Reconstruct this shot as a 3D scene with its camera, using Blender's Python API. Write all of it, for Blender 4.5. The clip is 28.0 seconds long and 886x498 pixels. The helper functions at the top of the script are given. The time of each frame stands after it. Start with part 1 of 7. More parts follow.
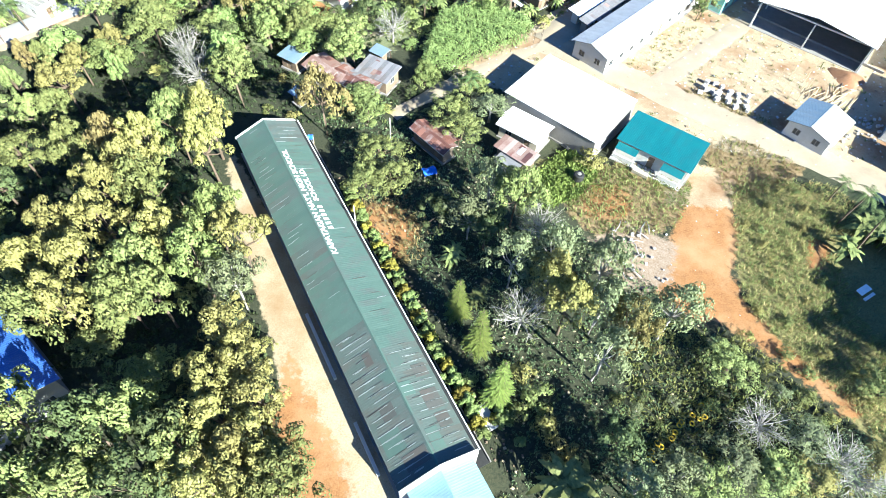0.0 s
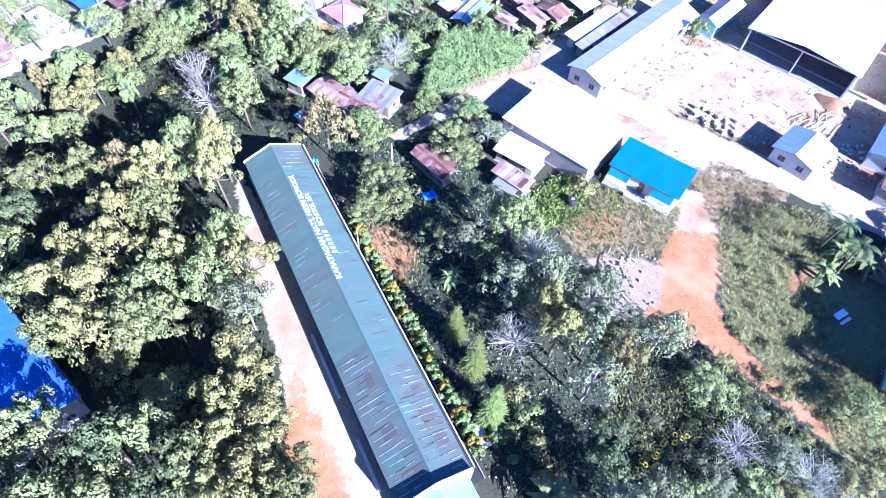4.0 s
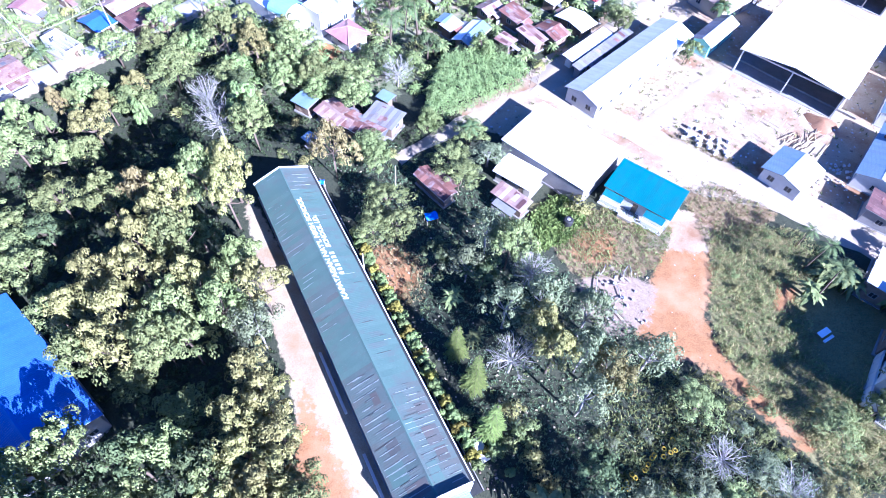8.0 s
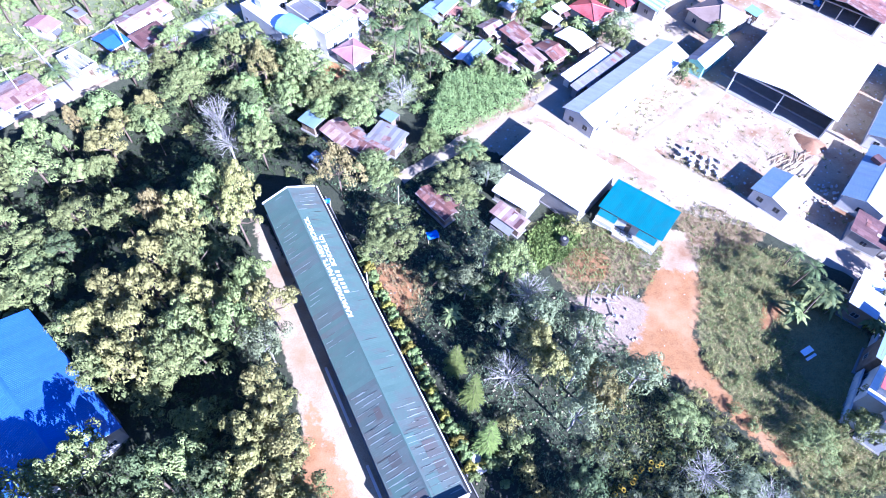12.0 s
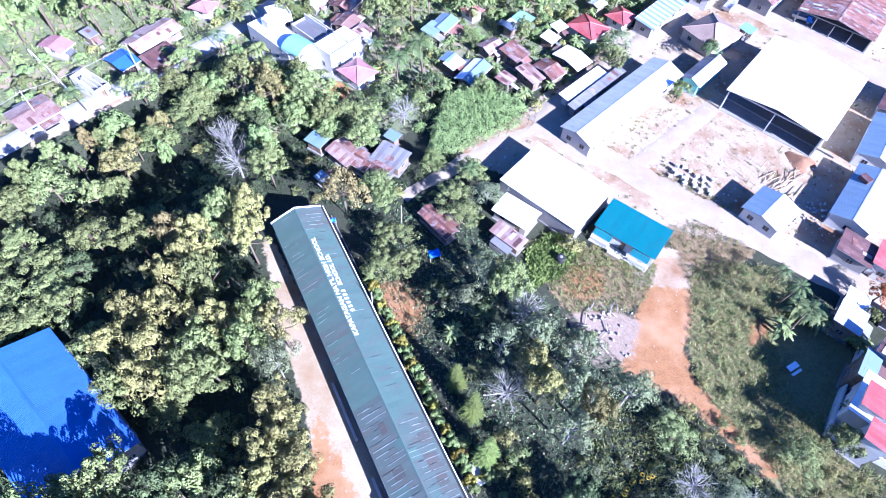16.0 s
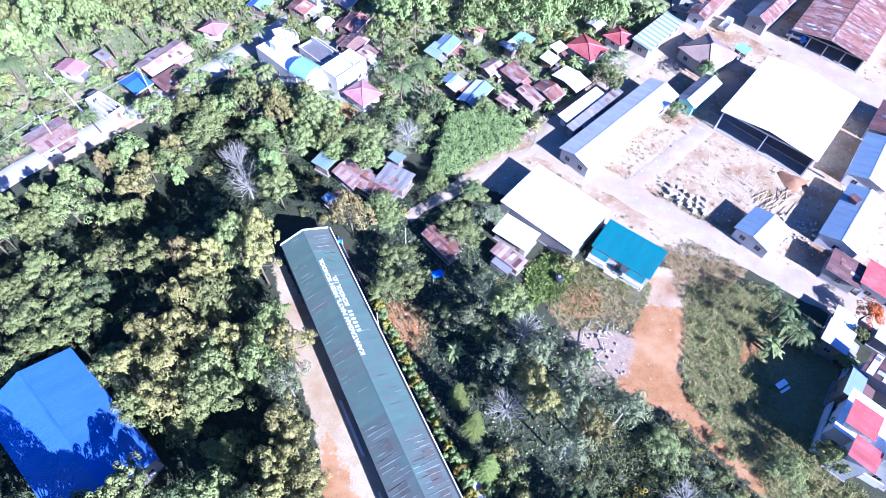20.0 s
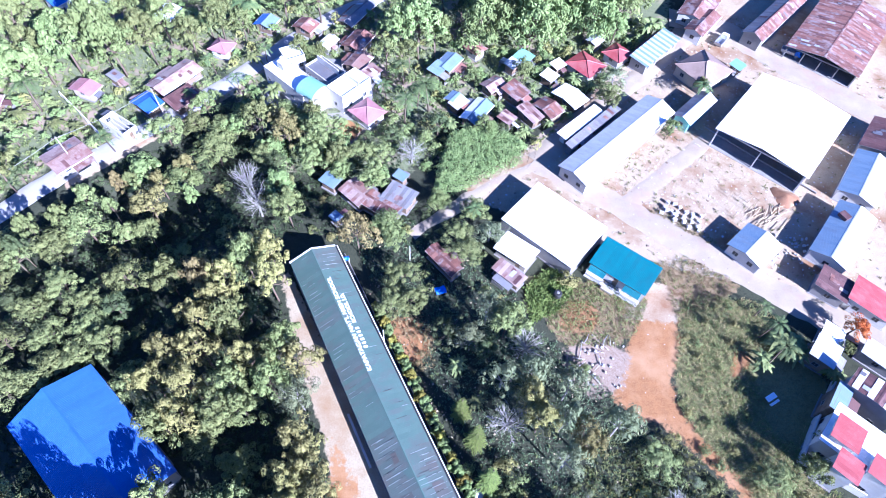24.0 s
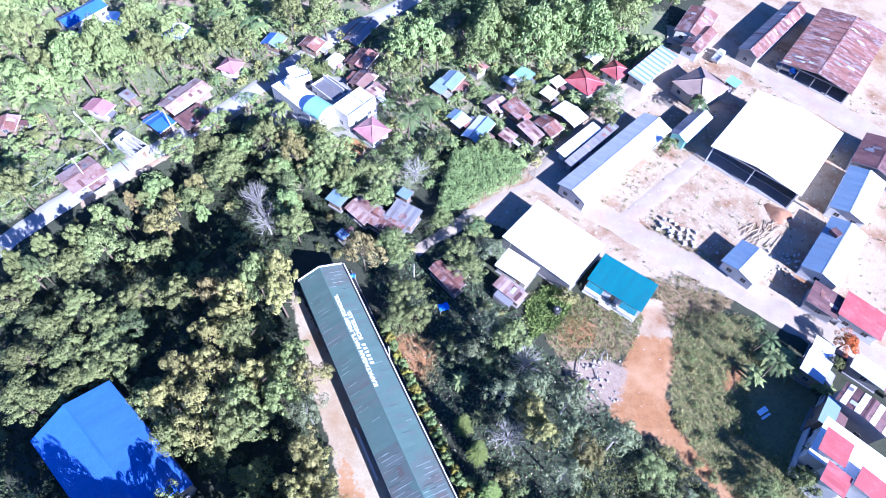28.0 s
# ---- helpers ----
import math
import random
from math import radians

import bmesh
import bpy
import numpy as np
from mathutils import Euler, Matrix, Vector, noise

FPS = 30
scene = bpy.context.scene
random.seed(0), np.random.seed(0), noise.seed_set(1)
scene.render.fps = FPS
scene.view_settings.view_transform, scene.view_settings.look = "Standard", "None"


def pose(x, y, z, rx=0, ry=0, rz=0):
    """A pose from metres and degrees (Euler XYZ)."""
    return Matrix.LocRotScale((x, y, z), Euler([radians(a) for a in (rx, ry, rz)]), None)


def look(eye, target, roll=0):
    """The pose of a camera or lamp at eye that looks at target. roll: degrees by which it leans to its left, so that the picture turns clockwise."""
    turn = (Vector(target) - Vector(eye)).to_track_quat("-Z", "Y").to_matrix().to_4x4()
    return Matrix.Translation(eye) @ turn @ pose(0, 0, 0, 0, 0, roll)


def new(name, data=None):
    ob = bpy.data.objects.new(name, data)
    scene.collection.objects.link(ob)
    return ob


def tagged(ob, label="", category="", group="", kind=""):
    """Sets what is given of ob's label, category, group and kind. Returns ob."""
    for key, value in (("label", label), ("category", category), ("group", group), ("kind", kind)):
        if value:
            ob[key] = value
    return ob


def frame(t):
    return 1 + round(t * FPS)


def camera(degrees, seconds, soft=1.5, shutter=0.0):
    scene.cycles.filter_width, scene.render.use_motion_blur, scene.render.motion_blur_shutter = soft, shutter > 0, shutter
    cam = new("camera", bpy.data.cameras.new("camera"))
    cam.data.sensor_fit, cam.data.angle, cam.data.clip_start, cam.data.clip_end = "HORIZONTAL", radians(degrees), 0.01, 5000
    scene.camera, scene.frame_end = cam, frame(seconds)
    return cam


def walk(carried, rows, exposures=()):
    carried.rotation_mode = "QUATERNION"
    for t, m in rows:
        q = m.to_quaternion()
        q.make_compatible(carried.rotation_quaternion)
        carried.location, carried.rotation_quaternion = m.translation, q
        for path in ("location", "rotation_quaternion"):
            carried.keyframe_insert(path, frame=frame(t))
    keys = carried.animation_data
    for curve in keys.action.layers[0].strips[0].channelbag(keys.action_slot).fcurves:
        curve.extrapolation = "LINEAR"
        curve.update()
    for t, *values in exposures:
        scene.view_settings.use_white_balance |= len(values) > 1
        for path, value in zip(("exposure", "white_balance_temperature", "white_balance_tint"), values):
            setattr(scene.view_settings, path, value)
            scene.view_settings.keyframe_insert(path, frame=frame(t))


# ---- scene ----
cam = camera(75.1, 28.0, soft=0.4)
METRES, EYE, TILT, LEAN, TURN = 36.8, 60.7, -54.75, -2.23, 0.0
ROWS = [
    (0.0, 0.0, 0.0, 0.0, 0.0, 0.0, 0.0),
    (0.5, 0.0008, -0.0123, 0.0123, 0.05, -0.05, -0.08),
    (1.0, 0.0008, -0.0243, 0.0241, -0.06, -0.13, 0.02),
    (1.5, 0.0022, -0.0367, 0.0373, -0.05, -0.15, -0.05),
    (2.0, -0.0006, -0.0488, 0.0495, -0.1, -0.18, -0.22),
    (2.5, -0.0003, -0.0616, 0.0622, -0.12, -0.25, -0.38),
    (3.0, -0.0023, -0.0743, 0.0735, -0.16, -0.33, -0.5),
    (3.5, -0.0022, -0.0875, 0.0851, -0.19, -0.33, -0.48),
    (5.5, -0.0059, -0.1367, 0.1323, -0.07, -0.54, -0.62),
    (6.0, -0.006, -0.1491, 0.1444, -0.02, -0.58, -0.71),
    (6.5, -0.0072, -0.1615, 0.1545, -0.04, -0.65, -0.63),
    (7.0, -0.0058, -0.1741, 0.1669, -0.08, -0.75, -0.54),
    (7.5, -0.0083, -0.1871, 0.1788, 0.01, -0.77, -0.69),
    (8.0, -0.0035, -0.1998, 0.1911, -0.03, -0.76, -0.5),
    (8.5, -0.0037, -0.2123, 0.2006, -0.14, -0.86, -0.35),
    (9.0, -0.005, -0.2247, 0.2115, -0.04, -0.93, -0.51),
    (9.5, -0.0031, -0.2376, 0.2249, 0.15, -0.95, -0.81),
    (10.0, -0.0038, -0.2505, 0.2369, 0.11, -1.0, -0.85),
    (10.5, -0.0036, -0.2629, 0.2498, 0.17, -1.01, -0.89),
    (11.0, -0.0018, -0.2754, 0.2618, 0.08, -1.05, -0.82),
    (11.5, -0.0002, -0.2883, 0.2748, 0.03, -1.07, -0.77),
    (12.0, -0.0008, -0.3011, 0.2854, 0.12, -1.16, -0.91),
    (12.5, 0.0004, -0.3134, 0.2975, 0.03, -1.17, -0.85),
    (14.5, -0.0016, -0.3628, 0.3506, 0.34, -1.4, -1.19),
    (15.0, -0.0006, -0.3745, 0.3618, 0.2, -1.46, -1.01),
    (15.5, 0.0001, -0.3874, 0.3749, 0.29, -1.49, -1.03),
    (16.0, -0.003, -0.3994, 0.3863, 0.24, -1.57, -0.91),
    (16.5, 0.0027, -0.4113, 0.3999, 0.1, -1.6, -0.78),
    (17.0, 0.0004, -0.4241, 0.415, 0.23, -1.62, -0.87),
    (17.5, -0.0, -0.4358, 0.4276, 0.17, -1.66, -0.81),
    (18.0, -0.0001, -0.4484, 0.4417, 0.23, -1.71, -0.89),
    (18.5, -0.003, -0.461, 0.4541, 0.2, -1.68, -0.74),
    (19.0, -0.0017, -0.4727, 0.4676, 0.35, -1.76, -0.76),
    (19.5, -0.0018, -0.486, 0.4806, 0.34, -1.75, -0.74),
    (20.0, -0.0054, -0.4998, 0.4911, 0.48, -1.72, -0.89),
    (20.5, -0.0034, -0.5131, 0.5029, 0.43, -1.83, -0.74),
    (21.0, -0.0045, -0.5261, 0.5158, 0.43, -1.93, -0.79),
    (21.5, -0.0117, -0.5388, 0.5286, 0.48, -1.98, -0.8),
    (23.5, -0.0124, -0.59, 0.5868, 0.81, -2.16, -0.91),
    (24.0, -0.0113, -0.6012, 0.5982, 0.66, -2.12, -0.78),
    (24.5, -0.0122, -0.614, 0.6126, 0.86, -2.24, -0.91),
    (25.0, -0.0133, -0.6257, 0.6264, 0.87, -2.23, -0.89),
    (25.5, -0.0128, -0.6385, 0.6377, 0.81, -2.22, -0.78),
    (26.0, -0.0139, -0.6499, 0.6528, 0.79, -2.27, -0.71),
    (26.5, -0.0112, -0.6622, 0.6676, 0.88, -2.26, -0.69),
    (27.0, -0.0154, -0.676, 0.6773, 0.89, -2.31, -0.71),
    (27.5, -0.011, -0.6878, 0.6913, 0.93, -2.31, -0.66),
    (28.0, -0.0143, -0.6992, 0.7026, 0.9, -2.32, -0.67),
]
walk(cam, [(t, pose(0, 0, EYE, TILT, LEAN, TURN) @ pose(METRES * x, METRES * y, METRES * z, 90 + pitch, roll, yaw)) for t, x, y, z, yaw, pitch, roll in ROWS],
     exposures=[(0.0, 2.34, 5550, 2), (0.45, 2.34, 5500, 4), (0.9, 2.45, 4600, 28), (2.0, 2.47, 4510, 31), (12.0, 2.41, 4540, 32), (16.0, 2.27, 4590, 31), (28.0, 2.14, 4600, 31)])

# ---------------------------------------------------------------- light
# Late-afternoon sun, low, from behind the camera's right shoulder.
SUN_AZ, SUN_EL = 136.5, 28.5          # degrees: bearing from +y towards +x, height
sun_way = Vector((math.sin(radians(SUN_AZ)) * math.cos(radians(SUN_EL)), math.cos(radians(SUN_AZ)) * math.cos(radians(SUN_EL)), math.sin(radians(SUN_EL))))
sun = new("sun", bpy.data.lights.new("sun", "SUN"))
sun.data.energy, sun.data.angle, sun.data.color = 5.0, radians(0.53), (1.0, 0.915, 0.78)
sun.matrix_world = look(sun_way * 300, (0, 0, 0))
world = bpy.data.worlds.new("sky")
scene.world = world
world.use_nodes = True
sky = world.node_tree.nodes.new("ShaderNodeTexSky")
sky.sky_type, sky.sun_disc = "NISHITA", False
sky.ozone_density, sky.dust_density = 2.0, 0.3
sky.sun_elevation, sky.sun_rotation = radians(SUN_EL), radians(SUN_AZ)
deep = world.node_tree.nodes.new("ShaderNodeHueSaturation")
deep.inputs["Hue"].default_value = 0.515
deep.inputs["Saturation"].default_value = 1.32
world.node_tree.links.new(sky.outputs[0], deep.inputs["Color"])
world.node_tree.links.new(deep.outputs[0], world.node_tree.nodes["Background"].inputs[0])
world.node_tree.nodes["Background"].inputs[1].default_value = 0.05

# ---------------------------------------------------------------- materials
MATS = {}


def surface(name, dark, light, rough=0.85, metal=0.0, scale=1.0, fine=9.0, bump=0.15, piece=0.0, island=0.0, stain=None, stain_amount=0.5,
            stain_scale=0.35, shine=0.3, thin=0.0, stretch=(1, 1, 1), hue=0.0):
    """A node material: two tones mixed by coarse and fine noise, stains of a third tone, relief, and a shift from piece to piece."""
    if name in MATS:
        return MATS[name]
    m = bpy.data.materials.new(name)
    m.use_nodes = True
    nt = m.node_tree
    n, link = nt.nodes, nt.links.new
    bsdf = n["Principled BSDF"]
    co = n.new("ShaderNodeTexCoord")
    mp = n.new("ShaderNodeMapping")
    mp.inputs["Scale"].default_value = stretch
    link(co.outputs["Object"], mp.inputs["Vector"])
    if piece:
        # each piece shows another stretch of the pattern
        shift = n.new("ShaderNodeObjectInfo")
        scaled = n.new("ShaderNodeVectorMath")
        scaled.operation = "SCALE"
        scaled.inputs[0].default_value, scaled.inputs[3].default_value = (1, 1, 1), 1.0
        times = n.new("ShaderNodeMath")
        times.operation = "MULTIPLY"
        times.inputs[1].default_value = 90.0
        link(shift.outputs["Random"], times.inputs[0])
        link(times.outputs[0], scaled.inputs[3])
        link(scaled.outputs[0], mp.inputs["Location"])

    def noise_at(s, detail, rough_=0.6):
        t = n.new("ShaderNodeTexNoise")
        t.inputs["Scale"].default_value, t.inputs["Detail"].default_value, t.inputs["Roughness"].default_value = s, detail, rough_
        link(mp.outputs[0], t.inputs["Vector"])
        return t.outputs[0]

    coarse, small = noise_at(scale, 5), noise_at(fine, 3)

    def maths(op, a, b):
        t = n.new("ShaderNodeMath")
        t.operation = op
        for k, v in ((0, a), (1, b)):
            if isinstance(v, (int, float)):
                t.inputs[k].default_value = v
            else:
                link(v, t.inputs[k])
        return t.outputs[0]

    fac = maths("ADD", maths("MULTIPLY", coarse, 1.5), maths("MULTIPLY", small, 0.9))
    fac = maths("SUBTRACT", fac, 0.7)
    if piece:
        oi = n.new("ShaderNodeObjectInfo")
        fac = maths("ADD", fac, maths("MULTIPLY", maths("SUBTRACT", oi.outputs["Random"], 0.5), piece))
    if island:
        ge = n.new("ShaderNodeNewGeometry")
        fac = maths("ADD", fac, maths("MULTIPLY", maths("SUBTRACT", ge.outputs["Random Per Island"], 0.5), island))
    ramp = n.new("ShaderNodeMixRGB")
    ramp.inputs[1].default_value, ramp.inputs[2].default_value = (*dark, 1), (*light, 1)
    clamp = n.new("ShaderNodeClamp")
    link(fac, clamp.inputs[0])
    link(clamp.outputs[0], ramp.inputs[0])
    colour = ramp.outputs[0]
    if stain:
        st = noise_at(stain_scale, 6, 0.7)
        r = n.new("ShaderNodeMapRange")
        r.inputs[1].default_value, r.inputs[2].default_value = 0.5, 0.62
        r.inputs[4].default_value = stain_amount
        link(st, r.inputs[0])
        mx = n.new("ShaderNodeMixRGB")
        mx.inputs[2].default_value = (*stain, 1)
        link(r.outputs[0], mx.inputs[0])
        link(colour, mx.inputs[1])
        colour = mx.outputs[0]
    if hue:
        oi = n.new("ShaderNodeObjectInfo")
        hs = n.new("ShaderNodeHueSaturation")
        link(maths("ADD", maths("MULTIPLY", oi.outputs["Random"], hue), 0.5 - hue / 2), hs.inputs["Hue"])
        link(maths("ADD", maths("MULTIPLY", oi.outputs["Random"], 0.5), 0.75), hs.inputs["Value"])
        link(colour, hs.inputs["Color"])
        colour = hs.outputs[0]
    link(colour, bsdf.inputs["Base Color"])
    bsdf.inputs["Roughness"].default_value, bsdf.inputs["Metallic"].default_value = rough, metal
    bsdf.inputs["Specular IOR Level"].default_value = shine
    if bump:
        bp = n.new("ShaderNodeBump")
        bp.inputs["Strength"].default_value, bp.inputs["Distance"].default_value = bump, 0.05
        link(small, bp.inputs["Height"])
        link(bp.outputs[0], bsdf.inputs["Normal"])
    if thin:
        tr = n.new("ShaderNodeBsdfTranslucent")
        link(colour, tr.inputs[0])
        mixs = n.new("ShaderNodeMixShader")
        mixs.inputs[0].default_value = thin
        link(bsdf.outputs[0], mixs.inputs[1])
        link(tr.outputs[0], mixs.inputs[2])
        link(mixs.outputs[0], n["Material Output"].inputs[0])
    MATS[name] = m
    return m


def leafy(name, dark, light, hue=0.03):
    return surface(name, dark, light, rough=0.65, scale=0.35, fine=2.0, bump=0.0, island=0.45, thin=0.15, shine=0.12, hue=hue)


LEAF_GREEN = leafy("leaf_green", (0.08, 0.105, 0.037), (0.268, 0.294, 0.102))
LEAF_OLIVE = leafy("leaf_olive", (0.116, 0.118, 0.04), (0.355, 0.326, 0.112))
LEAF_DARK = leafy("leaf_dark", (0.042, 0.062, 0.028), (0.13, 0.157, 0.06))
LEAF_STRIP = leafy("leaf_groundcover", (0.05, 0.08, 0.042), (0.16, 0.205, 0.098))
# undergrowth leaves darkened so that their colour carries the shade below the trees
LEAF_SHADED = leafy("leaf_shaded", (0.022, 0.034, 0.016), (0.075, 0.094, 0.038))
LEAF_LIME = leafy("leaf_lime", (0.105, 0.15, 0.045), (0.27, 0.325, 0.115), 0.025)
LEAF_YELLOW = leafy("leaf_yellow", (0.165, 0.155, 0.028), (0.374, 0.335, 0.065))
LEAF_GREY = leafy("leaf_grey", (0.095, 0.12, 0.06), (0.265, 0.295, 0.15))
LEAF_RUST = leafy("leaf_rust", (0.135, 0.108, 0.042), (0.31, 0.262, 0.105))
LEAF_PALM = leafy("leaf_palm", (0.045, 0.075, 0.026), (0.145, 0.19, 0.07))
LEAF_FLAME = leafy("leaf_flame", (0.309, 0.070, 0.016), (0.464, 0.140, 0.039))
GRASS = leafy("grass_blades", (0.09, 0.112, 0.034), (0.25, 0.272, 0.09))
GRASS_DRY = leafy("grass_dry", (0.156, 0.117, 0.047), (0.328, 0.265, 0.125))
VINE = leafy("vine_leaf", (0.093, 0.130, 0.031), (0.227, 0.280, 0.070))
BARK = surface("bark", (0.07, 0.05, 0.035), (0.17, 0.13, 0.09), fine=14, bump=0.5)
BARK_PALE = surface("bark_pale", (0.24, 0.22, 0.2), (0.4, 0.375, 0.35), fine=14, bump=0.4)
ROAD = surface("road_gravel", (0.245, 0.198, 0.132), (0.355, 0.31, 0.222), scale=0.25, fine=5, bump=0.3, stain=(0.3, 0.215, 0.15), stain_amount=0.6, stain_scale=0.16)
CONCRETE_ROAD = surface("concrete_road", (0.27, 0.262, 0.245), (0.4, 0.39, 0.37), scale=0.2, fine=6, bump=0.2, stain=(0.25, 0.22, 0.18), stain_scale=0.2)
EARTH = surface("red_earth", (0.176, 0.087, 0.041), (0.269, 0.152, 0.082), scale=0.3, fine=4, bump=0.4, stain=(0.42, 0.30, 0.18), stain_scale=0.2)
PLASTER = surface("plaster_white", (0.44, 0.43, 0.39), (0.565, 0.555, 0.515), scale=0.5, fine=8, stain=(0.45, 0.42, 0.36), stain_amount=0.5, stain_scale=0.6)
PLASTER_CREAM = surface("plaster_cream", (0.322, 0.281, 0.211), (0.433, 0.392, 0.310), scale=0.5, fine=8, stain=(0.4, 0.34, 0.26), stain_scale=0.6)
BLOCK = surface("bare_block", (0.176, 0.169, 0.158), (0.269, 0.257, 0.239), scale=0.6, fine=7, bump=0.4, stain=(0.2, 0.19, 0.17), stain_scale=0.4)
WOOD_OLD = surface("old_board", (0.101, 0.070, 0.047), (0.234, 0.179, 0.125), fine=12, bump=0.4, piece=0.6)
BAMBOO = surface("bamboo_pole", (0.36, 0.29, 0.17), (0.55, 0.46, 0.30), fine=10, bump=0.3, piece=0.5)
STONE = surface("white_stone", (0.343, 0.331, 0.312), (0.499, 0.487, 0.462), fine=6, bump=0.4, piece=0.5)
RUBBER_YELLOW = surface("painted_tyre", (0.55, 0.36, 0.03), (0.75, 0.52, 0.05), fine=8, bump=0.3, piece=0.5)
TRIM_WHITE = surface("trim_white", (0.66, 0.66, 0.64), (0.84, 0.84, 0.82), fine=7, stain=(0.5, 0.47, 0.42), stain_scale=0.8)
TRIM_GREY = surface("trim_grey", (0.2, 0.2, 0.19), (0.34, 0.33, 0.31), fine=7)
LETTER = surface("letter_paint", (0.72, 0.76, 0.74), (0.88, 0.9, 0.88), fine=9, bump=0.0)
MINT_WALL = surface("mint_wall", (0.16, 0.42, 0.36), (0.26, 0.55, 0.48), fine=8, stain=(0.3, 0.4, 0.36), stain_scale=0.6)
SHADE_GLASS = surface("window_pane", (0.02, 0.025, 0.03), (0.05, 0.06, 0.07), rough=0.08, bump=0.0, shine=0.6)
DOOR = surface("door_paint", (0.16, 0.11, 0.07), (0.26, 0.19, 0.12), fine=9)
STEEL = surface("dull_steel", (0.35, 0.36, 0.37), (0.5, 0.5, 0.5), rough=0.45, metal=0.7, fine=9)
TARP = surface("blue_tarp", (0.02, 0.09, 0.45), (0.05, 0.2, 0.65), rough=0.45, fine=4, bump=0.3)
# for the water drum, and for shade put into gutter and channel colour
NEAR_BLACK = surface("near_black", (0.015, 0.016, 0.016), (0.04, 0.04, 0.038), rough=0.6, fine=6)


def roofing(name, dark, light, stain, amount=0.6, piece=0.7, rough=0.42, scale=0.25):
    return surface(name, dark, light, rough=rough, scale=scale, fine=4.0, bump=0.1, piece=piece, stain=stain, stain_amount=amount, stain_scale=0.3, shine=0.45)


ROOF = {
    "school": roofing("roof_school", (0.062, 0.103, 0.083), (0.086, 0.134, 0.108), (0.085, 0.092, 0.084), 0.55, 0.22),
    "school_old": roofing("roof_school_old", (0.066, 0.09, 0.076), (0.098, 0.122, 0.106), (0.092, 0.082, 0.068), 0.55, 0.5),
    "school_pale": roofing("roof_school_pale", (0.19, 0.225, 0.21), (0.29, 0.32, 0.305), (0.15, 0.17, 0.16), 0.4, 0.4),
    "school_rust": roofing("roof_school_rust", (0.06, 0.065, 0.056), (0.092, 0.092, 0.08), (0.095, 0.072, 0.058), 0.45, 0.4),
    "cyan": roofing("roof_cyan", (0.159, 0.271, 0.300), (0.225, 0.337, 0.365), (0.187, 0.234, 0.234), 0.3, 0.3),
    "white": roofing("roof_white", (0.70, 0.71, 0.70), (0.86, 0.86, 0.84), (0.62, 0.62, 0.60), 0.4, 0.25, 0.5),
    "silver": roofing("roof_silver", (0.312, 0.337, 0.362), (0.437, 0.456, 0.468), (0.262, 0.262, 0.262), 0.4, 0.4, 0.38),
    "teal": roofing("roof_teal", (0.008, 0.096, 0.112), (0.016, 0.138, 0.150), (0.020, 0.086, 0.098), 0.4, 0.25),
    "blue": roofing("roof_blue", (0.036, 0.095, 0.33), (0.058, 0.14, 0.43), (0.03, 0.075, 0.28), 0.3, 0.12, 0.3),
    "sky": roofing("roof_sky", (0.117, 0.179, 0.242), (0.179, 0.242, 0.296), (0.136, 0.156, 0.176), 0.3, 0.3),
    "mint": roofing("roof_mint", (0.140, 0.309, 0.281), (0.215, 0.374, 0.337), (0.140, 0.234, 0.225), 0.3, 0.3),
    "rust": roofing("roof_rust", (0.100, 0.041, 0.030), (0.211, 0.100, 0.070), (0.322, 0.292, 0.275), 0.55, 1.1, 0.7),
    "rust_pale": roofing("roof_rust_pale", (0.175, 0.109, 0.087), (0.317, 0.251, 0.218), (0.142, 0.055, 0.038), 0.7, 1.3, 0.65),
    "brown": roofing("roof_brown", (0.071, 0.033, 0.030), (0.136, 0.066, 0.055), (0.186, 0.120, 0.104), 0.4, 0.7, 0.65),
    "red": roofing("roof_red", (0.222, 0.041, 0.041), (0.322, 0.076, 0.070), (0.292, 0.147, 0.129), 0.4, 0.4, 0.5),
    "pink": roofing("roof_pink", (0.273, 0.120, 0.126), (0.360, 0.197, 0.197), (0.229, 0.087, 0.087), 0.4, 0.4, 0.6),
    "grey": roofing("roof_grey", (0.112, 0.112, 0.117), (0.197, 0.197, 0.201), (0.117, 0.080, 0.061), 0.5, 0.8, 0.55),
    "tan": roofing("roof_tan", (0.19, 0.135, 0.10), (0.27, 0.20, 0.155), (0.15, 0.10, 0.075), 0.4, 0.5, 0.7),
    "deepgreen": roofing("roof_deepgreen", (0.03, 0.16, 0.08), (0.06, 0.26, 0.14), (0.1, 0.2, 0.15), 0.4, 0.3),
}

# ---------------------------------------------------------------- mesh tools


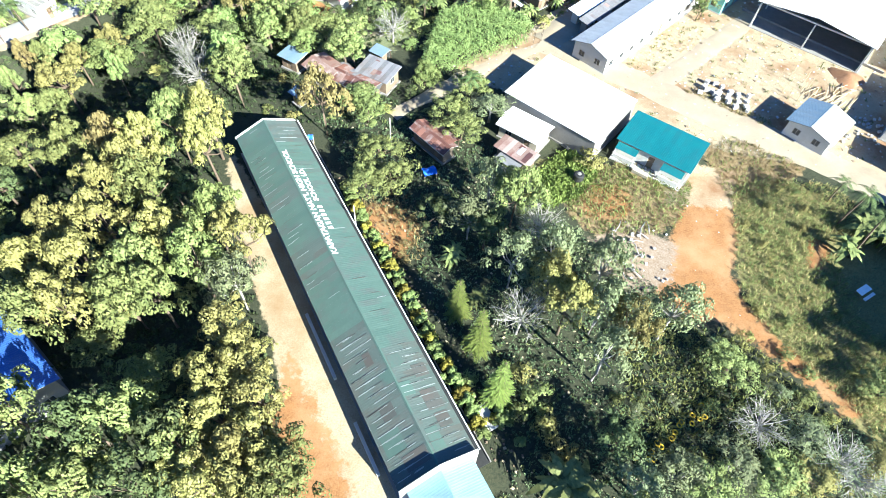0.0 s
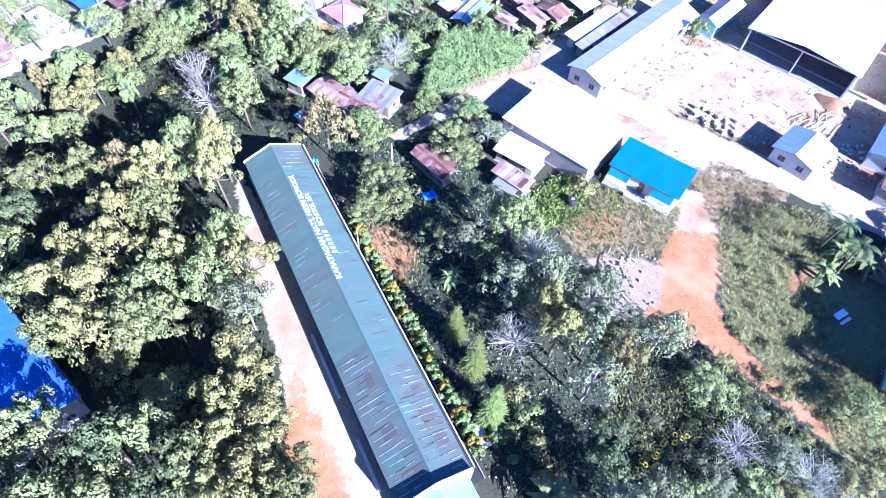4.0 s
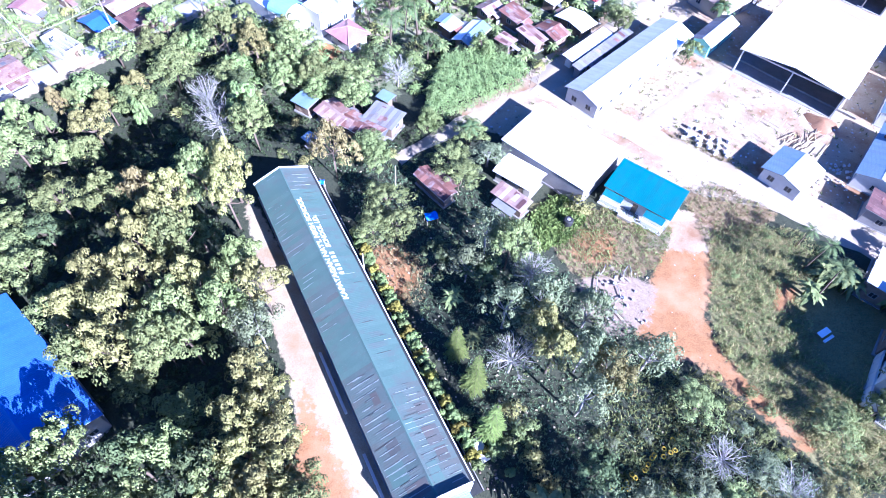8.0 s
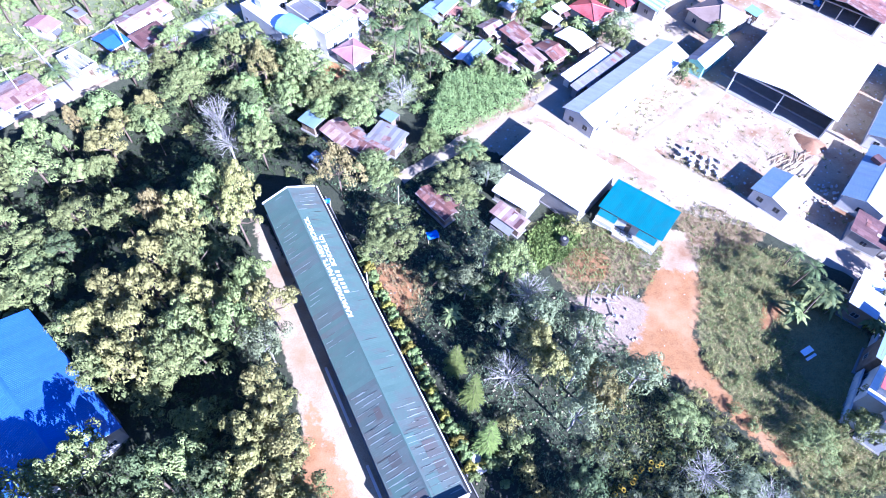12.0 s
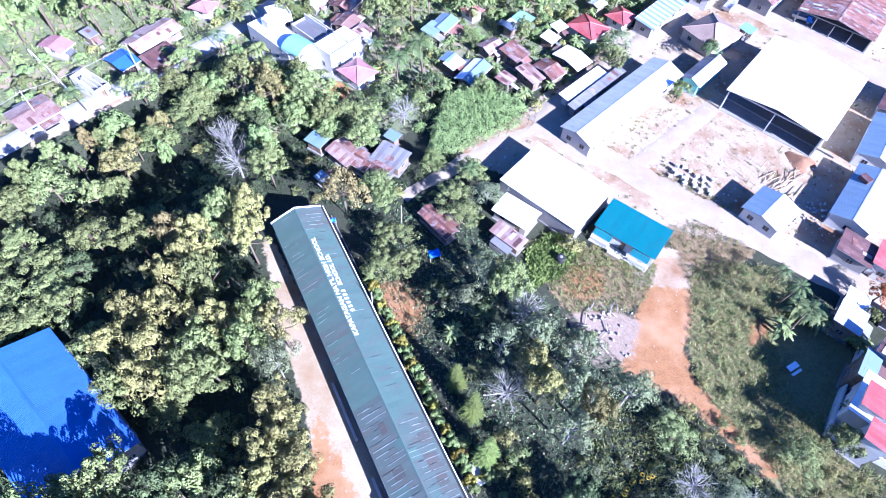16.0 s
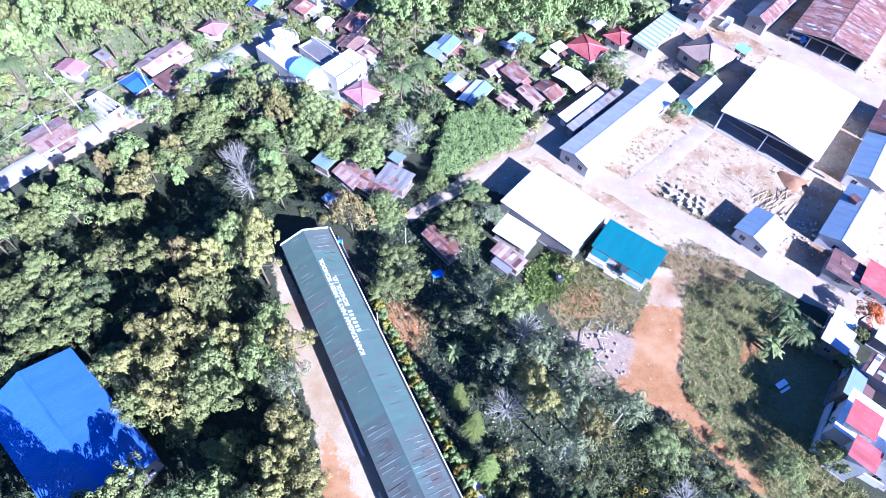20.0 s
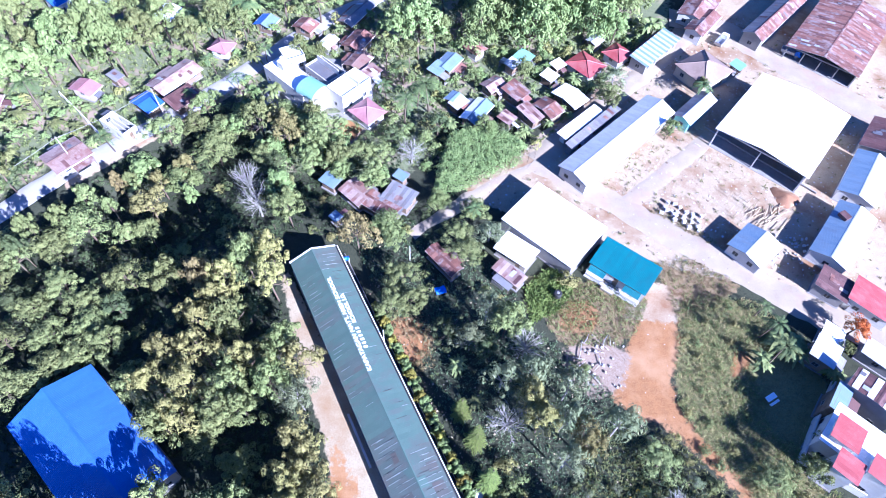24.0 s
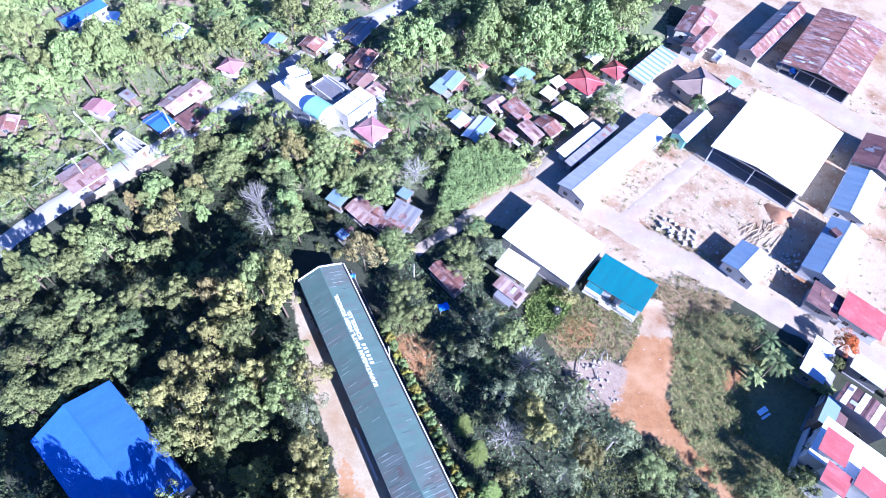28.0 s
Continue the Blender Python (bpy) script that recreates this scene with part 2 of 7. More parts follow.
class Geo:
    """Gathers corners and faces, then becomes one mesh."""

    def __init__(self):
        self.v, self.f = [], []

    def face(self, *pts):
        i = len(self.v)
        self.v += [tuple(p) for p in pts]
        self.f.append(tuple(range(i, i + len(pts))))
        return self

    def box(self, x0, y0, z0, x1, y1, z1, m=None):
        i = len(self.v)
        c = [(x, y, z) for z in (z0, z1) for x, y in ((x0, y0), (x1, y0), (x1, y1), (x0, y1))]
        self.v += [tuple(m @ Vector(p)) for p in c] if m else c
        self.f += [tuple(i + k for k in q) for q in ((0, 3, 2, 1), (4, 5, 6, 7), (0, 1, 5, 4), (1, 2, 6, 5), (2, 3, 7, 6), (3, 0, 4, 7))]
        return self

    def tube(self, path, radii, sides=6, cap=True):
        i, rings = len(self.v), len(path)
        for k, p in enumerate(path):
            a, b = Vector(path[max(k - 1, 0)]), Vector(path[min(k + 1, rings - 1)])
            q = (b - a).to_track_quat("Z", "Y")
            for s in range(sides):
                w = 2 * math.pi * s / sides
                self.v.append(tuple(Vector(p) + q @ Vector((math.cos(w) * radii[k], math.sin(w) * radii[k], 0))))
        for k in range(rings - 1):
            for s in range(sides):
                a, b = i + k * sides + s, i + k * sides + (s + 1) % sides
                self.f.append((a, b, b + sides, a + sides))
        if cap:
            self.f.append(tuple(i + (rings - 1) * sides + s for s in range(sides)))
            self.f.append(tuple(i + s for s in reversed(range(sides))))
        return self

    def add(self, verts, faces):
        i = len(self.v)
        self.v += [tuple(p) for p in verts]
        self.f += [tuple(i + k for k in q) for q in faces]
        return self

    def weld(self):
        """Joins corners that lie on one another."""
        seen, turn, out = {}, [], []
        for p in self.v:
            k = tuple(round(c, 4) for c in p)
            if k not in seen:
                seen[k] = len(out)
                out.append(p)
            turn.append(seen[k])
        self.v, self.f = out, [tuple(turn[i] for i in f) for f in self.f]
        return self

    def mesh(self, name, material, smooth=False):
        me = bpy.data.meshes.new(name)
        me.from_pydata(self.v, [], self.f)
        me.materials.append(material)
        if smooth:
            me.polygons.foreach_set("use_smooth", [True] * len(me.polygons))
        me.update()
        return me


def quads_mesh(name, pts, material):
    """A mesh of free four-cornered leaves from an array of shape (n, 4, 3)."""
    n = len(pts)
    me = bpy.data.meshes.new(name)
    me.vertices.add(n * 4)
    me.vertices.foreach_set("co", np.asarray(pts, dtype=np.float32).ravel())
    me.loops.add(n * 4)
    me.loops.foreach_set("vertex_index", np.arange(n * 4, dtype=np.int32))
    me.polygons.add(n)
    me.polygons.foreach_set("loop_start", np.arange(0, n * 4, 4, dtype=np.int32))
    me.materials.append(material)
    me.update(calc_edges=True)
    return me


def part(name, geo, material, parent, label="", smooth=False):
    """One mesh object under a thing or a part. geo: a Geo, or a mesh that several parts share."""
    me = geo.mesh(name, material, smooth) if isinstance(geo, Geo) else geo
    ob = new(name, me)
    ob.parent = parent
    return tagged(ob, label=label)


def thing(name, x, y, z=0.0, rot=0.0, label="", category="", group="", kind=""):
    ob = new(name)
    ob.empty_display_size = 0.5
    ob.matrix_world = pose(x, y, z, 0, 0, rot)
    return tagged(ob, label=label, category=category, group=group, kind=kind)


def single(name, geo, material, m=None, smooth=False, **tags):
    ob = new(name, geo.mesh(name, material, smooth) if isinstance(geo, Geo) else geo)
    if m is not None:
        ob.matrix_world = m
    return tagged(ob, **tags)


# ---------------------------------------------------------------- ground
def inside(px, py, poly):
    """How far points lie inside (positive) or outside (negative) a closed outline, in metres."""
    poly = np.array(poly, dtype=float)
    a, b = poly, np.roll(poly, -1, axis=0)
    best = np.full(px.shape, 1e9)
    odd = np.zeros(px.shape, dtype=bool)
    for (x0, y0), (x1, y1) in zip(a, b):
        dx, dy = x1 - x0, y1 - y0
        t = np.clip(((px - x0) * dx + (py - y0) * dy) / (dx * dx + dy * dy), 0, 1)
        best = np.minimum(best, np.hypot(px - x0 - t * dx, py - y0 - t * dy))
        cross = (y0 > py) != (y1 > py)
        with np.errstate(divide="ignore", invalid="ignore"):
            odd ^= cross & (px < (x1 - x0) * (py - y0) / (y1 - y0 + 1e-12) + x0)
    return np.where(odd, best, -best)


def along(px, py, line):
    """Distance from points to an open line."""
    best = np.full(px.shape, 1e9)
    for (x0, y0), (x1, y1) in zip(line, line[1:]):
        dx, dy = x1 - x0, y1 - y0
        t = np.clip(((px - x0) * dx + (py - y0) * dy) / (dx * dx + dy * dy), 0, 1)
        best = np.minimum(best, np.hypot(px - x0 - t * dx, py - y0 - t * dy))
    return best


ZONES = {
    "pale": [
        ([(17.3, 90.5), (28.0, 103.9), (43.6, 119.3), (61.5, 137.9), (82.3, 141.6), (109.3, 116.8), (81.3, 47.6), (69.3, 51.7), (56.5, 59.5), (42.8, 62.8), (24.7, 69.9), (6.5, 76.9), (4.2, 80.5)], 3),
        ([(60.0, 137.8), (73.4, 156.2), (133.8, 177.5), (137.0, 135.5), (92.2, 41.7), (78.7, 41.2), (75.6, 77.6)], 4),
        ([(-76.7, 80.2), (-65.0, 91.6), (-51.3, 107.2), (-41.0, 122.8), (-38.2, 117.7), (-48.7, 102.8), (-62.5, 87.8), (-74.0, 76.0)], 2),
        ([(36.8, 60.0), (45.2, 57.9), (42.7, 50.8), (33.4, 51.6)], 3),
    ],
    "soil": [
        ([(-13.0, 10.2), (-5.5, 10.5), (-8.6, 17.1), (-11.4, 22.2), (-15.6, 29.0), (-15.3, 19.4)], 6),
        ([(36.7, 52.9), (43.5, 54.9), (42.4, 46.4), (39.3, 40.1), (40.3, 34.3), (44.6, 28.0), (49.5, 22.2), (47.3, 21.3), (41.9, 27.5), (37.9, 31.9), (31.7, 34.0), (28.8, 37.3), (32.4, 45.0)], 5),
        ([(52.1, 46.7), (54.7, 44.7), (51.5, 40.4), (49.8, 41.4)], 2),
        ([(-8.3, 49.8), (-4.2, 50.6), (-0.8, 46.2), (-2.0, 42.2), (-5.4, 41.5), (-7.8, 45.0)], 5),
        ([(-21.5, 98.7), (-17.4, 95.5), (-19.5, 91.2), (-23.5, 93.5)], 2),
        ([(21.4, 52.9), (25.4, 55.5), (28.6, 53.7), (29.0, 50.9), (26.2, 48.0), (22.2, 48.5)], 3),
    ],
    "ash": [
        ([(22.3, 45.8), (28.7, 47.9), (33.3, 44.5), (30.9, 38.3), (25.3, 36.9), (21.8, 40.6)], 6),
    ],
    "dry": [
        ([(40.7, 63.3), (47.9, 65.5), (56.3, 58.9), (52.3, 55.8), (42.9, 52.0), (41.9, 57.8)], 3),
        ([(21.8, 56.5), (29.1, 59.8), (38.2, 55.3), (34.9, 48.3), (30.5, 46.0), (22.3, 45.8), (19.1, 50.0)], 4),
        ([(33.1, 81.8), (38.5, 77.5), (50.9, 92.0), (46.7, 96.9)], 3),
        ([(39.2, 74.7), (47.5, 69.5), (55.0, 67.1), (51.6, 72.4), (44.3, 77.1)], 2),
    ],
    "grass": [
        ([(43.9, 54.3), (51.6, 57.5), (65.7, 47.2), (65.6, 35.0), (56.2, 26.6), (62.2, 20.1), (49.1, 17.4), (41.7, 31.5), (40.0, 40.1)], 4),
        ([(16.0, 59.3), (22.7, 61.4), (24.3, 54.8), (18.7, 51.1), (15.6, 52.2)], 3),
    ],
    "lawn": [
        ([(52.1, 46.7), (63.2, 46.0), (66.7, 40.9), (57.0, 27.5), (52.1, 31.8)], 4),
        ([(-94.3, 85.2), (-88.0, 87.1), (-79.3, 79.8), (-88.1, 70.8)], 5),
        ([(-45.4, 102.9), (-19.2, 100.6), (-3.5, 97.9), (-0.8, 89.6), (-10.2, 81.4), (-36.7, 83.2)], 12),
        ([(-119.3, 143.1), (-14.5, 150.2), (60.9, 150.1), (57.1, 130.8), (21.3, 102.7), (-3.6, 99.6), (-48.3, 104.5), (-81.0, 81.2), (-92.4, 80.7)], 12),
    ],
}
SCHOOL_YARD = [(-28.3, 56.9), (-27.6, 59.1), (-21.4, 48.8), (-13.0, 35.9), (-3.7, 17.8), (-0.1, 11.8), (-12.1, 11.7), (-14.1, 19.4), (-17.4, 29.8), (-21.7, 38.9)]


def ramp_axis(lo, hi, step, far):
    mid = list(np.arange(lo, hi + step, step))
    out, d = [], step
    while sum(out) < far:
        d *= 1.5
        out.append(d)
    steps = np.cumsum(out)
    return np.array(sorted([lo - s for s in steps] + mid + [mid[-1] + s for s in steps]))


gx, gy = np.meshgrid(ramp_axis(-110, 130, 1.25, 2600), ramp_axis(-12, 190, 1.25, 2600), indexing="ij")


def lumps(x, y, s, seed):
    """Smooth unevenness from a few crossing waves."""
    r = np.random.RandomState(seed)
    z = np.zeros(np.shape(x))
    for k in range(7):
        w, p = r.uniform(0, math.pi), r.uniform(0, 6.3)
        f = s * r.uniform(0.6, 1.8)
        z = z + np.sin((x * math.cos(w) + y * math.sin(w)) * f + p)
    return z / 7


def soft(d, edge=2.0):
    return np.clip(d / edge + 0.5, 0, 1)


VILLAGE_ROAD = [(-89.9, 60.3), (-86.1, 66.2), (-82.0, 72.2), (-76.7, 79.2), (-70.4, 84.8), (-64.0, 91.5), (-57.2, 98.7), (-51.1, 105.3), (-45.9, 112.3), (-38.2, 122.9), (-28.3, 134.6), (-14.3, 146.4), (-5.4, 156.1)]


def hollow(x, y):
    """How far the ground falls away in the wooded hollow below the village road."""
    x, y = np.asarray(x, dtype=float), np.asarray(y, dtype=float)
    return -4.5 * np.exp(-((x + 58) ** 2 + (y - 72) ** 2) / 242.0) * np.clip((along(x, y, VILLAGE_ROAD) - 3.5) / 7.0, 0, 1)


zone = {k: np.max([soft(inside(gx, gy, p), e) for p, e in v], axis=0) for k, v in ZONES.items()}
zone["sand"] = soft(inside(gx, gy, SCHOOL_YARD), 2.0)
flat = np.clip(zone["pale"] + zone["soil"] + soft(inside(gx, gy, SCHOOL_YARD), 6), 0, 1)
gz = (lumps(gx, gy, 0.35, 3) * 0.35 - 0.12) * (1 - flat) - 0.02 + hollow(gx, gy)
nxg, nyg = gx.shape
idx = np.arange(nxg * nyg).reshape(nxg, nyg)
me = bpy.data.meshes.new("ground")
me.from_pydata(np.stack([gx, gy, gz], -1).reshape(-1, 3).tolist(), [],
               np.stack([idx[:-1, :-1], idx[1:, :-1], idx[1:, 1:], idx[:-1, 1:]], -1).reshape(-1, 4).tolist())
me.polygons.foreach_set("use_smooth", [True] * len(me.polygons))
for k, v in zone.items():
    me.attributes.new(k, "FLOAT", "POINT").data.foreach_set("value", v.astype(np.float32).ravel())


def ground_material():
    m = bpy.data.materials.new("ground_cover")
    m.use_nodes = True
    nt = m.node_tree
    n, link = nt.nodes, nt.links.new
    co = n.new("ShaderNodeTexCoord")

    def tex(s, d):
        t = n.new("ShaderNodeTexNoise")
        t.inputs["Scale"].default_value, t.inputs["Detail"].default_value, t.inputs["Roughness"].default_value = s, d, 0.65
        link(co.outputs["Object"], t.inputs["Vector"])
        return t.outputs[0]

    big, mid, fine = tex(0.12, 5), tex(0.9, 5), tex(5.0, 4)

    def blend(fac, a, b):
        mx = n.new("ShaderNodeMixRGB")
        for k, v in ((0, fac), (1, a), (2, b)):
            if isinstance(v, tuple):
                mx.inputs[k].default_value = (*v, 1)
            else:
                link(v, mx.inputs[k])
        return mx.outputs[0]

    def spread(v, lo, hi):
        r = n.new("ShaderNodeMapRange")
        r.inputs[1].default_value, r.inputs[2].default_value = lo, hi
        link(v, r.inputs[0])
        return r.outputs[0]

    f1, f2 = spread(fine, 0.3, 0.7), spread(mid, 0.35, 0.65)
    look_of = {
        "pale": blend(spread(tex(0.1, 7), 0.47, 0.66), blend(f1, blend(f2, (0.25, 0.185, 0.108), (0.315, 0.25, 0.155)), (0.375, 0.318, 0.215)), (0.205, 0.115, 0.058)),
        "soil": blend(spread(tex(0.13, 6), 0.45, 0.68), blend(f1, blend(f2, (0.155, 0.066, 0.022), (0.26, 0.124, 0.044)), (0.295, 0.162, 0.07)), (0.345, 0.21, 0.105)),
        "grass": blend(f1, blend(f2, (0.08, 0.082, 0.028), (0.16, 0.15, 0.058)), (0.235, 0.205, 0.09)),
        "sand": blend(spread(tex(0.075, 6), 0.48, 0.68), blend(f1, blend(f2, (0.25, 0.2, 0.118), (0.325, 0.272, 0.172)), (0.375, 0.326, 0.222)), (0.25, 0.162, 0.082)),
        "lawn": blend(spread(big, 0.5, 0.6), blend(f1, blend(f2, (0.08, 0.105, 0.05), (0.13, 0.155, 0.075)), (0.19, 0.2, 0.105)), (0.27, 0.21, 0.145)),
        "dry": blend(f1, blend(f2, (0.14, 0.075, 0.036), (0.2, 0.14, 0.066)), (0.28, 0.22, 0.12)),
        "ash": blend(f1, blend(f2, (0.165, 0.105, 0.062), (0.225, 0.16, 0.105)), (0.315, 0.26, 0.195)),
    }
    # near-black base outside the zones: tree shade is put into the ground colour
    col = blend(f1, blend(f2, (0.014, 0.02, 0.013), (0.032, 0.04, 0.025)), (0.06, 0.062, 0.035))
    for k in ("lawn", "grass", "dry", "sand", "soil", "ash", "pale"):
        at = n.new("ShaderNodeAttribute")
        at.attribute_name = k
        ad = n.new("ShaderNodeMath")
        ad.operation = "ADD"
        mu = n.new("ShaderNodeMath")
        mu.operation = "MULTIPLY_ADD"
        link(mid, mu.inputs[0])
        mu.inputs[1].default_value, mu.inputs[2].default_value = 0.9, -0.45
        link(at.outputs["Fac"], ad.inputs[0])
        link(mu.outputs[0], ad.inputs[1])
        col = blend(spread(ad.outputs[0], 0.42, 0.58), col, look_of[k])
    b = n["Principled BSDF"]
    link(col, b.inputs["Base Color"])
    b.inputs["Roughness"].default_value, b.inputs["Specular IOR Level"].default_value = 0.95, 0.15
    bp = n.new("ShaderNodeBump")
    bp.inputs["Strength"].default_value, bp.inputs["Distance"].default_value = 0.4, 0.12
    link(fine, bp.inputs["Height"])
    link(bp.outputs[0], b.inputs["Normal"])
    return m


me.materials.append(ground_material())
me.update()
tagged(new("ground", me), label="uneven ground of grass, red earth and leaf litter, darkened below trees for shade", category="ground", kind="structure")


def strip(name, line, width, material, z, label, category, rough_edge=0.25, step=2.0, seed=1):
    """A road or path along a line, with a slightly crowned, ragged-edged surface and real thickness."""
    r = random.Random(seed)
    pts = []
    for a, b in zip(line, line[1:]):
        a, b = Vector((*a, 0)), Vector((*b, 0))
        k = max(1, int((b - a).length / step))
        pts += [a.lerp(b, i / k) for i in range(k)]
    pts.append(Vector((*line[-1], 0)))
    for _ in range(6):
        pts = [pts[0]] + [(p + q * 2 + s) / 4 for p, q, s in zip(pts, pts[1:], pts[2:])] + [pts[-1]]
    rows = []
    for i, p in enumerate(pts):
        d = (pts[min(i + 1, len(pts) - 1)] - pts[max(i - 1, 0)]).normalized()
        side = Vector((-d.y, d.x, 0))
        w0, w1 = (width / 2 + r.uniform(-1, 1) * rough_edge for _ in range(2))
        rows.append([p - side * (w0 + 0.5) + Vector((0, 0, -0.1)), p - side * w0 + Vector((0, 0, z)), p - side * w0 * 0.4 + Vector((0, 0, z + 0.035)),
                     p + side * w1 * 0.4 + Vector((0, 0, z + 0.035)), p + side * w1 + Vector((0, 0, z)), p + side * (w1 + 0.5) + Vector((0, 0, -0.1))])
    g = Geo()
    g.v = [tuple(q) for row in rows for q in row]
    g.f = [(i * 6 + k, i * 6 + k + 1, i * 6 + k + 7, i * 6 + k + 6) for i in range(len(rows) - 1) for k in range(5)]
    g.f = [tuple(reversed(q)) for q in g.f]
    return single(name, g, material, smooth=True, label=label, category=category, kind="structure")


strip("road", [(85.8, 45.6), (68.0, 54.2), (60.0, 60.3), (47.3, 68.4), (36.0, 77.0), (26.0, 83.7), (19.6, 88.1)], 5.2, ROAD, 0.03, "pale dusty gravel road past the warehouse", "road", rough_edge=0.4)
strip("road", [(20.2, 87.7), (30.1, 98.7), (39.2, 108.2), (49.1, 118.6), (60.1, 130.9), (71.1, 138.5)], 4.6, ROAD, 0.07, "pale gravel street beside the long white roof", "road", rough_edge=0.4)
strip("road", [(20.8, 87.1), (13.8, 83.2), (7.1, 78.8), (0.7, 72.8), (-5.4, 67.7)], 2.2, ROAD, -0.02, "narrow gravel lane towards the sheds", "road", rough_edge=0.25)
strip("road", [(58.9, 140.1), (71.0, 138.0), (86.3, 119.6), (96.1, 111.2), (107.8, 96.4)], 7.0, ROAD, 0.12, "broad bright street between roofs", "road", rough_edge=0.4)
strip("road", [(37.8, 77.2), (48.7, 87.1), (60.5, 97.9)], 3.6, ROAD, 0.0, "wheel-worn track across the open lot", "track", rough_edge=0.2)
strip("road", VILLAGE_ROAD, 4.0, CONCRETE_ROAD, 0.04, "grey concrete village road through trees", "road", rough_edge=0.12)


# ---------------------------------------------------------------- buildings
def wall_geo(length, height, thick, openings=(), peak=0.0):
    """A wall along +x from 0, outer face at y=0, with openings (x0, z0, x1, z1) right through it; peak: a gable's rise."""
    g = Geo()
    xs = sorted({0, length, *[o[0] for o in openings], *[o[2] for o in openings]})
    for x0, x1 in zip(xs, xs[1:]):
        cuts = sorted((o[1], o[3]) for o in openings if o[0] <= x0 + 1e-6 and o[2] >= x1 - 1e-6)
        z = 0
        for a, b in cuts:
            if a > z:
                g.box(x0, 0, z, x1, thick, a)
            z = b
        if z < height:
            g.box(x0, 0, z, x1, thick, height)
    if peak:
        i = len(g.v)
        g.v += [(0, 0, height), (length, 0, height), (length / 2, 0, height + peak), (0, thick, height), (length, thick, height), (length / 2, thick, height + peak)]
        g.f += [(i, i + 1, i + 2), (i + 3, i + 5, i + 4), (i, i + 2, i + 5, i + 3), (i + 1, i + 4, i + 5, i + 2)]
    return g.weld()


SHEETS = {}


def sheet_mesh(width, length, material, rib=0.018):
    """One ribbed roofing sheet: across x, down the slope along -y, top edge at y=0."""
    key = (round(width, 2), round(length, 2), material.name)
    if key not in SHEETS:
        g, prof, ribs = Geo(), [], 3
        for k in range(ribs):
            x = width * k / ribs
            w = width / ribs
            prof += [(x, 0.0), (x + w * 0.62, 0.0), (x + w * 0.72, rib), (x + w * 0.9, rib)]
        prof.append((width, 0.0))
        n = len(prof)
        for y in (0, -length):
            g.v += [(x, y, z) for x, z in prof]
        g.f = [(k, k + n, k + n + 1, k + 1) for k in range(n - 1)]
        SHEETS[key] = g.mesh("roof_sheet", material)
    return SHEETS[key]


def slope_sheets(parent, x0, x1, top, length, pitch, flip, material, rnd, width=0.8, mix=None, uneven=0.012, rib=0.018):
    """Sheets side by side along x from x0 to x1, falling from the ridge height top at the angle pitch towards -y (or +y: flip)."""
    n = max(2, round((x1 - x0) / width))
    w = (x1 - x0) / n
    for k in range(n):
        mat_ = mix(x0 + w * k) if mix else material
        me_ = sheet_mesh(w, length, mat_, rib)
        ob = new("roof_sheet", me_)
        ob.parent = parent
        lift = rnd.uniform(0, uneven)
        if flip:
            ob.matrix_local = Matrix.Translation((x0 + w * (k + 1), 0, top + lift)) @ pose(0, 0, 0, 0, 0, 180) @ pose(0, 0, 0, pitch, 0, 0)
        else:
            ob.matrix_local = Matrix.Translation((x0 + w * k, 0, top + lift)) @ pose(0, 0, 0, pitch, 0, 0)


def ribbed_slope(name, x0, x1, top, y_edge, z_edge, material, parent, step=0.45, thick=0.07):
    """A whole roof slope as one solid ribbed sheet, from the ridge line (y=0, z=top) to the eave (y_edge, z_edge)."""
    g = Geo()
    n = max(3, int((x1 - x0) / step))
    prof = []
    for k in range(n):
        a, w = x0 + (x1 - x0) * k / n, (x1 - x0) / n
        prof += [(a, 0), (a + w * 0.6, 0), (a + w * 0.7, 0.025), (a + w * 0.9, 0.025)]
    prof.append((x1, 0))
    m = len(prof)
    g.v = [(x, 0, top + z) for x, z in prof] + [(x, y_edge, z_edge + z) for x, z in prof]
    g.f = [(k, k + m, k + m + 1, k + 1) for k in range(m - 1)]
    i = len(g.v)
    g.v += [(x0, 0, top - thick), (x1, 0, top - thick), (x1, y_edge, z_edge - thick), (x0, y_edge, z_edge - thick)]
    g.f += [(i, i + 1, i + 2, i + 3), (0, i, i + 3, m), (m - 1, 2 * m - 1, i + 2, i + 1)]
    g.face((x0, y_edge, z_edge), (x0, y_edge, z_edge - thick), (x1, y_edge, z_edge - thick), (x1, y_edge, z_edge))
    return part(name, g, material, parent)


PANES = {}


def window(parent, m, w, h, rnd):
    """A framed window set into a wall opening; m: the pose of its lower left corner, outward along -y."""
    key = (round(w, 2), round(h, 2))
    if key not in PANES:
        f = Geo()
        for b in ((0, -0.03, 0, 0.07, 0.1, h), (w - 0.07, -0.03, 0, w, 0.1, h), (0.07, -0.03, 0, w - 0.07, 0.1, 0.07), (0.07, -0.03, h - 0.07, w - 0.07, 0.1, h),
                  (w / 2 - 0.03, -0.02, 0.07, w / 2 + 0.03, 0.09, h - 0.07)):
            f.box(*b)
        p = Geo()
        p.box(0.05, 0.03, 0.05, w - 0.05, 0.05, h - 0.05)
        PANES[key] = (f.mesh("window_frame", TRIM_GREY), p.mesh("pane", SHADE_GLASS))
    wf = part("window", PANES[key][0], None, parent)
    wf.matrix_local = m
    part("pane", PANES[key][1], None, wf)


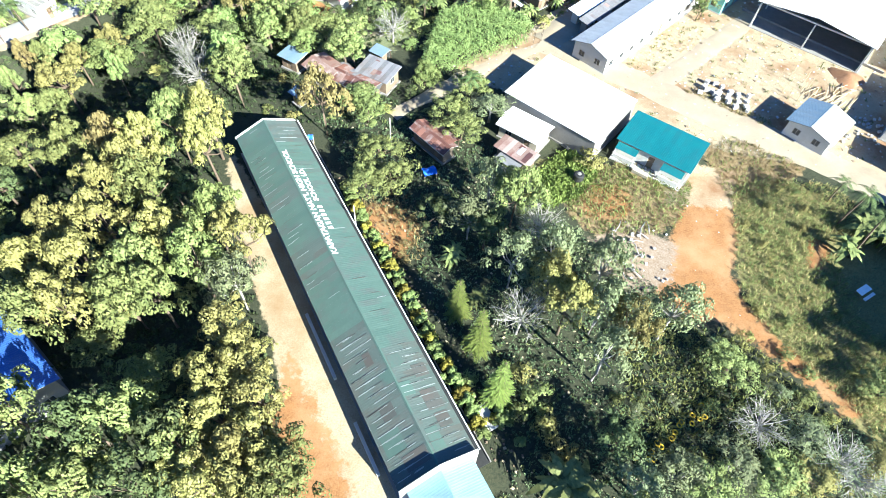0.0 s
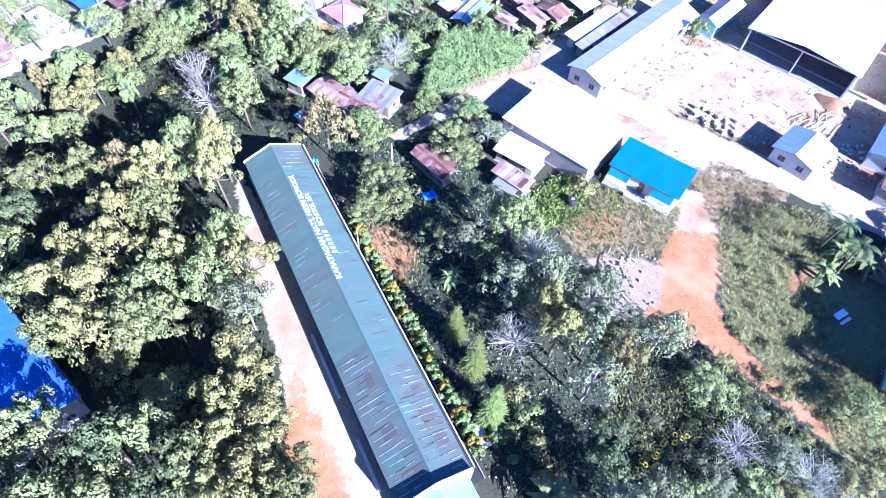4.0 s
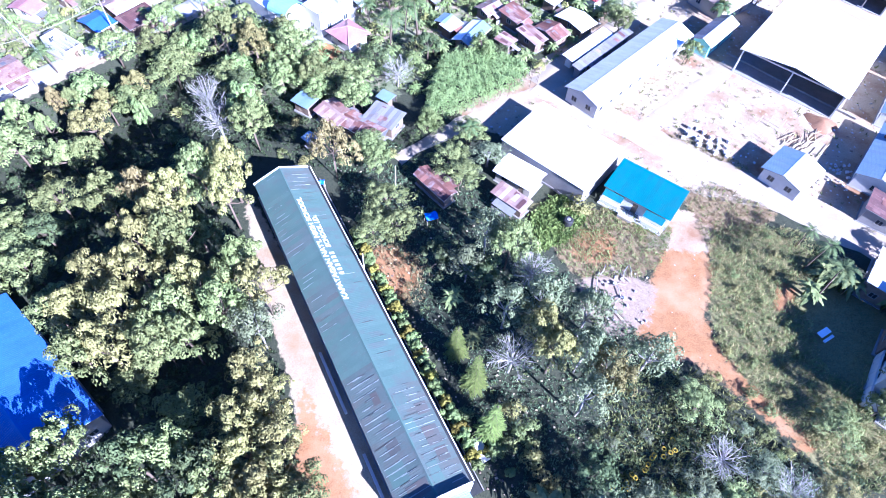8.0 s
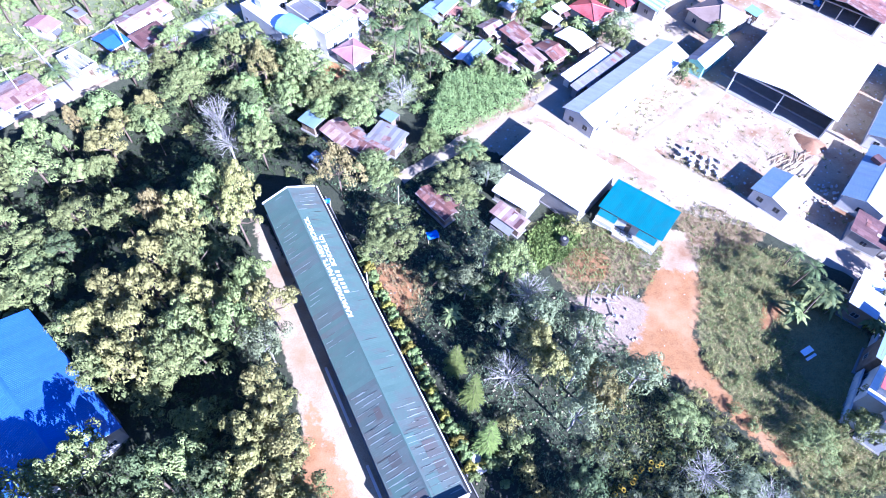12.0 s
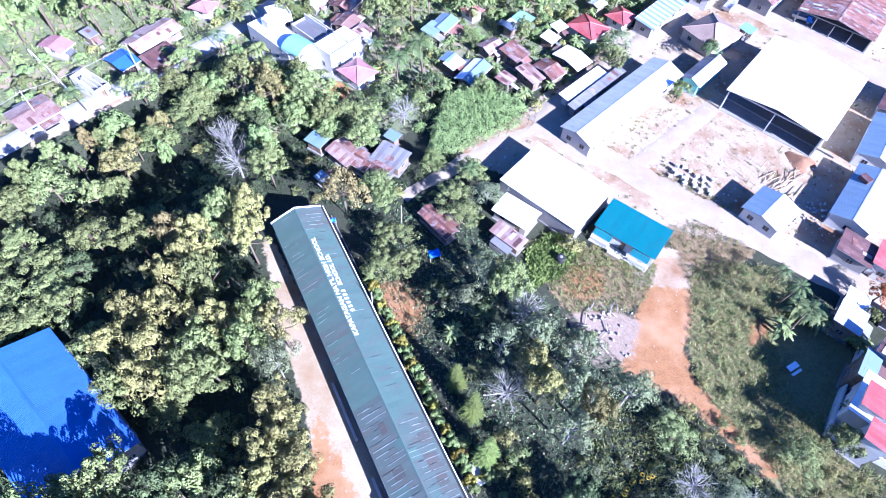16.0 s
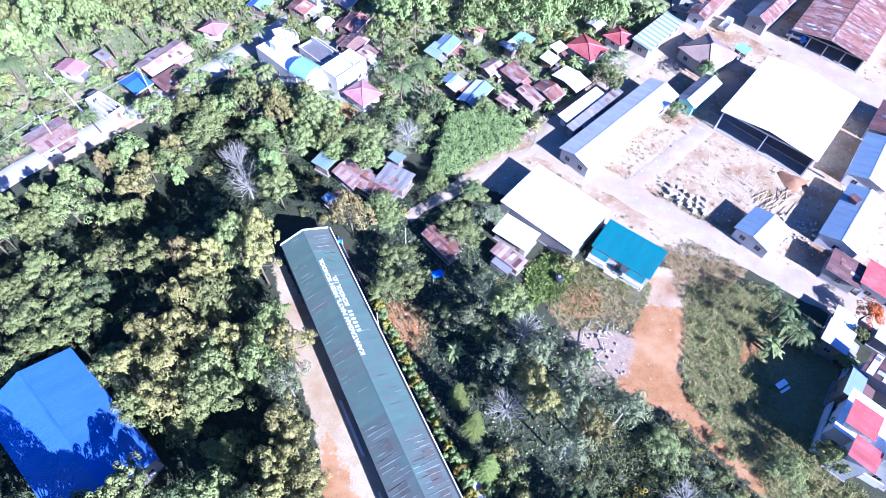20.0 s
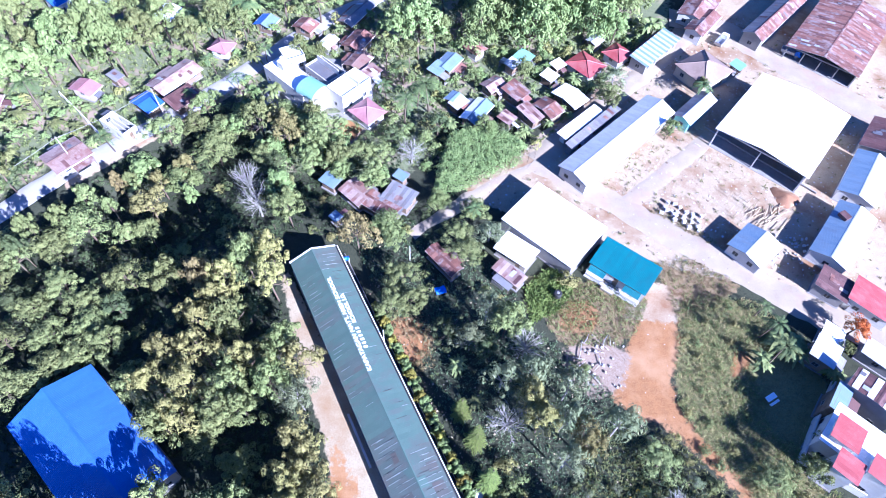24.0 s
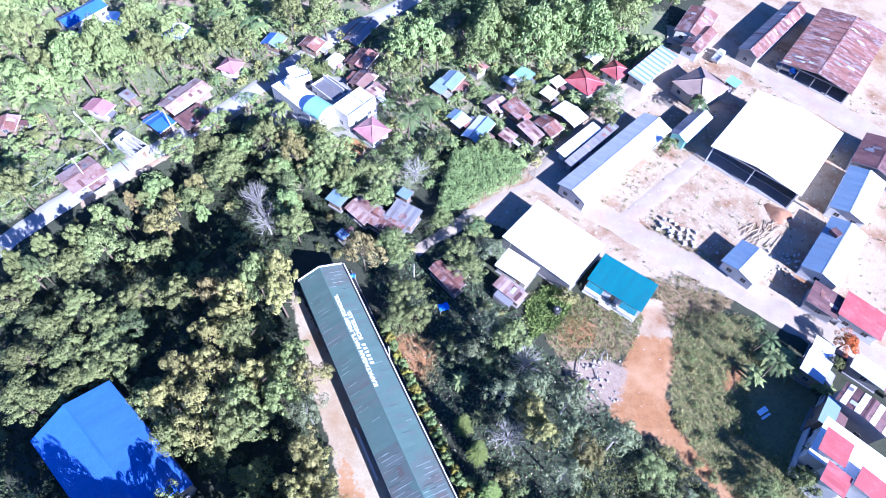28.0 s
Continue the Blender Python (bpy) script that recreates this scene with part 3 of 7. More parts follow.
def house(name, x, y, rot, l, w, eave, rise, roof, wall, label, category="house", style="gable", over=0.45, roof2=None, near=True, openings=True, group="", seed=0, z=0.0, sheds=0, posts=0.0, bands=0):
    """A building with its ridge along its own x. style: gable, mono (falls towards -y), hip. l, w: size of the roof's plan."""
    rnd = random.Random(int(x * 13 + y * 7) + seed)
    t = thing(name, x, y, z, rot, label, category, group)
    hl, hw = l / 2 - over, w / 2 - over
    th = 0.15
    rm, rm2 = ROOF[roof], ROOF[roof2 or roof]
    # four walls, each with its own openings
    back = eave + (rise if style == "mono" else 0)
    drop = rise * over / (w / 2) if style == "gable" else 0.05
    for side, (length, height, m, peak) in {
            "front": (2 * hl, eave, Matrix.Translation((-hl, -hw, 0)), 0),
            "back": (2 * hl, back, Matrix.Translation((hl, hw, 0)) @ pose(0, 0, 0, 0, 0, 180), 0),
            "right": (2 * hw - 2 * th, eave, Matrix.Translation((hl, -hw + th, 0)) @ pose(0, 0, 0, 0, 0, 90), rise - drop if style == "gable" else 0),
            "left": (2 * hw - 2 * th, eave, Matrix.Translation((-hl, hw - th, 0)) @ pose(0, 0, 0, 0, 0, -90), rise - drop if style == "gable" else 0)}.items():
        holes = []
        sunny = ((Matrix.Rotation(math.radians(rot), 3, "Z") @ m.to_3x3()) @ Vector((0, -1, 0))).x > 0.25
        if posts and not (sunny and l > 10):
            # open sides: a row of posts under an edge beam; the long halls are walled on one side
            n = max(2, round(length / posts))
            for k in range(n + 1):
                o = part("post", Geo().box(length * k / n - 0.12, 0, 0, length * k / n + 0.12, 0.24, height - 0.25), wall, t)
                o.matrix_local = m
            o = part("edge_beam", Geo().box(0, 0.02, height - 0.25, length, 0.22, height), wall, t)
            o.matrix_local = m
            continue
        if openings and length > 2.5 and eave > 2:
            step = rnd.uniform(2.6, 3.4)
            n = max(1, int(length / step))
            for k in range(n):
                c = length * (k + 0.5) / n
                if side == "front" and k == n // 2:
                    holes.append((c - 0.45, 0.0, c + 0.45, min(2.05, eave - 0.15)))
                else:
                    holes.append((c - 0.55, 0.95, c + 0.55, min(2.0, eave - 0.2)))
        wob = part("wall", wall_geo(length, height, th, holes, peak), wall, t)
        wob.matrix_local = m
        for h in holes:
            if h[1] > 0:
                window(t, m @ Matrix.Translation((h[0], 0, h[1])), h[2] - h[0], h[3] - h[1], rnd)
            else:
                d = part("door", Geo().box(0, 0.05, 0.02, h[2] - h[0], 0.1, h[3]), DOOR, t)
                d.matrix_local = m @ Matrix.Translation((h[0], 0, 0))
                part("door_handle", Geo().box(0.78, -0.02, 0.98, 0.82, 0.05, 1.1), STEEL, d)
    part("floor_slab", Geo().box(-hl - 0.25, -hw - 0.25, -0.3, hl + 0.25, hw + 0.25, 0.06), BLOCK, t)
    # the roof
    if style == "gable":
        run = w / 2
        e = eave - drop + 0.06
        top = e + rise
        pitch = math.degrees(math.atan2(rise, run))
        for flip in (False, True):
            s = 1 if flip else -1
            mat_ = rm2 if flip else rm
            if near:
                g = Geo()
                g.v = [(-l / 2, 0, top), (l / 2, 0, top), (l / 2, s * run, e), (-l / 2, s * run, e), (-l / 2, 0, top - 0.07), (l / 2, 0, top - 0.07), (l / 2, s * run, e - 0.07), (-l / 2, s * run, e - 0.07)]
                g.f = [(0, 1, 2, 3), (4, 7, 6, 5), (0, 3, 7, 4), (1, 5, 6, 2), (3, 2, 6, 7)]
                part("roof", g, TRIM_GREY, t)
                slope_sheets(t, -l / 2, l / 2, top + 0.012, math.hypot(run, rise) + 0.06, pitch, flip, mat_, rnd)
            else:
                ribbed_slope("roof", -l / 2, l / 2, top, s * run, e, mat_, t)
            part("fascia", Geo().box(-l / 2, s * run - 0.03, e - 0.16, l / 2, s * run + 0.03, e - 0.0), TRIM_WHITE, t)
        cap = Geo()
        for s in (-1, 1):
            cap.face((-l / 2, 0, top + 0.07), (l / 2, 0, top + 0.07), (l / 2, s * 0.28, top + 0.055 - 0.28 * rise / run), (-l / 2, s * 0.28, top + 0.055 - 0.28 * rise / run))
        part("ridge_cap", cap, rm, t)
    elif style == "mono":
        pitch = math.degrees(math.atan2(rise, w))
        g = Geo()
        a, b = eave + 0.05, eave + rise + 0.05
        g.v = [(-l / 2, -w / 2, a), (l / 2, -w / 2, a), (l / 2, w / 2, b), (-l / 2, w / 2, b), (-l / 2, -w / 2, a - 0.09), (l / 2, -w / 2, a - 0.09), (l / 2, w / 2, b - 0.09), (-l / 2, w / 2, b - 0.09)]
        g.f = [(0, 1, 2, 3), (4, 7, 6, 5), (0, 4, 5, 1), (1, 5, 6, 2), (2, 6, 7, 3), (3, 7, 4, 0)]
        part("roof", g, TRIM_GREY, t)
        n = max(2, round(l / 0.8))
        for k in range(n):
            ob = new("roof_sheet", sheet_mesh(l / n, math.hypot(w, rise) + 0.04, rm2 if k % 2 else rm))
            ob.parent = t
            ob.matrix_local = Matrix.Translation((-l / 2 + l / n * k, w / 2, b + 0.012 + rnd.uniform(0, 0.012))) @ pose(0, 0, 0, pitch, 0, 0)
        for sx in (-1, 1):
            side = Geo()
            side.v = [(0, -hw, eave), (0, hw, eave), (0, hw, back), (0.15, -hw, eave), (0.15, hw, eave), (0.15, hw, back)]
            side.f = [(0, 2, 1), (3, 4, 5), (0, 3, 5, 2), (1, 2, 5, 4)]
            o = part("wall", side, wall, t)
            o.matrix_local = Matrix.Translation((sx * hl - (0.15 if sx > 0 else 0), 0, 0))
    elif style == "deck":
        # a flat concrete roof between parapets, with inner walls standing open
        part("roof", Geo().box(-hl + th, -hw + th, eave - rise - 0.12, hl - th, hw - th, eave - rise), rm, t)
        for k in range(3):
            x = -hl + 2 * hl * (k + 1) / 4 + rnd.uniform(-0.3, 0.3)
            a, c = sorted(rnd.uniform(-hw, hw) for _ in range(2))
            part("inner_wall", Geo().box(x - 0.07, min(a, c - 1.5, hw - 2), eave - rise, x + 0.07, max(c, a + 1), eave - rnd.uniform(0, rise * 0.4)), wall, t)
    else:
        e, top = eave + 0.04, eave + 0.04 + rise
        rl = max(0.02, l / 2 - w / 2)
        A, B, C, D = (-l / 2, -w / 2, e), (l / 2, -w / 2, e), (l / 2, w / 2, e), (-l / 2, w / 2, e)
        P, Q = (-rl, 0, top), (rl, 0, top)
        for pts in ((A, B, Q, P), (B, C, Q), (C, D, P, Q), (D, A, P)):
            g = Geo()
            k = len(pts)
            g.v = [*pts, *[(p[0], p[1], p[2] - 0.08) for p in pts]]
            g.f = [tuple(range(k)), tuple(range(2 * k - 1, k - 1, -1)), *[(i, i + k, (i + 1) % k + k, (i + 1) % k) for i in range(k)]]
            part("roof", g, rm, t)
        for a, b in ((A, P), (B, Q), (C, Q), (D, P), (P, Q)):
            if (Vector(a) - Vector(b)).length > 0.2:
                part("ridge_cap", Geo().tube([Vector(a) + Vector((0, 0, 0.02)), Vector(b) + Vector((0, 0, 0.02))], [0.11, 0.11], 5), rm, t)
    # lean-to sheds under odd sheets against the walls
    for k in range(sheds):
        side, s = rnd.choice((-1, 1)), rnd.uniform(0.35, 0.75)
        wd, ln = rnd.uniform(1.4, 2.4), 2 * hl * s
        x0 = rnd.uniform(-hl, hl - ln)
        hi, lo = eave - 0.25, max(1.5, eave - 0.85)
        y0, y1 = side * (hw + 0.02), side * (hw + wd)
        g = Geo()
        g.v = [(x0, y0, hi), (x0 + ln, y0, hi), (x0 + ln, y1, lo), (x0, y1, lo), (x0, y0, hi - 0.05), (x0 + ln, y0, hi - 0.05), (x0 + ln, y1, lo - 0.05), (x0, y1, lo - 0.05)]
        g.f = [(0, 1, 2, 3), (4, 7, 6, 5), (0, 4, 5, 1), (1, 5, 6, 2), (2, 6, 7, 3), (3, 7, 4, 0)]
        part("lean_to_roof", g, ROOF[rnd.choice(("grey", "rust", "rust_pale", "grey", "brown", "silver"))], t)
        for px in (x0 + 0.15, x0 + ln - 0.15):
            part("post", Geo().box(px - 0.05, y1 - side * 0.12 - 0.05, -0.1, px + 0.05, y1 - side * 0.12 + 0.05, lo), WOOD_OLD, t)
        part("low_wall", Geo().box(x0, y1 - side * 0.1 - 0.05, -0.1, x0 + ln * 0.7, y1 - side * 0.1 + 0.05, lo * 0.6), BLOCK, t)
    # odd patches nailed over the sheets, and long pale panels where the roof has them
    if style in ("gable", "mono"):
        run, top, s_list = (w / 2, eave - drop + 0.06 + rise, (-1, 1)) if style == "gable" else (w, eave + rise + 0.05, (-1,))
        y_top = 0 if style == "gable" else w / 2
        ang = math.degrees(math.atan2(rise, run))
        slope = math.hypot(run, rise)
        jobs = []
        if roof in ("rust", "rust_pale", "brown", "grey"):
            for k in range(int(l * w / 14) + 2):
                pl = min(slope * 0.8, rnd.uniform(0.7, 2.2))
                jobs.append((rnd.choice(s_list), rnd.uniform(-l / 2 + 0.1, l / 2 - 0.9), rnd.uniform(0.1, slope - pl - 0.05), 0.76, pl, rnd.choice(("rust", "rust_pale", "rust", "brown", "brown", "grey", "silver"))))
        for k in range(bands):
            for s_ in s_list:
                jobs.append((s_, -l / 2 + 0.05, slope * (k + 0.35) / bands, l - 0.1, slope * 0.42 / bands, "white"))
        for s_, px, down, pw, pl, mat_ in jobs:
            o = part("roof_panel" if pw > 2 else "roof_patch", Geo().box(0 if s_ < 0 else -pw, -pl, 0, pw if s_ < 0 else 0, 0, 0.012), ROOF[mat_], t)
            o.matrix_local = Matrix.Translation((px, y_top, top + 0.06 + rnd.uniform(0, 0.02))) @ pose(0, 0, 0, 0, 0, 180 if s_ > 0 else 0) @ pose(0, 0, 0, ang, 0, 0) @ Matrix.Translation((0, -down, 0))
    return t


# ---------------------------------------------------------------- the school
def painted_words(body, size, m, parent, width, name="lettering"):
    """Flat painted capitals as a mesh; m: where their baseline starts, x along the line."""
    cu = bpy.data.curves.new(name, "FONT")
    cu.body, cu.size, cu.extrude, cu.offset = body, size, 0.01, 0.03
    tmp = new(name, cu)
    me_ = bpy.data.meshes.new_from_object(tmp.evaluated_get(bpy.context.evaluated_depsgraph_get()))
    wide = max(v.co.x for v in me_.vertices)
    bpy.data.objects.remove(tmp)
    me_.materials.clear()
    me_.materials.append(LETTER)
    ob = part(name, me_, None, parent, "white painted roof lettering")
    ob.matrix_local = m @ Matrix.Diagonal((width / wide, 1, 1, 1))


def school():
    """A long single-storey school wing; its own x runs from the near gable (0) to the far one."""
    L, RUN, EAVE, RISE = 52.3, 4.15, 3.15, 1.75
    rnd = random.Random(4)
    t = thing("school_building", 1.8, 14.5, 0, 118.0, "long school building with weathered green metal roof and painted name", "school building")
    top = EAVE + RISE
    pitch = math.degrees(math.atan2(RISE, RUN))
    slope = math.hypot(RUN, RISE)
    for s in (-1, 1):
        g = Geo()
        g.v = [(0, 0, top), (L, 0, top), (L, s * RUN, EAVE), (0, s * RUN, EAVE), (0, 0, top - 0.08), (L, 0, top - 0.08), (L, s * RUN, EAVE - 0.08), (0, s * RUN, EAVE - 0.08)]
        g.f = [(0, 1, 2, 3), (4, 7, 6, 5), (0, 3, 7, 4), (1, 5, 6, 2), (3, 2, 6, 7)]
        part("roof", g, TRIM_GREY, t)
        old = 17.2 if s > 0 else 13.2

        def mix(x, s=s, old=old):
            if x < old or (s > 0 and 24 < x < 41 and rnd.random() < 0.3) or (s < 0 and x > 47.5):
                return ROOF["school_old"]
            return ROOF["school"]
        slope_sheets(t, 0, L, top + 0.012, slope + 0.08, pitch, s > 0, None, rnd, 0.79, mix, rib=0.006)
    # laps between the sheets: pale bare metal and rusted lines, thick on the older stretches
    tilts = {s: pose(0, 0, 0, 0, 0, 180 if s > 0 else 0) @ pose(0, 0, 0, pitch, 0, 0) for s in (-1, 1)}
    for s in (-1, 1):
        for k in range(1, 66):
            x = k * L / 66
            old = x < (17.2 if s > 0 else 13.2)
            worn = (24 < x < 47) if s > 0 else (x > 46)
            for rep in range(4 if old else 2 if worn else 1):
                if rnd.random() > (0.85 if old else 0.62 if worn else 0.16):
                    continue
                a = rnd.uniform(0.15, slope - 1.6) if not (worn and s > 0) else rnd.uniform(1.2, slope - 1.0)
                ln = rnd.uniform(0.9, min(3.2, slope - a - 0.1))
                pale = rnd.random() < (0.8 if old else 0.6)
                o = part("lap_strip", Geo().box(0, -ln, 0, rnd.uniform(0.05, 0.09), 0, 0.01), ROOF["school_pale"] if pale else ROOF["school_rust"], t)
                o.matrix_local = Matrix.Translation((x + rnd.uniform(-0.05, 0.05), 0, top + 0.045)) @ tilts[s] @ Matrix.Translation((0, -a, 0))
    # replaced and rust-browned sheets over the oldest stretch
    for s, x, a, w, ln, tone in ((1, 1.0, 0.3, 1.6, 2.6, "school_rust"), (1, 3.1, 1.9, 2.4, 2.2, "school"), (1, 9.6, 0.1, 1.5, 1.2, "school"), (1, 6.4, 1.4, 1.6, 1.5, "school_rust"), (1, 12.4, 1.2, 1.6, 0.9, "school_rust"),
                                 (-1, 1.4, 0.4, 2.4, 1.4, "school"), (-1, 3.4, 2.2, 1.6, 1.6, "school_rust"), (-1, 5.4, 1.9, 2.3, 2.0, "school_rust"), (-1, 7.6, 0.1, 1.6, 1.4, "school"), (-1, 9.2, 2.4, 1.5, 1.7, "school_rust"), (-1, 11.0, 0.3, 1.5, 1.5, "school")):
        o = part("roof_patch", Geo().box(0, -ln, 0, w, 0, 0.012), ROOF[tone], t)
        o.matrix_local = Matrix.Translation((x + (w if s > 0 else 0), 0, top + 0.034)) @ tilts[s] @ Matrix.Translation((0, -a, 0))
    cap = Geo()
    for s in (-1, 1):
        cap.face((0, 0, top + 0.06), (L, 0, top + 0.06), (L, s * 0.16, top + 0.05 - 0.16 * RISE / RUN), (0, s * 0.16, top + 0.05 - 0.16 * RISE / RUN))
    part("ridge_cap", cap, ROOF["school"], t)
    # gutters, far verge and eave boards
    part("gutter", Geo().box(0, RUN - 0.02, EAVE - 0.12, L, RUN + 0.06, EAVE - 0.01), TRIM_WHITE, t, "white eave gutter")
    # a solid near-black box stands for the shaded hollow behind the white lip
    part("gutter", Geo().box(0, -RUN - 0.42, EAVE - 0.24, L, -RUN + 0.02, EAVE - 0.1), NEAR_BLACK, t, "eave gutter, the shade of its hollow coloured near-black")
    part("gutter_lip", Geo().box(0, -RUN - 0.54, EAVE - 0.26, L, -RUN - 0.42, EAVE - 0.02), TRIM_WHITE, t, "white outer lip of the eave gutter")
    for s in (-1, 1):
        g = Geo()
        x0, x1 = L + 0.003, L + 0.28
        g.v = [(x0, 0, top + 0.1), (x1, 0, top + 0.1), (x1, s * (RUN + 0.16), EAVE + 0.05), (x0, s * (RUN + 0.16), EAVE + 0.05),
               (x0, 0, top - 0.3), (x1, 0, top - 0.3), (x1, s * (RUN + 0.16), EAVE - 0.3), (x0, s * (RUN + 0.16), EAVE - 0.3)]
        g.f = [(0, 1, 2, 3), (4, 7, 6, 5), (0, 3, 7, 4), (1, 5, 6, 2), (3, 2, 6, 7)]
        part("barge_board", g, TRIM_WHITE, t, "white verge board")
    # the wall that stands above the near end of the roof
    g = Geo()
    x0, x1, up = -0.32, -0.06, 0.95
    for s in (-1, 1):
        i = len(g.v)
        g.v += [(x0, 0, 0), (x1, 0, 0), (x1, s * (RUN + 0.1), 0), (x0, s * (RUN + 0.1), 0), (x0, 0, top + up), (x1, 0, top + up), (x1, s * (RUN + 0.1), EAVE + up), (x0, s * (RUN + 0.1), EAVE + up)]
        g.f += [tuple(i + k for k in q) for q in ((0, 1, 2, 3), (4, 7, 6, 5), (1, 5, 6, 2), (3, 2, 6, 7), (0, 3, 7, 4))]
    part("parapet_wall", g, PLASTER, t, "white fire wall above the near gable")
    # long walls with classroom openings
    n = 6
    holes_f, holes_b = [], []
    W = L - 0.6
    for k in range(n):
        c = W * (k + 0.5) / n
        holes_f += [(c - 3.2, 0.9, c - 1.2, 2.2), (c - 0.5, 0.0, c + 0.5, 2.1), (c + 1.2, 0.9, c + 3.2, 2.2)]
        holes_b += [(c - 3.2, 0.9, c - 1.2, 2.2), (c + 1.2, 0.9, c + 3.2, 2.2)]
    for s, holes, off in ((1, holes_f, 2.5), (-1, holes_b, 3.2)):
        m = Matrix.Translation((0.3, -off, 0)) if s < 0 else Matrix.Translation((0.3 + W, off, 0)) @ pose(0, 0, 0, 0, 0, 180)
        o = part("wall", wall_geo(W, EAVE + (0.5 if s > 0 else 0.1), 0.15, holes), PLASTER_CREAM, t)
        o.matrix_local = m
        for h in holes:
            if h[1] > 0:
                window(t, m @ Matrix.Translation((h[0], 0, h[1])), h[2] - h[0], h[3] - h[1], rnd)
            else:
                d = part("door", Geo().box(0, 0.05, 0.02, h[2] - h[0], 0.1, h[3]), DOOR, t)
                d.matrix_local = m @ Matrix.Translation((h[0], 0, 0))
    g = wall_geo(6.1 - 0.3, EAVE, 0.15, (), 1.1)
    o = part("wall", g, PLASTER_CREAM, t)
    o.matrix_local = Matrix.Translation((L - 0.3, -3.45, 0)) @ pose(0, 0, 0, 0, 0, 90)
    part("floor_slab", Geo().box(-0.3, -3.9, -0.3, L + 0.2, 4.3, 0.12), BLOCK, t)
    for k in range(19):
        x = 0.5 + (L - 1.0) * k / 18
        part("post", Geo().box(x - 0.09, 3.82, 0.12, x + 0.09, 4.0, EAVE - 0.05), PLASTER, t)
    # benches and a raised kerb along the open corridor
    for x in (14.0, 30.0, 36.0):
        part("corridor_rail", Geo().box(x, 3.84, 0.12, x + 6.0, 3.98, 0.95), PLASTER, t)
    for x, ln in ((3.0, 6.0), (14.5, 9.0)):
        part("bench_wall", Geo().box(x, RUN + 0.75, -0.2, x + ln, RUN + 1.1, 0.5), PLASTER, t)
    for k in range(4):
        c = 8 + k * 11
        g = Geo().tube([(c, RUN + 0.08, EAVE - 0.1), (c, RUN - 0.1, EAVE - 0.5), (c, 3.9, 0.15)], [0.05, 0.05, 0.05], 6)
        part("downpipe", g, TRIM_GREY, t)
    # painted words: a line by the ridge and a shorter one below it
    def on_slope(x, down):
        return Matrix.Translation((x, -down * math.cos(radians(pitch)), top - down * math.sin(radians(pitch)) + 0.075)) @ pose(0, 0, 0, pitch, 0, 0)
    painted_words("KAPATAGAN NAT'L HIGH SCHOOL", 1.0, on_slope(26.9, 0.86) @ pose(0, 0, 0, 0, 0, -0.6), t, 18.9)
    painted_words("SCHOOL I.D.", 0.98, on_slope(35.9, 1.95) @ pose(0, 0, 0, 0, 0, -0.6), t, 6.1)
    for k in range(6):
        g = Geo().box(0, 0, 0, 0.4, 0.68, 0.012)
        o = part("lettering", g, LETTER, t, "white painted marks too worn to read")
        o.matrix_local = on_slope(31.0 + k * 0.72, 1.95)
    return t


school()


def annex():
    """The next wing along the same line, with a light cyan roof; only its end comes into view."""
    t = thing("annex_building", 1.8, 14.5, 0, 118.0, "adjoining school wing with bright cyan metal roof", "school building")
    L, RUN, EAVE, RISE = 16.0, 3.5, 3.3, 1.5
    rnd = random.Random(9)
    pitch = math.degrees(math.atan2(RISE, RUN))
    for s in (-1, 1):
        g = Geo()
        e, top = EAVE, EAVE + RISE
        g.v = [(-L, 0, top), (-0.34, 0, top), (-0.34, s * RUN, e), (-L, s * RUN, e), (-L, 0, top - 0.08), (-0.34, 0, top - 0.08), (-0.34, s * RUN, e - 0.08), (-L, s * RUN, e - 0.08)]
        g.f = [(0, 1, 2, 3), (4, 7, 6, 5), (0, 3, 7, 4), (1, 5, 6, 2), (3, 2, 6, 7)]
        part("roof", g, TRIM_GREY, t)
        slope_sheets(t, -L, -0.34, top + 0.012, math.hypot(RUN, RISE) + 0.05, pitch, s > 0, ROOF["cyan"], rnd, 0.79)
        o = part("wall", wall_geo(L - 0.4, EAVE, 0.15, [(2, 0.9, 4, 2.2), (8, 0.9, 10, 2.2)]), PLASTER_CREAM, t)
        o.matrix_local = Matrix.Translation((-L, -3.1, 0)) if s < 0 else Matrix.Translation((-0.4, 3.1, 0)) @ pose(0, 0, 0, 0, 0, 180)


annex()


def drain():
    """A near-black channel with a kerb, added between the school wall and the hedge for the dark shade there."""
    t = thing("shade_channel", 1.8, 14.5, 0, 118.0, "near-black channel added along the school wall for the shade there", "drain")
    part("channel_floor", Geo().box(-1, -5.6, -0.2, 52, -3.4, 0.03), NEAR_BLACK, t)
    part("kerb", Geo().box(-1, -5.72, -0.2, 52, -5.6, 0.22), BLOCK, t)


drain()


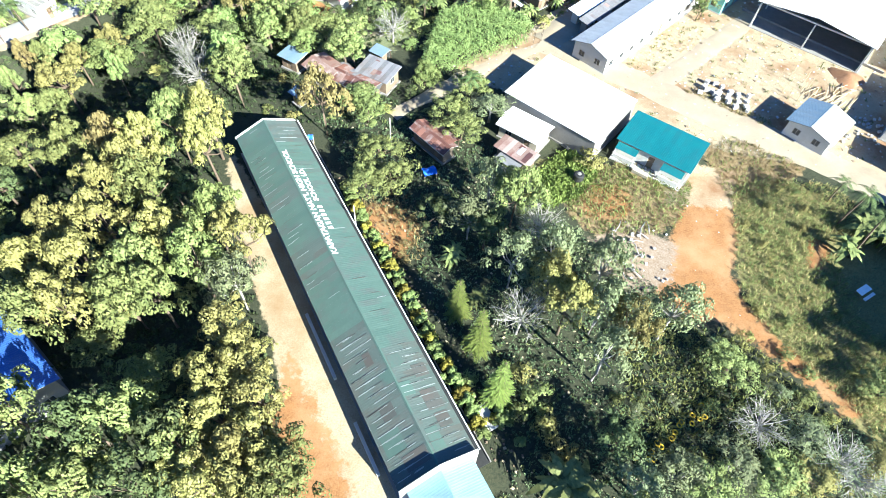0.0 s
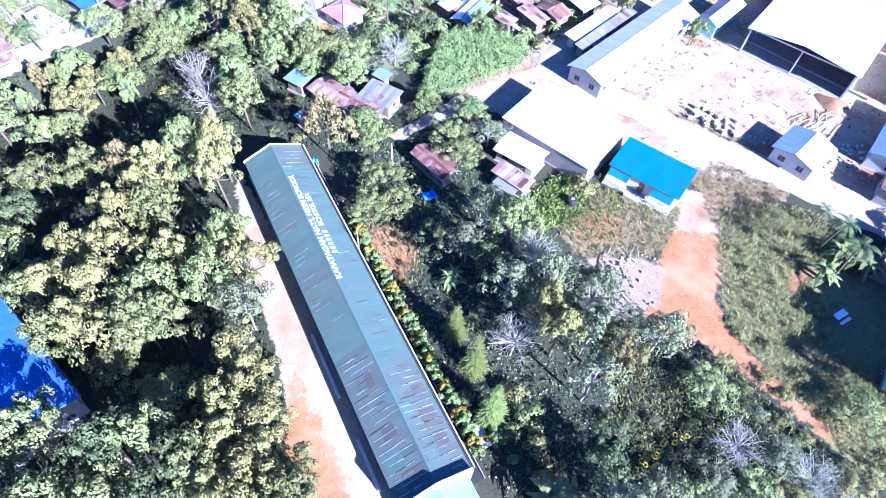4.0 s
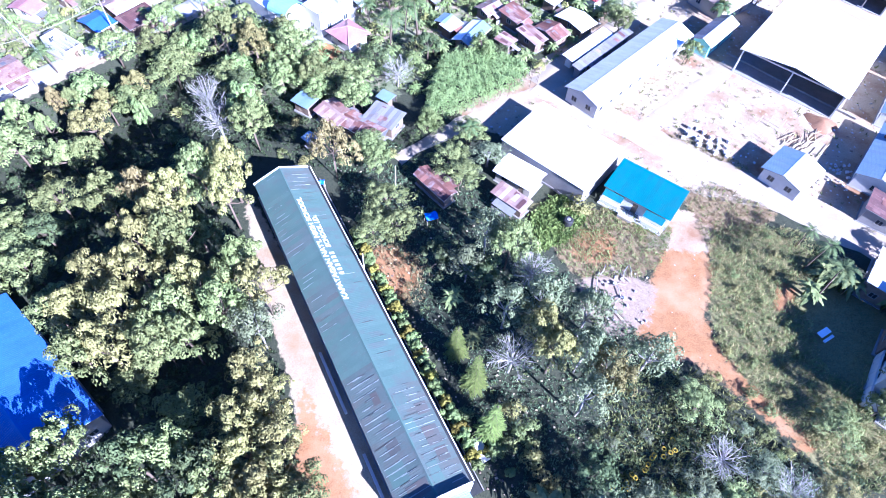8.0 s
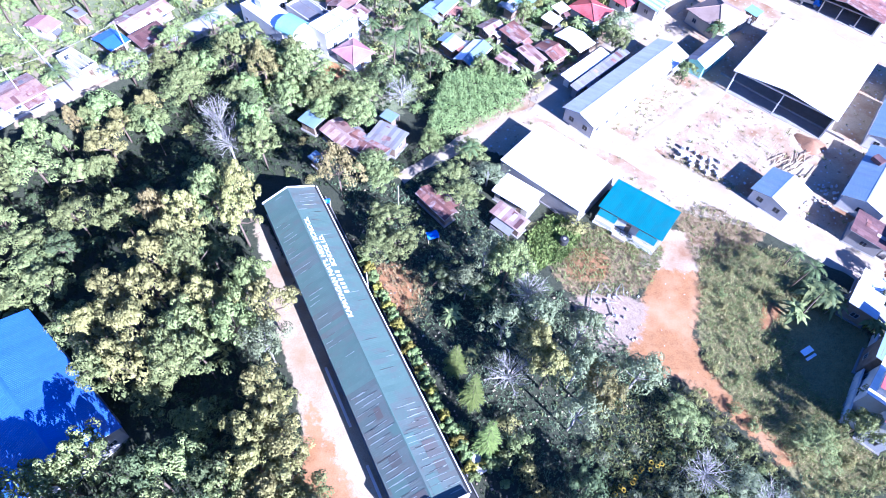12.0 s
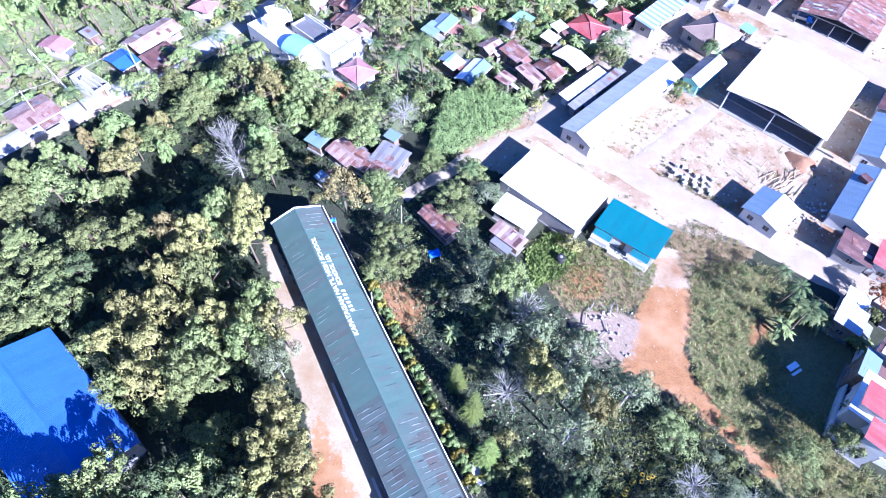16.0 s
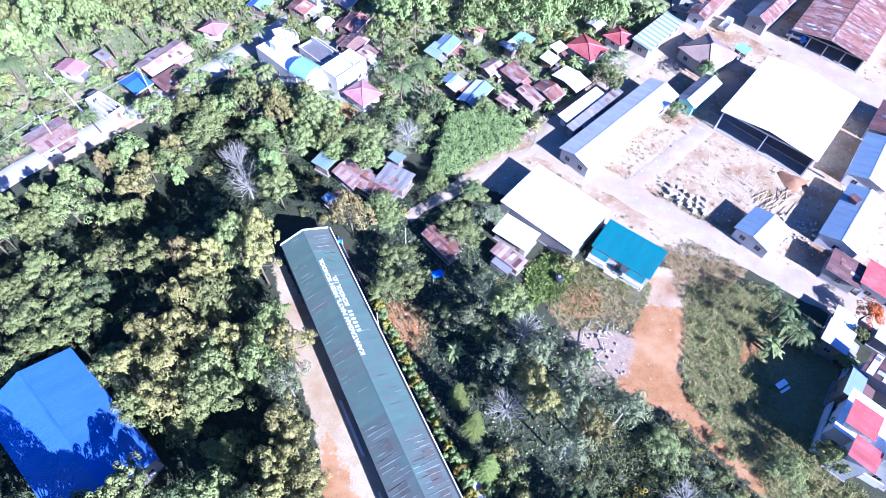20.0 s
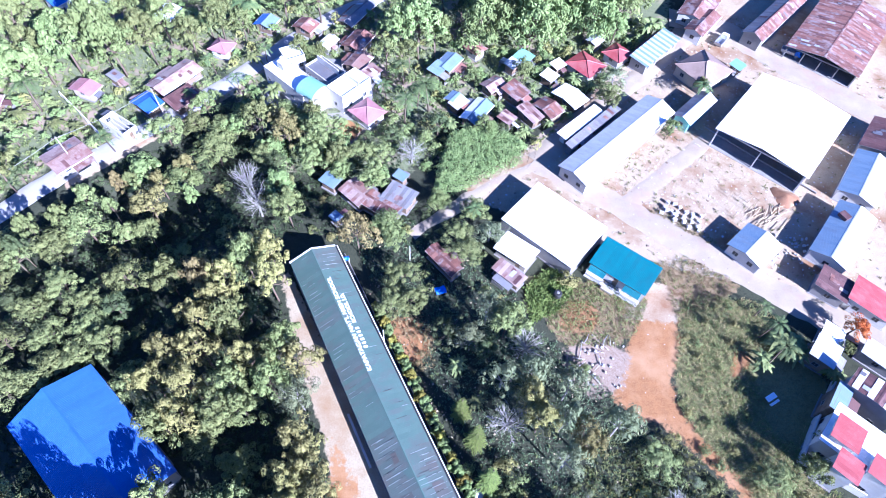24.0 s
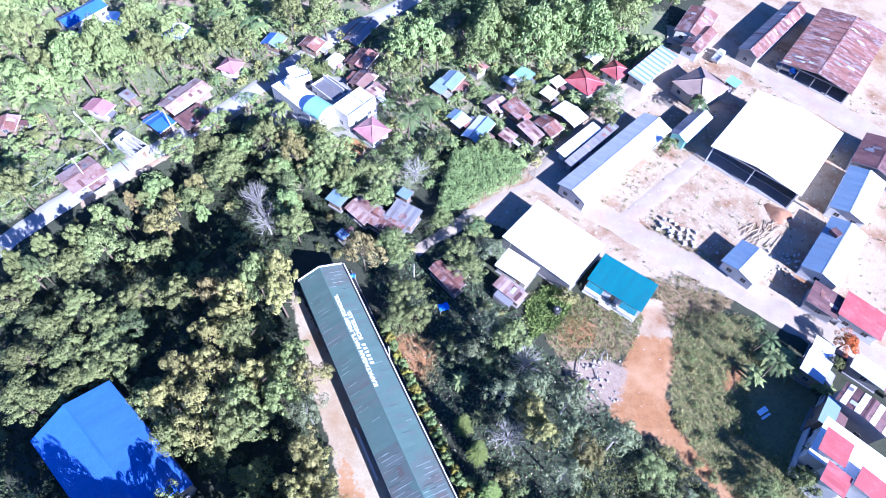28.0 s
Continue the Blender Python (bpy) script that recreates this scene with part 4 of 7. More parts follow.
# ---------------------------------------------------------------- the warehouse and the green-roofed house
def warehouse():
    """A block-walled store with a nearly flat white roof, falling towards the camera."""
    t = thing("warehouse", 21.6, 69.2, 0, -40.5, "grey block-walled warehouse with flat white metal roof", "warehouse")
    l, w, low, high = 16.0, 11.6, 3.5, 3.9
    rnd = random.Random(2)
    hl, hw = l / 2, w / 2
    for ln, h, m in ((l, low, Matrix.Translation((-hl, -hw, 0))), (l, high, Matrix.Translation((hl, hw, 0)) @ pose(0, 0, 0, 0, 0, 180)),
                     (w - 0.4, low, Matrix.Translation((hl, -hw + 0.2, 0)) @ pose(0, 0, 0, 0, 0, 90)), (w - 0.4, low, Matrix.Translation((-hl, hw - 0.2, 0)) @ pose(0, 0, 0, 0, 0, -90))):
        holes = [(5.5, 0, 9.5, 3.0)] if h == high else []
        o = part("wall", wall_geo(ln, h - 0.06, 0.2, holes), BLOCK, t)
        o.matrix_local = m
    part("gate", Geo().box(-1.4, hw - 0.16, 0.05, 2.4, hw - 0.1, 2.95), STEEL, t, "steel sheet gate")
    g = Geo()
    e = 0.12
    g.v = [(-hl - e, -hw - e, low), (hl + e, -hw - e, low), (hl + e, hw + e, high), (-hl - e, hw + e, high)]
    g.v += [(x, y, z - 0.1) for x, y, z in g.v]
    g.f = [(0, 1, 2, 3), (4, 7, 6, 5), (0, 4, 5, 1), (1, 5, 6, 2), (2, 6, 7, 3), (3, 7, 4, 0)]
    part("roof", g, TRIM_GREY, t)
    n = 20
    pitch = math.degrees(math.atan2(high - low, w))
    for k in range(n):
        o = new("roof_sheet", sheet_mesh((l + 2 * e) / n, math.hypot(w + 2 * e, high - low) + 0.04, ROOF["white"]))
        o.parent = t
        o.matrix_local = Matrix.Translation((-hl - e + (l + 2 * e) / n * k, hw + e, high + 0.012 + rnd.uniform(0, 0.01))) @ pose(0, 0, 0, pitch, 0, 0)
    part("floor_slab", Geo().box(-hl - 0.15, -hw - 0.15, -0.4, hl + 0.15, hw + 0.15, 0.05), BLOCK, t)
    return t


warehouse()


def green_house():
    """A white house under a teal sheet roof, with two small awnings and a porch towards the grass."""
    t = house("house", 34.1, 60.8, -36, 11.4, 6.9, 2.7, 0.55, "teal", PLASTER, "white house with teal corrugated roof and small awnings", style="mono", over=0.35)
    rnd = random.Random(3)
    for x in (-3.6, 3.4):
        me_ = sheet_mesh(0.8, 1.3, ROOF["teal"])
        for k in range(4):
            o = new("awning_sheet", me_)
            o.parent = t
            o.matrix_local = Matrix.Translation((x - 1.6 + 0.8 * k, -3.3, 2.35)) @ pose(0, 0, 0, 14, 0, 0)
        for k in (-1.5, 1.5):
            part("post", Geo().tube([(x + k, -4.45, 0), (x + k, -4.45, 2.02)], [0.05, 0.05], 6), TRIM_WHITE, t)
        part("porch_wall", Geo().box(x - 1.5, -4.5, 0, x + 1.5, -4.38, 0.9), PLASTER, t)
    part("porch_slab", Geo().box(-5.4, -4.7, -0.2, 5.4, -3.35, 0.12), PLASTER, t)
    g = Geo().box(-1.6, -5.4, 0.0, 0.8, -4.72, 0.55)
    part("step_block", g, PLASTER_CREAM, t)
    return t


green_house()


house("small_outbuilding", 14.4, 63.8, -36, 7.3, 4.8, 2.5, 0.5, "white", PLASTER_CREAM, "small white-roofed outbuilding beside the warehouse", style="gable", category='outbuilding')
house("shack", 12.8, 58.9, -41, 6.2, 2.9, 2.0, 0.3, "rust_pale", WOOD_OLD, "ramshackle shack with a patchy rusted roof", style="mono", category='shack', sheds=1)
house("shack", 0.9, 61.2, -48, 7.4, 2.9, 2.3, 0.6, "rust", WOOD_OLD, "narrow shed with a rust-red iron roof under trees", style="gable", category='shed', sheds=1)
house("shack", -11.4, 73.3, -33, 7.7, 4.2, 2.2, 0.5, "rust", WOOD_OLD, "shed with rusty corrugated roof in a cluster", style="gable", category='shed', sheds=1)
house("shack", -8.0, 75.6, -29, 6.1, 4.6, 2.4, 0.3, "grey", WOOD_OLD, "shed with dented silver sheets in a cluster", style="mono", category='shed', sheds=1)
house("shack", -16.5, 76.3, -43, 6.0, 4.6, 2.2, 0.5, "rust_pale", WOOD_OLD, "shed with patched pale and rusty sheets", style="gable", category='shed', sheds=1)
house("shack", -21.9, 79.0, -33, 3.9, 3.2, 2.2, 0.2, "sky", WOOD_OLD, "small shed with a light blue sheet roof", style="mono", category='shed', sheds=1)
house("shack", -8.1, 80.7, -35, 2.8, 2.2, 2.2, 0.2, "sky", WOOD_OLD, "tiny shed with a blue roof under trees", style="mono", category='shed', sheds=1)
house("shack", -19.9, 70.1, -42, 2.3, 1.9, 2.0, 0.2, "sky", WOOD_OLD, "little lean-to with blue sheets near the school", style="mono", category='shed', sheds=1)
# White sunward slopes with grey or blue far ones put sunlight into the colour.
house("long_building", 37.6, 92.6, 45, 31.5, 7.5, 3.2, 1.1, "white", PLASTER, "long white-roofed row building, its far slope greyed for shade", style="gable", category='building', roof2='silver')
house("shack", 32.9, 96.6, 46, 17.7, 2.1, 2.3, 0.3, "grey", BLOCK, "lean-to roofs along the long building", style="mono", category='lean-to', sheds=1)
house("house", 56.5, 103.2, 46, 11.5, 4.4, 3.0, 0.9, "white", MINT_WALL, "small mint-walled house, roof white on the sunward slope and grey on the far one", style="gable", roof2='grey')
house("house", 61.6, 116.7, 35, 10.3, 9.4, 3.0, 2.0, "tan", PLASTER_CREAM, "house with a faded brown pyramid roof", style="hip")
house("covered_hall", 73.7, 97.4, -130, 24.4, 20.4, 5.0, 1.1, "white", PLASTER, "large open-sided hall under a white roof", style="gable", category='hall', posts=9.0)
house("house", 59.7, 66.4, 43, 7.7, 7.4, 2.8, 0.9, "white", PLASTER, "small house with blue-grey roof, its sunward slope whitened for sunlight", style="gable", roof2='sky')
house("long_house", 77.9, 69.6, 50, 16.2, 7.5, 3.0, 1.1, "white", PLASTER, "long house with light blue roof, its sunward slope whitened for sunlight", style="gable", roof2='sky')
house("long_house", 88.1, 84.3, 53, 14.7, 7.8, 3.0, 1.1, "white", PLASTER, "house with pale blue metal roof, its sunward slope whitened for sunlight", style="gable", roof2='sky')
house("house", 97.3, 95.0, 52, 11.6, 10.0, 3.2, 1.2, "brown", BLOCK, "building with brown corrugated roof", style="gable")
house("house", 72.2, 58.5, 53, 5.6, 6.1, 2.6, 0.6, "brown", BLOCK, "low house with dull brown roof", style="mono", sheds=1)
house("house", 78.2, 55.3, 52, 6.2, 8.2, 2.6, 0.8, "red", PLASTER, "low house with pinkish red roof", style="mono")
house("house", 64.9, 28.5, 48, 7.9, 12.2, 5.2, 0.2, "white", PLASTER, "white flat-roofed lower storey of the compound", style="mono")
house("house", 65.4, 134.3, 51, 11.2, 5.1, 3.0, 0.9, "rust", PLASTER, "house with rusty gable roof beside the street", style="gable", near=False)
house("house", 61.6, 30.2, 51, 4.5, 4.3, 6.8, 0.3, "red", PLASTER, "white-walled house with flat red roof", style="mono")
house("house", 60.1, 25.5, 49, 3.8, 3.9, 6.5, 0.3, "red", PLASTER, "white-walled annex with red roof", style="mono")
house("house", 65.3, 24.6, 48, 3.7, 4.6, 6.5, 0.3, "red", PLASTER, "white-walled wing with red roof", style="mono")
house("long_house", 69.5, 36.4, 44, 4.4, 9.0, 6.2, 0.7, "brown", BLOCK, "long low building with brown and white striped sheets", style="gable", bands=2)
house("shack", 63.7, 36.2, 52, 5.4, 2.4, 5.2, 0.3, "sky", WOOD_OLD, "lean-to with pale blue sheets at the compound wall", style="mono", category='lean-to', sheds=1)
house("shack", 65.4, 44.9, 51, 5.0, 4.3, 3.4, 0.3, "silver", WOOD_OLD, "makeshift hut with silver sheets and blue tarpaulin", style="mono", category='hut', sheds=1)
house("shack", 68.5, 48.6, 53, 3.9, 3.6, 2.3, 0.3, "white", WOOD_OLD, "makeshift hut with whitish sheets", style="mono", category='hut', sheds=1)
house("house", 75.5, 44.7, 49, 3.9, 6.2, 2.4, 0.4, "silver", BLOCK, "house with pale sheets behind shrubs", style="mono", sheds=1)
house("market_hall", 100.1, 132.3, 52, 30.3, 17.7, 3.4, 1.3, "rust", BLOCK, "large open hall with rust-red sheet roof", style="gable", category='hall', posts=4.0, roof2='rust')
house("market_hall", 86.0, 139.2, 47, 28.9, 5.6, 3.6, 1.2, "rust", BLOCK, "long hall with grey and rusty red slopes", style="gable", category='hall', roof2='grey')
house("house", 66.2, 141.3, 58, 13.2, 7.8, 3.0, 1.0, "rust", PLASTER, "house with rusty roof by the street", style="gable", near=False, sheds=2)
house("house", 51.2, 123.5, 47, 15.3, 5.1, 2.8, 0.5, "sky", BLOCK, "row house with striped silver sheets", style="mono", roof2='silver', sheds=1)
house("house", 33.6, 117.2, 44, 6.8, 7.5, 2.2, 1.1, "red", PLASTER, "house with red hipped roof", style="hip", over=0.65)
house("house", 41.9, 121.9, 44, 5.8, 5.5, 2.2, 1.1, "red", PLASTER, "small house with bright red hipped roof", style="hip", over=0.65)
house("house", 28.8, 106.1, 43, 5.0, 7.2, 2.2, 0.6, "white", WOOD_OLD, "house with pale mint-white sheets", style="gable", near=False, over=0.6, sheds=2)
house("house", 11.4, 109.0, 41, 5.0, 4.0, 2.2, 0.6, "rust_pale", WOOD_OLD, "hut with rusty and whitish striped sheets", style="gable", over=0.5, sheds=1)
house("house", 16.4, 106.8, 46, 4.7, 5.3, 2.3, 0.6, "rust", WOOD_OLD, "house with reddish brown corrugated roof", style="mono", over=0.5, sheds=2)
house("house", 19.3, 100.1, 40, 3.6, 5.8, 2.2, 0.5, "rust_pale", WOOD_OLD, "narrow lean house with patchy rusted sheets", style="mono", over=0.5)
house("house", 23.4, 101.8, 42, 4.4, 6.1, 2.4, 0.7, "rust", WOOD_OLD, "house with dull red roof beside a yard", style="gable", over=0.5, sheds=1)
house("house", 7.5, 100.1, 57, 7.9, 4.4, 2.2, 0.8, "sky", WOOD_OLD, "house with white and blue roof", style="gable", near=False, over=0.6, roof2='white', sheds=2)
house("house", 1.1, 116.1, 58, 6.1, 4.5, 2.2, 0.6, "sky", WOOD_OLD, "narrow house with pale blue roof", style="gable", near=False, over=0.6, sheds=2)
house("house", 7.4, 121.6, 44, 4.1, 4.7, 2.2, 0.9, "rust", PLASTER, "small house with red roof between trees", style="hip", over=0.65)
house("house", 30.1, 97.8, 45, 13.1, 2.6, 2.2, 0.3, "white", PLASTER, "low strip of white roofs by the street", style="mono", sheds=1, over=0.65)
house("house", -16.4, 98.6, 48, 5.8, 6.5, 2.2, 1.3, "pink", PLASTER, "house with faded pink hipped roof", style="hip", over=0.65)
house("shack", 19.0, 119.0, 52, 4.1, 4.0, 2.2, 0.3, "mint", WOOD_OLD, "hut with faded green sheets in a crowded yard", style="mono", category='shed', sheds=1)
house("shack", 2.5, 104.0, 54, 3.5, 3.4, 2.2, 0.4, "sky", WOOD_OLD, "hut with pale blue sheets among banana plants", style="gable", category='shed', sheds=1)
house("shack", 14.1, 98.4, 50, 3.3, 3.5, 2.1, 0.3, "rust_pale", WOOD_OLD, "hut with patched rusty sheets beside the crop", style="mono", category='shed', sheds=1)
house("shack", 37.0, 126.5, 45, 3.6, 3.2, 2.2, 0.4, "silver", WOOD_OLD, "hut with silver sheets behind a red-roofed house", style="gable", category='shed', sheds=1)
house("shack", 24.6, 112.6, 50, 3.5, 3.5, 2.2, 0.3, "white", WOOD_OLD, "hut with whitish sheets in a crowded yard", style="mono", category='shed', sheds=1)
house("shack", -73.2, 106.5, 57, 2.5, 3.3, 2.2, 0.3, "grey", WOOD_OLD, "hut with dark sheets beside a pink-roofed house", style="mono", category='shed', sheds=1)
house("house", -20.9, 122.5, 64, 7.0, 5.3, 2.2, 0.9, "rust", WOOD_OLD, "house with rusty red roof", style="gable", near=False, over=0.6, sheds=2)
house("house", -20.0, 115.2, 63, 6.0, 4.9, 2.2, 0.7, "rust_pale", WOOD_OLD, "house with pale and brown patched roof", style="gable", near=False, over=0.6, sheds=2)
house("house", -34.0, 127.5, 64, 4.4, 5.5, 2.2, 0.8, "rust", WOOD_OLD, "small house with red roof and white walls", style="gable", near=False, over=0.6, sheds=2)
house("house", -22.1, 133.5, 61, 11.3, 4.5, 2.2, 0.8, "grey", WOOD_OLD, "long house with dark grey roof", style="gable", near=False, sheds=2, over=0.65)
house("house", -43.7, 128.2, 69, 4.6, 5.0, 2.2, 0.8, "sky", WOOD_OLD, "hut with blue and white roof", style="gable", near=False, over=0.6, roof2='blue', sheds=2)
house("hall", -93.3, 134.8, 55, 11.6, 5.4, 3.2, 1.0, "blue", PLASTER, "long building with blue roof far back", style="gable", near=False, category='hall')
house("house", -85.8, 133.5, 74, 5.9, 6.3, 2.2, 0.7, "white", WOOD_OLD, "house with white roof", style="gable", near=False, over=0.6, sheds=2)
house("house", -68.3, 130.0, 71, 5.8, 5.3, 2.2, 0.7, "white", WOOD_OLD, "house with pale sheets among trees", style="gable", near=False, over=0.6, sheds=2)
house("house", -52.2, 118.1, 69, 4.7, 5.1, 2.2, 1.1, "pink", PLASTER, "small house with pink hipped roof", style="hip", over=0.65)
house("house", -60.3, 107.1, 56, 11.3, 5.8, 2.2, 0.8, "rust_pale", WOOD_OLD, "house with patched rusty roof", style="gable", near=False, over=0.6, sheds=2)
house("house", -56.7, 100.4, 52, 6.8, 4.8, 2.2, 0.5, "brown", WOOD_OLD, "low house with brown flat sheets", style="mono", sheds=1, over=0.65)
house("house", -63.9, 98.7, 55, 4.5, 6.1, 2.2, 0.6, "blue", WOOD_OLD, "small house with vivid blue roof", style="gable", near=False, over=0.6, sheds=2)
house("house", -67.8, 91.7, 57, 4.2, 8.2, 2.8, 2.3, "white", PLASTER, "roofless white concrete house with dark gaps", style="deck", sheds=1)
house("house", -78.5, 102.6, 69, 4.0, 6.1, 2.2, 0.7, "pink", PLASTER_CREAM, "house with dull pink and brown roofs", style="gable", near=False, over=0.6, sheds=2)
house("house", -75.3, 82.8, 51, 7.8, 7.0, 2.2, 0.6, "rust_pale", BLOCK, "house with rusty striped roof near the road", style="gable", near=False, over=0.6, sheds=2)
house("house", -96.6, 96.5, 98, 4.7, 4.8, 2.2, 0.7, "rust", WOOD_OLD, "house with rusty red roof at the village edge", style="gable", near=False, over=0.6, sheds=2)
house("stall", 70.5, 119.0, 43, 3.3, 3.1, 2.4, 0.2, "mint", WOOD_OLD, "small market stall under a bright teal sheet", style="mono", category='stall', posts=2.0)
house("blue_hall", -49.7, 25.7, -41.5, 23.4, 13.2, 4.2, 2.4, "blue", BLOCK, "building with large vivid blue roof in the grove", style="gable", category='hall')


def white_complex():
    """Two white concrete wings round a court with a lower deck, and a teal barrel roof over the front bay."""
    t = thing("concrete_house", -28.0, 105.0, 0, 0, "rambling white concrete house with a teal barrel roof and open decks", "house")
    rnd = random.Random(31)

    def wing(cx, cy, rot, l, w, h, roof, parapet, bays):
        m = Matrix.Translation((cx + 28.0, cy - 105.0, 0)) @ pose(0, 0, 0, 0, 0, rot)
        for ln, mm in ((l, Matrix.Translation((-l / 2, -w / 2, 0))), (l, Matrix.Translation((l / 2, w / 2, 0)) @ pose(0, 0, 0, 0, 0, 180)),
                       (w - 0.3, Matrix.Translation((l / 2, -w / 2 + 0.15, 0)) @ pose(0, 0, 0, 0, 0, 90)), (w - 0.3, Matrix.Translation((-l / 2, w / 2 - 0.15, 0)) @ pose(0, 0, 0, 0, 0, -90))):
            n = max(1, int(ln / bays))
            holes = [(ln * (k + 0.5) / n - 0.5, 0.9, ln * (k + 0.5) / n + 0.5, 2.1) for k in range(n)]
            o = part("wall", wall_geo(ln, h + parapet, 0.15, holes), PLASTER, t)
            o.matrix_local = m @ mm
            for q in holes:
                window(t, m @ mm @ Matrix.Translation((q[0], 0, q[1])), 1.0, 1.2, rnd)
        o = part("roof_deck", Geo().box(-l / 2 + 0.15, -w / 2 + 0.15, h - 0.15, l / 2 - 0.15, w / 2 - 0.15, h), ROOF[roof], t)
        o.matrix_local = m
        return m

    a = wing(-33.6, 106.4, -42, 13.5, 5.2, 4.2, "white", 0.35, 2.7)
    b = wing(-20.9, 104.6, 50, 8.6, 5.0, 4.6, "white", 0.3, 2.9)
    c = wing(-27.0, 110.3, -42, 8.0, 5.0, 3.0, "grey", 0.5, 2.6)
    d = wing(-35.2, 115.2, 30, 4.6, 4.6, 3.4, "white", 0.5, 2.3)
    o = part("stair_head", Geo().box(-1.0, -1.0, 4.2, 1.2, 1.0, 6.0), PLASTER, t)
    o.matrix_local = a @ Matrix.Translation((-3.5, 0.6, 0))
    o = part("inner_wall", Geo().box(-3.6, -0.07, 3.0, 3.6, 0.07, 4.6), PLASTER, t)
    o.matrix_local = c @ Matrix.Translation((0, 1.0, 0))
    o = part("inner_wall", Geo().box(-0.07, -2.2, 4.6, 0.07, 2.2, 5.5), PLASTER, t)
    o.matrix_local = b @ Matrix.Translation((1.0, 0, 0))
    # the barrel roof, open towards one end
    g, n = Geo(), 12
    for x in (-2.4, 2.4):
        for r in (1.0, 0.97):
            g.v += [(x, -2.7 * r * math.cos(math.pi * k / n), 4.5 + 1.7 * r * math.sin(math.pi * k / n)) for k in range(n + 1)]
    q = n + 1
    for k in range(n):
        g.f += [(k, k + 1, 2 * q + k + 1, 2 * q + k), (q + k, 3 * q + k, 3 * q + k + 1, q + k + 1), (k, q + k, q + k + 1, k + 1), (2 * q + k, 2 * q + k + 1, 3 * q + k + 1, 3 * q + k)]
    vault = part("barrel_roof", g, ROOF["mint"], t, "teal curved sheet roof")
    bay = Matrix.Translation((-28.4 + 28.0, 102.0 - 105.0, 0)) @ pose(0, 0, 0, 0, 0, -36)
    vault.matrix_local = bay
    o = part("front_bay", wall_geo(4.8, 4.5, 5.2, ()), PLASTER, t)
    o.matrix_local = bay @ Matrix.Translation((-2.4, -2.6, 0))
    part("floor_slab", Geo().box(-12.5, -7.0, -0.3, 12.0, 13.0, 0.02), BLOCK, t)


white_complex()

house("shack", -1.4, 113.5, 55, 4.4, 3.4, 2.2, 0.4, "sky", WOOD_OLD, "hut with pale blue and white sheets among banana plants", style="mono", category='shed', sheds=1)
house("shack", 3.5, 102.6, 48, 4.2, 3.0, 2.1, 0.3, "silver", WOOD_OLD, "low hut with bent silver sheets", style="mono", category='shed', sheds=2)
house("shack", 16.2, 116.5, 50, 3.6, 3.0, 2.1, 0.3, "silver", WOOD_OLD, "hut with grey sheets and a leaning lean-to", style="mono", category='shed', sheds=2)
house("shack", 27.0, 116.8, 40, 3.4, 2.8, 2.1, 0.3, "white", WOOD_OLD, "pale lean-to beside a red hipped roof", style="mono", category='lean-to', sheds=1)
house("shack", -27.8, 121.6, 58, 4.6, 3.2, 2.2, 0.4, "white", BLOCK, "pale-roofed hut beside a rusty roof", style="gable", category='shed', sheds=1)
house("shack", -16.6, 111.2, 52, 4.2, 3.4, 2.4, 0.4, "rust_pale", BLOCK, "hut with purple-brown faded sheets behind the white house", style="mono", category='shed', sheds=1)
house("shack", 30.4, 93.2, 46, 4.0, 2.2, 2.1, 0.3, "rust_pale", WOOD_OLD, "patched lean-to at the end of the long roof", style="mono", category='lean-to', sheds=1)
house("shack", -88.0, 127.0, 60, 4.6, 3.4, 2.2, 0.4, "rust", WOOD_OLD, "hut with rusty sheets beside a blue-roofed hall", style="gable", category='shed', sheds=1)


# ---------------------------------------------------------------- plants
def leaf_quads(rs, centre, up, length, width, droop=0.25):
    """Pointed leaves: centre (n,3), a rough outward direction up (n,3); every leaf is a bent four-cornered blade."""
    n = len(centre)
    d = rs.normal(size=(n, 3))
    d -= (d * up).sum(1, keepdims=True) * up
    d /= np.linalg.norm(d, axis=1, keepdims=True) + 1e-9
    s = np.cross(up, d)
    ln = (length * rs.uniform(0.6, 1.3, n))[:, None]
    wd = (width * rs.uniform(0.6, 1.3, n))[:, None]
    a = centre - d * ln * 0.5
    tip = centre + d * ln * 0.5 - up * ln * droop
    return np.stack([a, centre - s * wd * 0.5, tip, centre + s * wd * 0.5], 1)


